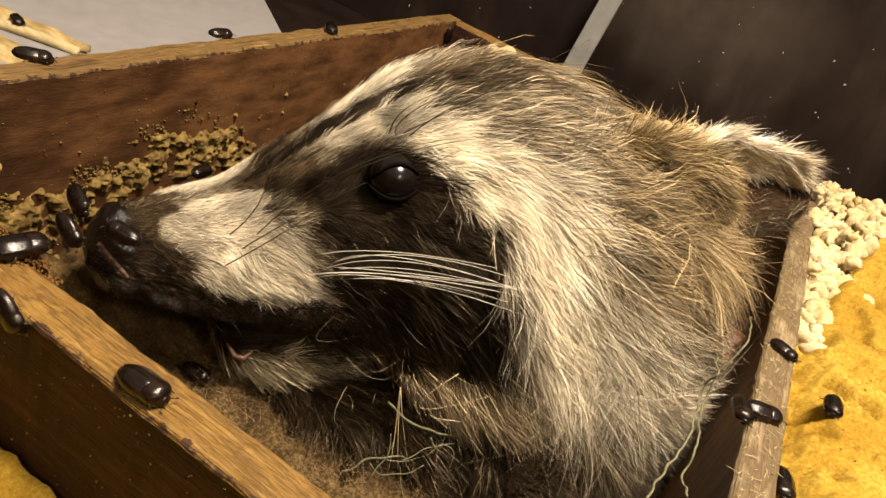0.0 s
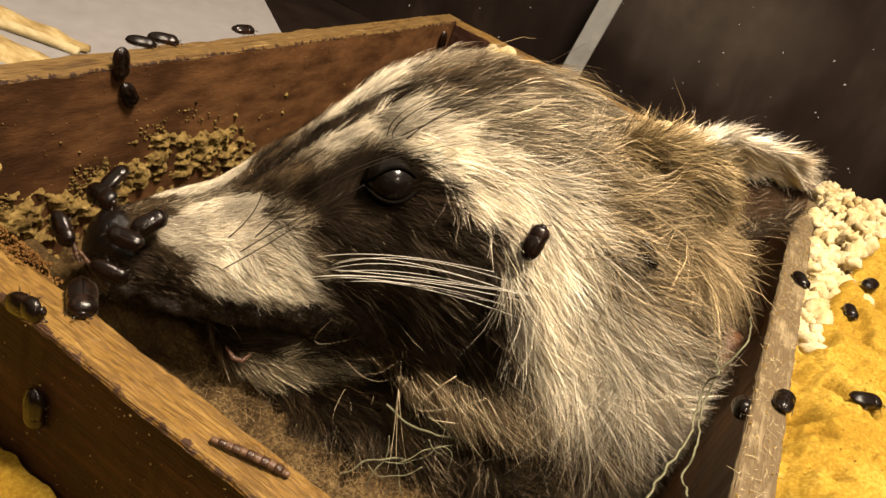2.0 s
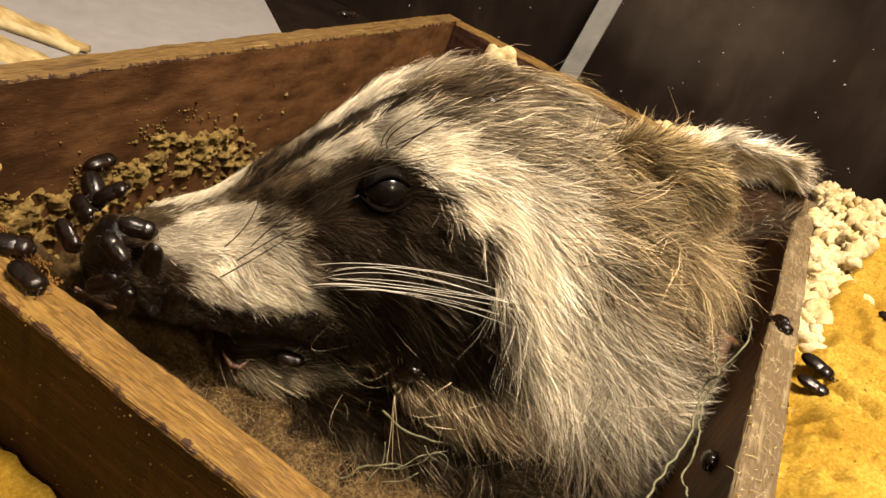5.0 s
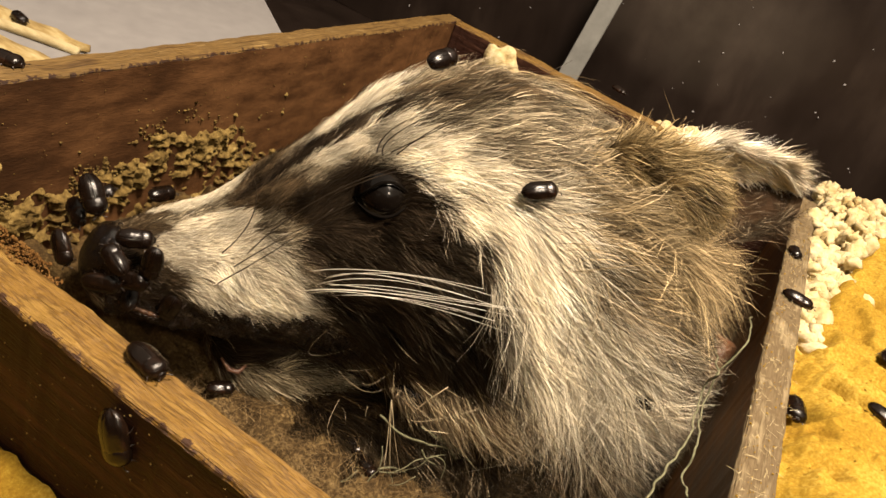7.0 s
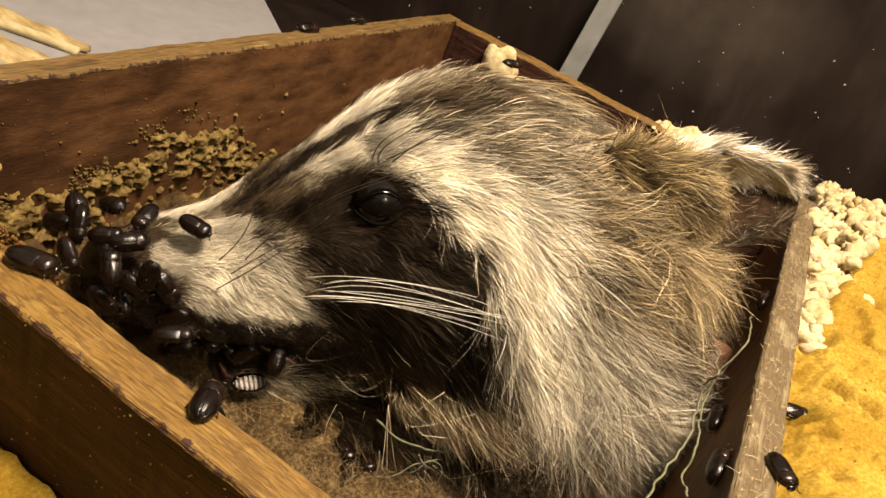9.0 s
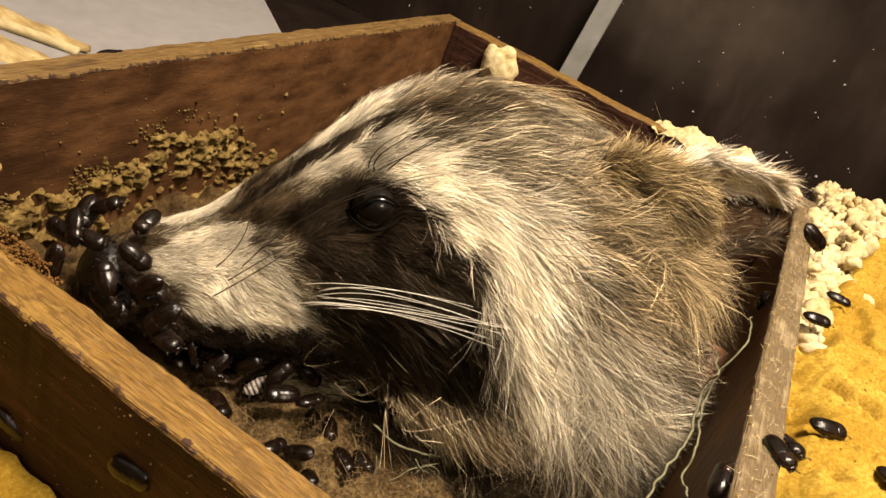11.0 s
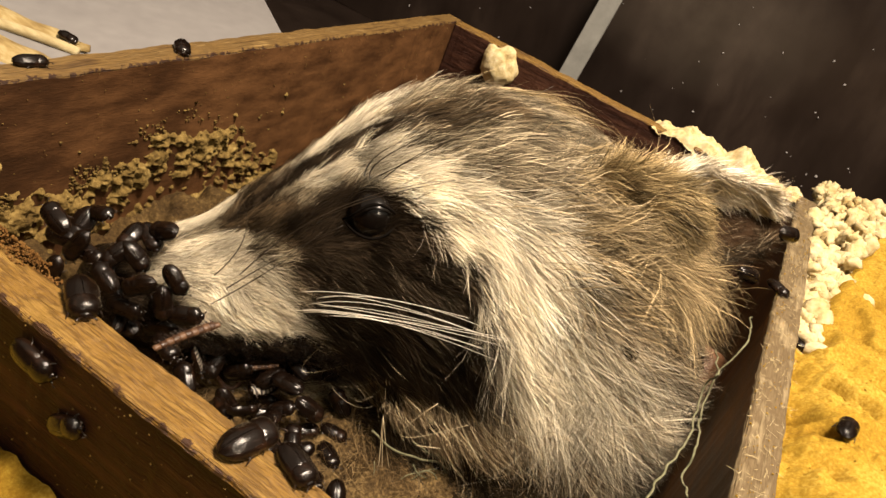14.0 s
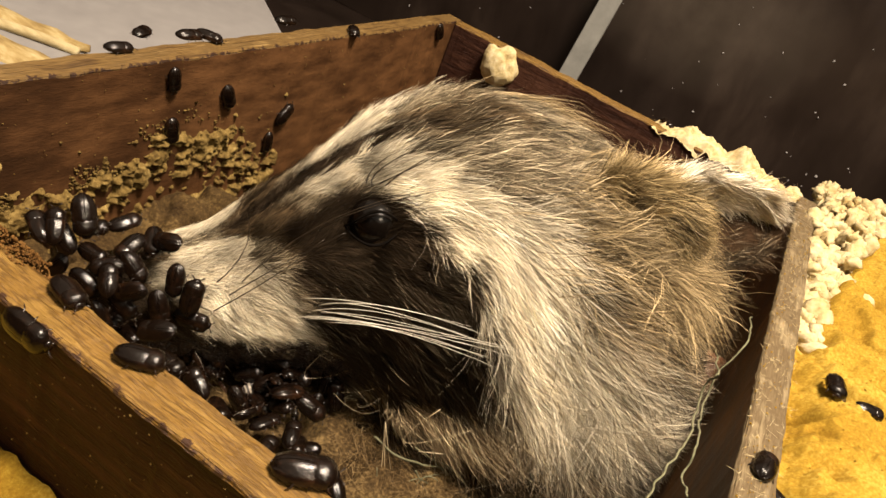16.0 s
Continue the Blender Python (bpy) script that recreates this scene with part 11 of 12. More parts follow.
    crawl(next(bt), (0, -91.5, 133.4, 24.5, 0, -0, 107), (1, -89.7, 132.0, 24.4, 0, -0, 107), (2, -91.6, 133.3, 24.2, 0, -0, 107), (3, -91.7, 133.4, 24.0, 0, -0, 107), (4, -91.7, 133.4, 23.8, 0, -0, 107), (6.5, -89.4, 131.7, 23.2, 0, -0, 107), (7.5, -89.4, 131.7, 22.9, 0, -0, 107), (8.5, -90.8, 132.6, 22.7, 0, -0, 107), (9, -89.2, 131.5, 22.5, 0, -0, 107), (11.5, -91.3, 132.9, 21.9, 0, -0, 107), (12.5, -90.3, 132.2, 21.6, 0, -0, 107), (12.83, -86.9, 119.3, 26.9, 30, 2, 71), (13.17, -83.4, 106.4, 32.2, 54, 20, 39), (13.5, -80.0, 93.5, 37.5, 68, 48, 11), (14, -79.6, 94.1, 37.8, 68, 42, 12), (14.5, -80.3, 93.9, 38.0, 70, 31, 15), (15, -80.8, 92.7, 37.0, 65, 48, 9), (15.5, -79.7, 93.9, 37.4, 21, 71, -41), (16, -79.7, 94.1, 37.6, 19, 70, -44))
    crawl(next(bt), (0, -88.6, 132.8, 24.5, 0, -0, 164), (1, -88.9, 133.0, 24.4, 0, -0, 164), (2, -90.2, 133.9, 24.2, 0, -0, 164), (3, -88.4, 132.6, 24.0, 0, -0, 164), (4, -89.1, 133.1, 23.8, 0, -0, 164), (6.5, -90.9, 134.3, 23.2, 0, -0, 164), (7.5, -89.6, 133.4, 22.9, 0, -0, 164), (8.5, -89.5, 133.3, 22.7, 0, -0, 164), (9, -90.8, 134.2, 22.5, 0, -0, 164), (11.5, -89.4, 133.1, 21.9, 0, -0, 164), (12.5, -90.5, 133.8, 21.6, 0, -0, 164), (12.83, -85.3, 121.1, 24.4, -10, 36, -151), (13.17, -80.1, 108.4, 27.2, 32, 62, -70), (13.5, -74.9, 95.7, 30.1, 77, 37, 13), (14, -75.9, 94.7, 30.8, 75, -17, 26), (14.5, -75.4, 95.3, 28.5, 83, 25, 18), (15, -75.5, 94.8, 32.1, 69, 11, 18), (15.5, -75.2, 94.8, 31.5, 70, 11, 18), (16, -74.3, 95.2, 30.4, 73, 0, 21))
    crawl(next(bt), (0, -90.1, 135.4, 24.5, 0, 0, -138), (1, -88.4, 134.2, 24.4, 0, 0, -138), (2, -87.8, 133.7, 24.2, 0, 0, -138), (3, -87.9, 133.8, 24.0, 0, 0, -138), (4, -89.1, 134.6, 23.8, 0, 0, -138), (6.5, -88.0, 133.8, 23.2, 0, 0, -138), (7.5, -89.9, 135.1, 22.9, 0, 0, -138), (8.5, -88.0, 133.7, 22.7, 0, 0, -138), (9, -88.4, 134.0, 22.5, 0, 0, -138), (11.5, -88.0, 133.7, 21.9, 0, 0, -138), (12.5, -89.0, 134.3, 21.6, 0, 0, -138), (13, -82.2, 119.3, 20.9, -21, -14, -167), (13.5, -75.4, 104.2, 20.2, -34, -37, 168), (14, -74.2, 105.0, 20.2, -21, -44, 150), (14.5, -74.4, 104.2, 19.5, -28, -42, 159), (15, -70.9, 98.7, 22.4, -161, -80, -75), (15.5, -73.5, 103.9, 18.7, -16, -48, 141), (16, -77.2, 102.7, 18.2, -33, -38, 162))
    crawl(next(bt), (0, -86.7, 134.6, 24.5, 0, 0, -81), (1, -87.6, 135.2, 24.4, 0, 0, -81), (2, -88.6, 135.9, 24.2, 0, 0, -81), (3, -88.7, 135.9, 24.0, 0, 0, -81), (4, -88.7, 135.9, 23.8, 0, 0, -81), (6.5, -87.5, 134.9, 23.2, 0, 0, -81), (7.5, -88.1, 135.4, 22.9, 0, 0, -81), (8.5, -88.0, 135.3, 22.7, 0, 0, -81), (9, -89.3, 136.2, 22.5, 0, 0, -81), (11.5, -88.0, 135.2, 21.9, 0, 0, -81), (12.5, -89.9, 136.5, 21.6, 0, 0, -81), (13, -86.9, 113.1, 23.5, -9, 10, -140), (13.5, -84.0, 89.7, 25.5, -22, 7, 160), (14, -84.7, 88.8, 24.5, -23, 4, 153), (14.5, -74.6, 81.1, 35.6, -23, -2, 139), (15, -74.6, 81.1, 34.7, -23, -1, 140), (15.5, -74.4, 81.5, 34.2, -22, 8, 164), (16, -84.7, 88.7, 21.8, -21, 9, 165))
    crawl(next(bt), (0, -88.5, 137.4, 24.5, 0, 0, -24), (1, -87.6, 136.7, 24.4, 0, 0, -24), (2, -86.5, 135.9, 24.2, 0, 0, -24), (3, -87.6, 136.7, 24.0, 0, 0, -24), (4, -87.3, 136.4, 23.8, 0, 0, -24), (6.5, -86.7, 135.9, 23.2, 0, 0, -24), (7.5, -86.3, 135.6, 22.9, 0, 0, -24), (8.5, -87.5, 136.4, 22.7, 0, 0, -24), (9, -88.3, 137.0, 22.5, 0, 0, -24), (11.5, -88.6, 137.2, 21.9, 0, 0, -24), (12.5, -86.4, 135.5, 21.6, 0, 0, -24), (13, -88.7, 111.2, 31.0, -24, 15, -84), (13.5, -91.1, 86.8, 40.4, -49, 2, -144), (14, -90.0, 87.7, 40.1, -36, 37, -106), (14.5, -91.6, 88.1, 40.8, -31, 33, -105), (15, -89.7, 88.6, 40.1, -48, 4, -146), (15.5, -88.6, 87.3, 38.7, -46, 29, -121), (16, -89.7, 85.6, 38.1, -52, 14, -136))
    crawl(next(bt), (0, -87.6, 138.3, 24.5, 0, -0, 33), (1, -87.6, 138.3, 24.4, 0, -0, 33), (2, -88.0, 138.6, 24.2, 0, -0, 33), (3, -87.6, 138.2, 24.0, 0, -0, 33), (4, -87.0, 137.7, 23.8, 0, -0, 33), (6.5, -87.4, 138.0, 23.2, 0, -0, 33), (7.5, -87.8, 138.3, 22.9, 0, -0, 33), (8.5, -87.9, 138.3, 22.7, 0, -0, 33), (9, -87.0, 137.6, 22.5, 0, -0, 33), (11.5, -87.3, 137.8, 21.9, 0, -0, 33), (12.5, -86.7, 137.3, 21.6, 0, -0, 33), (13.5, -88.1, 138.4, 21.5, 0, -0, 33), (13.67, -87.4, 124.2, 29.3, -22, -7, 83), (13.83, -86.6, 110.0, 37.2, -42, 5, 132), (14, -85.9, 95.8, 45.0, -47, 28, 179), (14.5, -86.4, 96.2, 45.0, -51, 15, 165), (15, -85.0, 95.4, 44.3, -52, 10, 166), (15.5, -84.0, 94.1, 43.3, -47, 27, -175), (16, -84.1, 95.2, 43.6, -49, 25, 179))
    crawl(next(bt), (0, -86.0, 138.7, 24.5, 0, -0, 91), (1, -86.5, 139.0, 24.4, 0, -0, 91), (2, -86.6, 139.1, 24.2, 0, -0, 91), (3, -86.4, 138.9, 24.0, 0, -0, 91), (4, -85.4, 138.2, 23.8, 0, -0, 91), (6.5, -86.1, 138.6, 23.2, 0, -0, 91), (7.5, -85.5, 138.2, 22.9, 0, -0, 91), (8.5, -84.7, 137.6, 22.7, 0, -0, 91), (9, -85.7, 138.2, 22.5, 0, -0, 91), (11.5, -87.4, 139.4, 21.9, 0, -0, 91), (12.5, -86.5, 138.8, 21.6, 0, -0, 91), (13.5, -85.1, 137.8, 21.5, 0, -0, 91), (13.75, -76.4, 124.8, 20.9, -20, -17, 123), (14, -67.6, 111.8, 20.4, -48, -20, 161), (14.5, -63.3, 102.1, 29.1, -99, -37, -144), (15, -66.9, 103.8, 21.2, -133, -43, -110), (15.5, -66.1, 104.3, 20.9, -141, -51, -99), (15.75, -67.8, 106.7, 20.2, -79, -48, -163), (16, -69.5, 109.1, 19.5, -50, -16, 165))
    crawl(next(bt), (0, -86.1, 140.3, 24.5, 0, -0, 148), (1, -85.9, 140.2, 24.4, 0, -0, 148), (2, -84.9, 139.4, 24.2, 0, -0, 148), (3, -84.5, 139.1, 24.0, 0, -0, 148), (4, -85.1, 139.5, 23.8, 0, -0, 148), (6.5, -84.7, 139.2, 23.2, 0, -0, 148), (7.5, -86.2, 140.2, 22.9, 0, -0, 148), (8.5, -84.8, 139.2, 22.7, 0, -0, 148), (9, -86.1, 140.1, 22.5, 0, -0, 148), (11.5, -84.8, 139.1, 21.9, 0, -0, 148), (12.5, -86.8, 140.5, 21.6, 0, -0, 148), (13.5, -86.1, 140.1, 21.5, 0, -0, 148), (14, -60.7, 114.7, 19.2, -5, -1, 141), (14.5, -59.0, 113.0, 17.5, -9, -5, 155), (15, -63.0, 110.7, 18.3, -7, -4, 150), (15.5, -60.3, 114.4, 18.4, -5, -1, 141), (16, -61.5, 112.2, 17.9, -6, -1, 156))
    crawl(next(bt), (0, -83.3, 139.9, 24.5, 0, 0, -155), (1, -84.7, 140.8, 24.4, 0, 0, -155), (2, -84.9, 140.9, 24.2, 0, 0, -155), (3, -85.5, 141.3, 24.0, 0, 0, -155), (4, -85.5, 141.3, 23.8, 0, 0, -155), (6.5, -84.0, 140.2, 23.2, 0, 0, -155), (7.5, -83.3, 139.7, 22.9, 0, 0, -155), (8.5, -84.0, 140.1, 22.7, 0, 0, -155), (9, -86.1, 141.6, 22.5, 0, 0, -155), (11.5, -85.4, 141.1, 21.9, 0, 0, -155), (12.5, -84.4, 140.3, 21.6, 0, 0, -155), (13.5, -85.7, 141.3, 21.5, 0, 0, -155), (13.75, -68.7, 131.6, 18.8, 1, -34, 146), (14, -51.7, 121.9, 16.2, 44, -44, 60), (14.5, -51.2, 116.1, 21.0, 146, -70, -24), (15, -50.6, 115.9, 21.3, -153, -73, -89), (15.5, -51.0, 116.4, 20.0, 171, -73, -50), (16, -51.7, 119.4, 14.5, 1, -61, 115))
    crawl(next(bt), (0, -82.6, 140.9, 24.5, 0, 0, -97), (1, -82.4, 140.7, 24.4, 0, 0, -97), (2, -84.3, 142.1, 24.2, 0, 0, -97), (3, -82.9, 141.0, 24.0, 0, 0, -97), (4, -84.6, 142.3, 23.8, 0, 0, -97), (6.5, -83.6, 141.5, 23.2, 0, 0, -97), (7.5, -84.7, 142.2, 22.9, 0, 0, -97), (8.5, -84.7, 142.2, 22.7, 0, 0, -97), (9, -84.7, 142.2, 22.5, 0, 0, -97), (11.5, -84.9, 142.3, 21.9, 0, 0, -97), (12.5, -85.2, 142.5, 21.6, 0, 0, -97), (13.5, -84.1, 141.7, 21.5, 0, 0, -97), (13.75, -65.3, 130.1, 16.6, -36, -11, -141), (14, -46.5, 118.6, 11.7, -59, -43, -178), (14.5, -48.7, 119.9, 14.5, -25, -54, 139), (15, -47.6, 118.7, 12.9, -49, -45, 171), (15.5, -47.0, 118.5, 12.1, -34, -59, 150), (16, -48.1, 118.4, 12.9, -30, -56, 145))
    crawl(next(bt), (0, -83.8, 143.3, 24.5, 0, 0, -40), (1, -83.0, 142.7, 24.4, 0, 0, -40), (2, -84.0, 143.4, 24.2, 0, 0, -40), (3, -82.0, 141.9, 24.0, 0, 0, -40), (4, -83.1, 142.7, 23.8, 0, 0, -40), (6.5, -81.8, 141.7, 23.2, 0, 0, -40), (7.5, -82.2, 142.0, 22.9, 0, 0, -40), (8.5, -82.3, 142.0, 22.7, 0, 0, -40), (9, -84.3, 143.4, 22.5, 0, 0, -40), (11.5, -84.2, 143.3, 21.9, 0, 0, -40), (12.5, -82.0, 141.7, 21.6, 0, 0, -40), (13.5, -82.1, 141.8, 21.5, 0, 0, -40), (14, -83.3, 142.7, 21.4, 0, 0, -40), (14.25, -69.8, 127.2, 13.5, 30, 51, -32), (14.5, -56.3, 111.8, 5.6, 146, 62, 68), (14.75, -55.5, 111.0, 6.6, 71, 51, -16), (15, -54.7, 110.3, 7.5, 55, 13, -45), (15.25, -54.4, 111.5, 6.4, 72, 46, -16), (15.5, -54.2, 112.8, 5.2, 129, 58, 50), (15.75, -53.8, 112.4, 5.6, 72, 48, -17), (16, -53.5, 111.9, 6.0, 54, 16, -47))
    crawl(next(bt), (0, -81.5, 143.2, 24.5, 0, -0, 17), (1, -82.1, 143.6, 24.4, 0, -0, 17), (2, -82.9, 144.2, 24.2, 0, -0, 17), (3, -83.6, 144.7, 24.0, 0, -0, 17), (4, -82.3, 143.7, 23.8, 0, -0, 17), (6.5, -82.5, 143.8, 23.2, 0, -0, 17), (7.5, -81.7, 143.2, 22.9, 0, -0, 17), (8.5, -81.1, 142.7, 22.7, 0, -0, 17), (9, -82.1, 143.5, 22.5, 0, -0, 17), (11.5, -81.6, 143.0, 21.9, 0, -0, 17), (12.5, -82.4, 143.6, 21.6, 0, -0, 17), (13.5, -83.9, 144.7, 21.5, 0, -0, 17), (14, -82.6, 143.8, 21.4, 0, -0, 17), (14.25, -76.5, 116.1, 23.6, 14, 24, -41), (14.5, -70.4, 88.5, 25.8, -6, 47, -113), (15, -80.2, 101.2, 10.8, -109, 54, 151), (15.5, -79.9, 101.2, 10.5, -109, 54, 151), (16, -79.6, 101.2, 10.2, -128, 71, 131))
    crawl(next(bt), (0, -81.9, 145.1, 24.5, 0, -0, 75), (1, -81.6, 144.8, 24.4, 0, -0, 75), (2, -82.6, 145.5, 24.2, 0, -0, 75), (3, -81.1, 144.4, 24.0, 0, -0, 75), (4, -80.6, 144.0, 23.8, 0, -0, 75), (6.5, -82.7, 145.5, 23.2, 0, -0, 75), (7.5, -80.9, 144.2, 22.9, 0, -0, 75), (8.5, -81.7, 144.7, 22.7, 0, -0, 75), (9, -80.4, 143.7, 22.5, 0, -0, 75), (11.5, -82.9, 145.5, 21.9, 0, -0, 75), (12.5, -80.6, 143.8, 21.6, 0, -0, 75), (13.5, -81.1, 144.2, 21.5, 0, -0, 75), (14, -83.2, 145.7, 21.4, 0, -0, 75), (14.25, -78.1, 124.2, 19.8, 33, -2, 46), (14.5, -73.1, 102.6, 18.1, 63, 11, 21), (15, -72.3, 103.9, 18.6, 60, 15, 19), (15.5, -73.5, 103.4, 18.4, 47, 44, -7), (16, -72.3, 102.6, 17.3, 56, 38, 4))
    crawl(next(bt), (0, -81.4, 146.2, 24.5, 0, -0, 132), (1, -79.9, 145.1, 24.4, 0, -0, 132), (2, -81.8, 146.5, 24.2, 0, -0, 132), (3, -82.2, 146.7, 24.0, 0, -0, 132), (4, -80.1, 145.2, 23.8, 0, -0, 132), (6.5, -81.9, 146.5, 23.2, 0, -0, 132), (7.5, -82.2, 146.6, 22.9, 0, -0, 132), (8.5, -81.2, 145.9, 22.7, 0, -0, 132), (9, -81.0, 145.7, 22.5, 0, -0, 132), (11.5, -81.6, 146.1, 21.9, 0, -0, 132), (12.5, -82.2, 146.5, 21.6, 0, -0, 132), (13.5, -81.8, 146.3, 21.5, 0, -0, 132), (14, -81.5, 146.1, 21.4, 0, -0, 132), (14.5, -81.9, 146.4, 21.3, 0, -0, 132), (15, -96.6, 93.8, 42.5, -3, -13, 83), (15.5, -98.3, 94.3, 41.6, -11, -4, 110), (16, -94.7, 93.7, 42.2, 3, -14, 73))
    crawl(next(bt), (0, -78.6, 145.8, 24.5, 0, 0, -171), (1, -80.2, 146.9, 24.4, 0, 0, -171), (2, -81.2, 147.6, 24.2, 0, 0, -171), (3, -79.4, 146.3, 24.0, 0, 0, -171), (4, -80.8, 147.3, 23.8, 0, 0, -171), (6.5, -79.3, 146.1, 23.2, 0, 0, -171), (7.5, -79.8, 146.5, 22.9, 0, 0, -171), (8.5, -81.0, 147.3, 22.7, 0, 0, -171), (9, -80.4, 146.9, 22.5, 0, 0, -171), (11.5, -79.7, 146.3, 21.9, 0, 0, -171), (12.5, -81.4, 147.5, 21.6, 0, 0, -171), (13.5, -81.1, 147.3, 21.5, 0, 0, -171), (14, -80.5, 146.9, 21.4, 0, 0, -171), (14.5, -80.7, 147.1, 21.3, 0, 0, -171), (15, -95.1, 75.8, 48.3, 3, -19, 167), (15.5, -96.1, 74.3, 49.5, 2, -19, 172), (16, -95.8, 74.8, 47.6, 5, -19, 162))
    crawl(next(bt), (0, -80.2, 148.5, 24.5, 0, 0, -114), (1, -78.1, 147.0, 24.4, 0, 0, -114), (2, -79.5, 147.9, 24.2, 0, 0, -114), (3, -79.5, 147.9, 24.0, 0, 0, -114), (4, -78.7, 147.3, 23.8, 0, 0, -114), (6.5, -78.9, 147.4, 23.2, 0, 0, -114), (7.5, -80.7, 148.6, 22.9, 0, 0, -114), (8.5, -80.4, 148.5, 22.7, 0, 0, -114), (9, -78.5, 147.0, 22.5, 0, 0, -114), (11.5, -80.9, 148.7, 21.9, 0, 0, -114), (12.5, -79.5, 147.7, 21.6, 0, 0, -114), (13.5, -78.9, 147.3, 21.5, 0, 0, -114), (14, -80.7, 148.6, 21.4, 0, 0, -114), (14.5, -79.0, 147.4, 21.3, 0, 0, -114), (14.75, -77.1, 121.2, 29.1, -34, -23, -149), (15, -75.3, 95.0, 37.0, -57, -61, -177), (15.5, -74.9, 94.9, 36.4, -66, -51, -166), (16, -75.3, 94.5, 36.3, 13, -74, 110))
    crawl(next(bt), (0, -79.2, 149.3, 24.5, 0, 0, -56), (1, -78.8, 149.0, 24.4, 0, 0, -56), (2, -78.8, 149.0, 24.2, 0, 0, -56), (3, -77.5, 148.0, 24.0, 0, 0, -56), (4, -80.0, 149.8, 23.8, 0, 0, -56), (6.5, -77.6, 148.0, 23.2, 0, 0, -56), (7.5, -80.1, 149.8, 22.9, 0, 0, -56), (8.5, -78.7, 148.8, 22.7, 0, 0, -56), (9, -77.7, 148.0, 22.5, 0, 0, -56), (11.5, -78.4, 148.5, 21.9, 0, 0, -56), (12.5, -79.3, 149.1, 21.6, 0, 0, -56), (13.5, -79.2, 149.0, 21.5, 0, 0, -56), (14, -79.4, 149.2, 21.4, 0, 0, -56), (14.5, -80.1, 149.8, 21.3, 0, 0, -56), (15, -78.9, 149.0, 21.2, 0, 0, -56), (15.25, -84.3, 115.8, 27.3, 34, 15, -16), (15.5, -89.7, 82.6, 33.5, 69, 4, 27), (16, -90.9, 82.5, 34.7, 61, 22, 11))
    crawl(next(bt), (0, -76.6, 149.0, 24.5, 0, -0, 1), (1, -78.1, 150.0, 24.4, 0, -0, 1), (2, -76.8, 149.1, 24.2, 0, -0, 1), (3, -77.8, 149.8, 24.0, 0, -0, 1), (4, -79.0, 150.7, 23.8, 0, -0, 1), (6.5, -78.7, 150.4, 23.2, 0, -0, 1), (7.5, -77.7, 149.6, 22.9, 0, -0, 1), (8.5, -77.6, 149.5, 22.7, 0, -0, 1), (9, -78.7, 150.3, 22.5, 0, -0, 1), (11.5, -78.9, 150.4, 21.9, 0, -0, 1), (12.5, -78.9, 150.3, 21.6, 0, -0, 1), (13.5, -77.2, 149.2, 21.5, 0, -0, 1), (14, -79.0, 150.5, 21.4, 0, -0, 1), (14.5, -78.8, 150.4, 21.3, 0, -0, 1), (15, -76.7, 148.9, 21.2, 0, -0, 1), (15.17, -70.5, 134.2, 15.2, -1, 27, -53), (15.33, -64.2, 119.4, 9.1, -31, 39, -124), (15.5, -58.0, 104.6, 3.1, -54, 20, 171), (16, -56.9, 106.0, 3.3, -54, 21, 172))
    crawl(next(bt), (0, -76.5, 150.5, 24.5, 0, -0, 58), (1, -77.6, 151.3, 24.4, 0, -0, 58), (2, -78.3, 151.7, 24.2, 0, -0, 58), (3, -77.2, 150.9, 24.0, 0, -0, 58), (4, -78.1, 151.6, 23.8, 0, -0, 58), (6.5, -76.7, 150.5, 23.2, 0, -0, 58), (7.5, -77.6, 151.1, 22.9, 0, -0, 58), (8.5, -77.0, 150.7, 22.7, 0, -0, 58), (9, -76.8, 150.5, 22.5, 0, -0, 58), (11.5, -76.1, 149.9, 21.9, 0, -0, 58), (12.5, -78.5, 151.6, 21.6, 0, -0, 58), (13.5, -77.6, 151.0, 21.5, 0, -0, 58), (14, -77.2, 150.8, 21.4, 0, -0, 58), (14.5, -77.2, 150.8, 21.3, 0, -0, 58), (15, -76.7, 150.5, 21.2, 0, -0, 58), (15.5, -76.7, 150.6, 21.1, 0, -0, 58), (16, -49.0, 118.8, -0.9, 47, 23, 35))
    gather(bt)
    lv = iter(larvae)
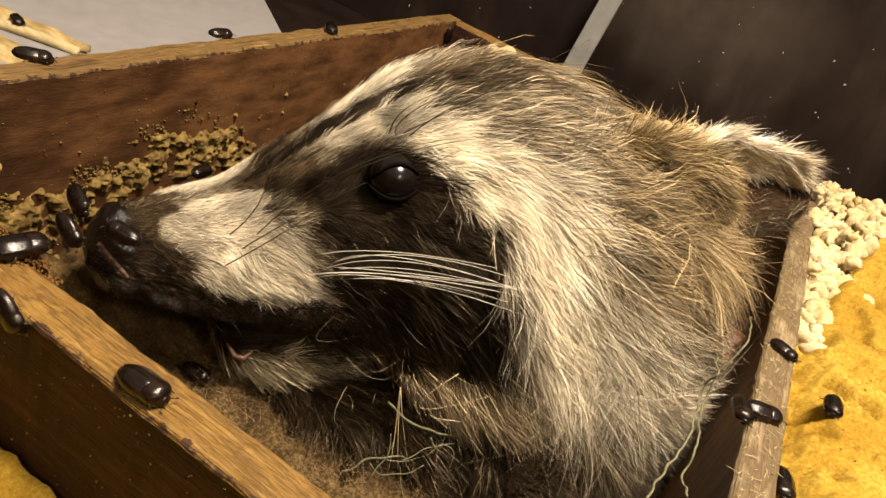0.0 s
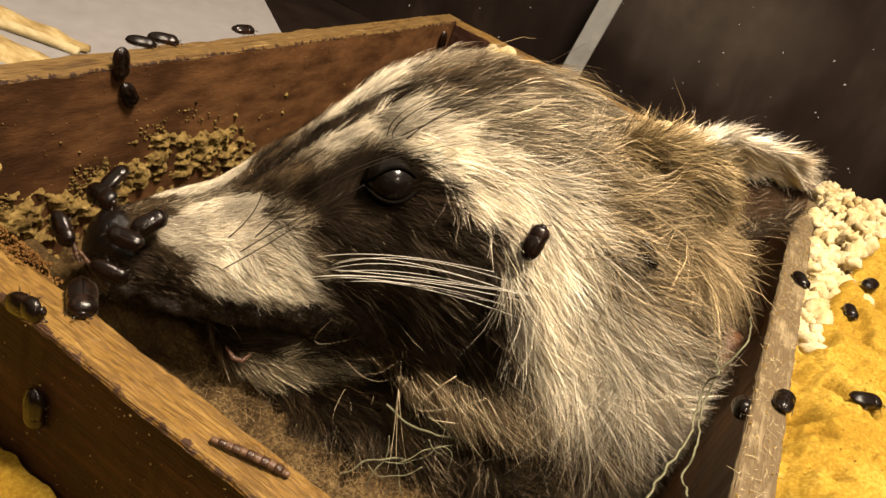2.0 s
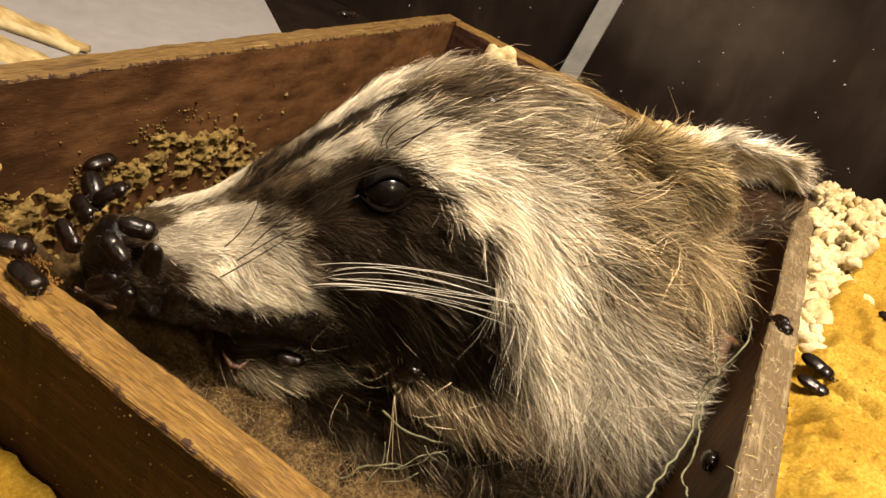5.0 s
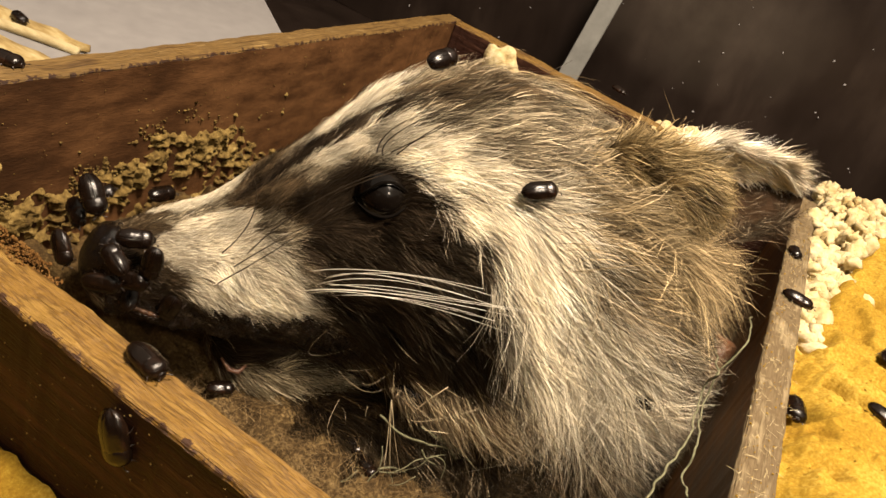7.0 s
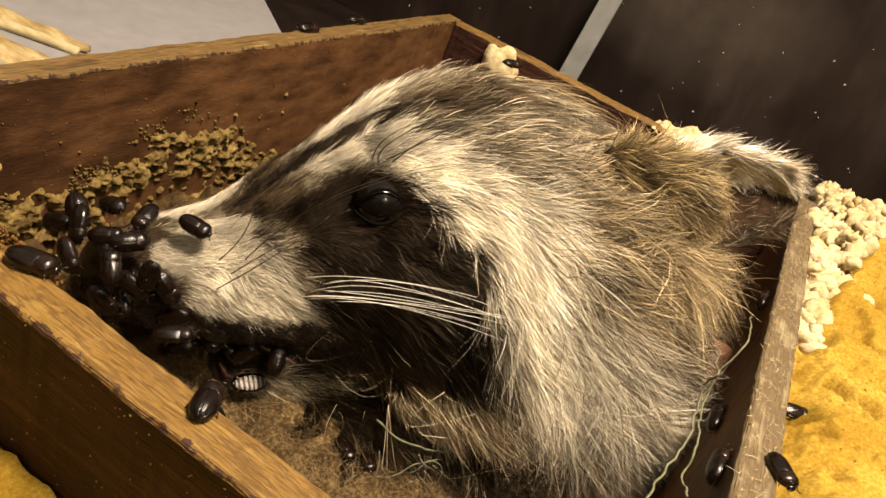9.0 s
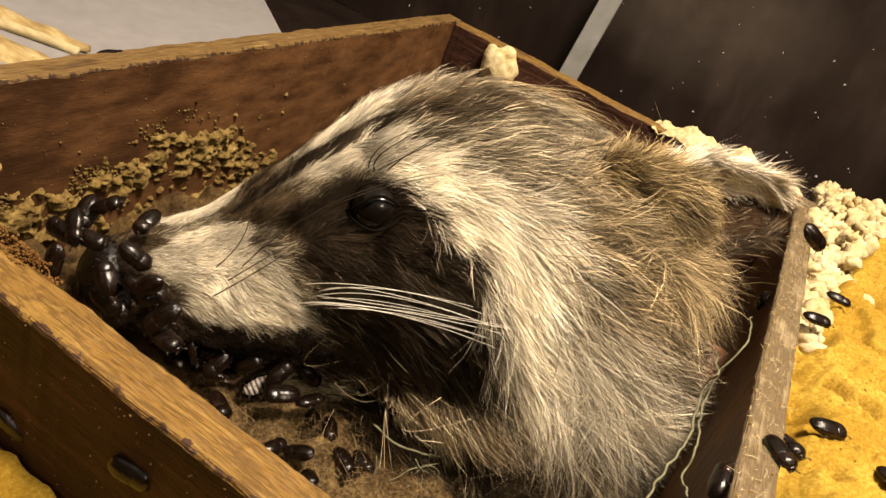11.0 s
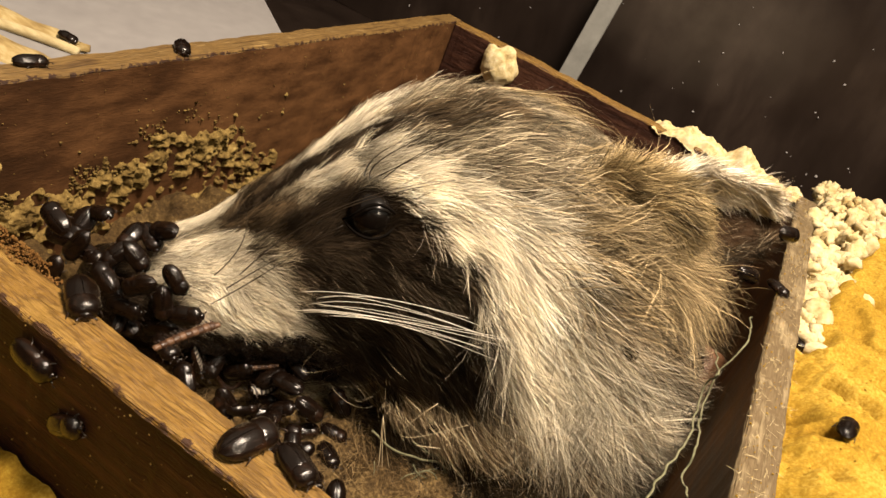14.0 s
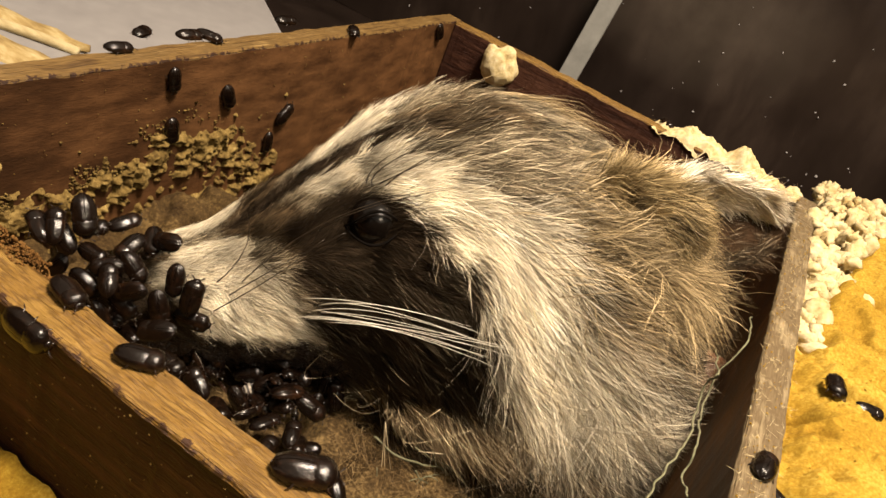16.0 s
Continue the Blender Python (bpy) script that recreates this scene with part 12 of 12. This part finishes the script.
    crawl(next(lv), (0, -49.0, 56.0, 32.9, -90, -17, 0), (1.5, -49.0, 56.0, 32.9, -90, -17, 0), (1.75, -38.7, 53.9, 48.6, -45, -5, 4), (2, -28.5, 51.7, 64.4, 0, -0, 15), (2.25, -38.0, 49.9, 59.7, 45, -3, 8), (2.5, -47.5, 48.1, 55.0, 90, 0, 0), (3.5, -57.7, 48.1, 66.4, 90, 46, 0), (3.67, -54.8, 50.7, 55.2, 161, 28, 30), (3.83, -51.9, 53.4, 44.1, -147, -2, 27), (4, -49.0, 56.0, 32.9, -90, -17, 0), (8, -49.0, 56.0, 32.9, -90, -17, 0), (8.25, -43.8, 53.0, 48.6, -46, 0, 17), (8.5, -38.6, 50.0, 64.4, 0, -0, 41), (8.75, -43.8, 53.0, 48.6, -46, 0, 17), (9, -49.0, 56.0, 32.9, -90, -17, 0), (12.5, -49.0, 56.0, 32.9, -90, -17, 0), (12.75, -54.0, 54.4, 48.6, -49, 14, 47), (13, -59.0, 52.8, 64.4, 0, -0, 102), (13.25, -54.0, 54.4, 48.6, -49, 14, 47), (13.5, -49.0, 56.0, 32.9, -90, -17, 0), (13.75, -48.3, 58.2, 48.6, -48, 9, 36), (14, -47.7, 60.4, 64.4, 0, -0, 80), (14.25, -48.3, 58.2, 48.6, -48, 9, 36), (14.5, -49.0, 56.0, 32.9, -90, -17, 0), (15, -49.0, 56.0, 32.9, -90, -17, 0), (15.25, -53.8, 56.1, 48.6, -43, -14, -19), (15.5, -58.6, 56.2, 64.4, 0, 0, -30), (15.75, -53.8, 56.1, 48.6, -43, -14, -19), (16, -49.0, 56.0, 32.9, -90, -17, 0))
    crawl(next(lv), (0, -86.4, 83.7, 43.0, 72, 43, 25), (1, -86.5, 83.7, 39.7, 81, 57, 30), (2, -88.8, 81.9, 40.1, 80, 40, 21), (3, -93.8, 80.7, 42.1, 67, 41, -10), (4, -90.1, 81.5, 37.1, 86, 20, 21), (7, -83.8, 89.6, 29.7, 104, 11, 34), (9, -62.5, 113.4, 21.4, 39, -1, 36), (11.5, -72.3, 108.7, 21.2, 34, -5, 40), (13, -55.6, 99.9, 7.7, 0, -0, 48), (14, -64.2, 108.4, 15.8, 48, -13, 44), (16, -66.1, 112.5, 17.9, 34, -1, 36))
    crawl(next(lv), (0, -96.5, 81.1, 44.4, 58, 42, -22), (2.5, -91.2, 81.1, 42.6, 64, 48, -4), (3.25, -75.8, 98.3, 34.2, 54, 20, 15), (4, -60.4, 115.6, 25.8, 37, -2, 38), (7, -58.3, 119.7, 23.6, 34, -2, 38), (8.5, -59.5, 113.8, 20.7, 41, 12, 21), (11.5, -84.6, 103.3, 17.1, 49, -35, 13), (14, -58.2, 118.3, 17.5, 35, -10, 48), (16, -54.2, 118.6, 15.2, 40, 3, 32))


DROOP = Vector((-0.46, -0.75, 0.47))   # the axis about which they droop, in the head's space


def motions():
    rows = []
    for t, dx, dz in ((0, 0, 0), (2, -0.003, -0.012), (4, -0.006, -0.034), (6.5, -0.010, -0.062), (9, -0.014, -0.094), (11.5, -0.018, -0.126), (12.5, -0.020, -0.137), (14.5, -0.014, -0.152), (16, -0.002, -0.164)):
        nod = -1.6 * t / 16
        rows.append((t, pose(HEAD0[0] + dx * U, HEAD0[1], HEAD0[2] + (dz + 0.75 * math.sin(math.radians(nod))) * U, 0, nod, HEAD_TURN)))
    walk(head, rows)
    # the near ear lies on the rim and stays up as the head sinks, then drops
    root = Vector((1.58, -0.45, 0.62)) * U
    walk(ears[0], [(t, pose(0, 0, dz * U) @ Matrix.Translation(root) @ pose(0, 0, 0, 0, a, 0) @ Matrix.Translation(-root)) for t, dz, a in ((0, 0, 0), (2, 0.006, 0), (4, 0.015, 0), (6.5, 0.028, 0), (9, 0.033, 0), (11.3, 0.014, 1.6), (12, 0.008, 2.2), (14, 0.004, 2.6), (16, 0.004, 3.0))])
    # the drying eyes sink in their sockets
    for eyeball in eyeballs:
        e = eyeball.matrix_basis.translation.copy()
        walk(eyeball, [(t, Matrix.Translation(e + Vector((0.016 * k, -math.copysign(0.022 * k, e.y), -0.004 * k)) * U)) for t, k in ((0, 0), (4, 0.2), (9, 0.6), (12.5, 0.9), (16, 1.0))])
    # the whiskers droop about their roots as the muzzle dries
    for hair, root in whiskers:
        walk(hair, [(t, Matrix.Translation(root) @ Matrix.Rotation(radians(a), 4, DROOP) @ Matrix.Translation(-root)) for t, a in ((0, 0), (4, -0.6), (9, -1.8), (12.5, -3.4), (16, -4.5))])
    crawl_beetles()


motions()
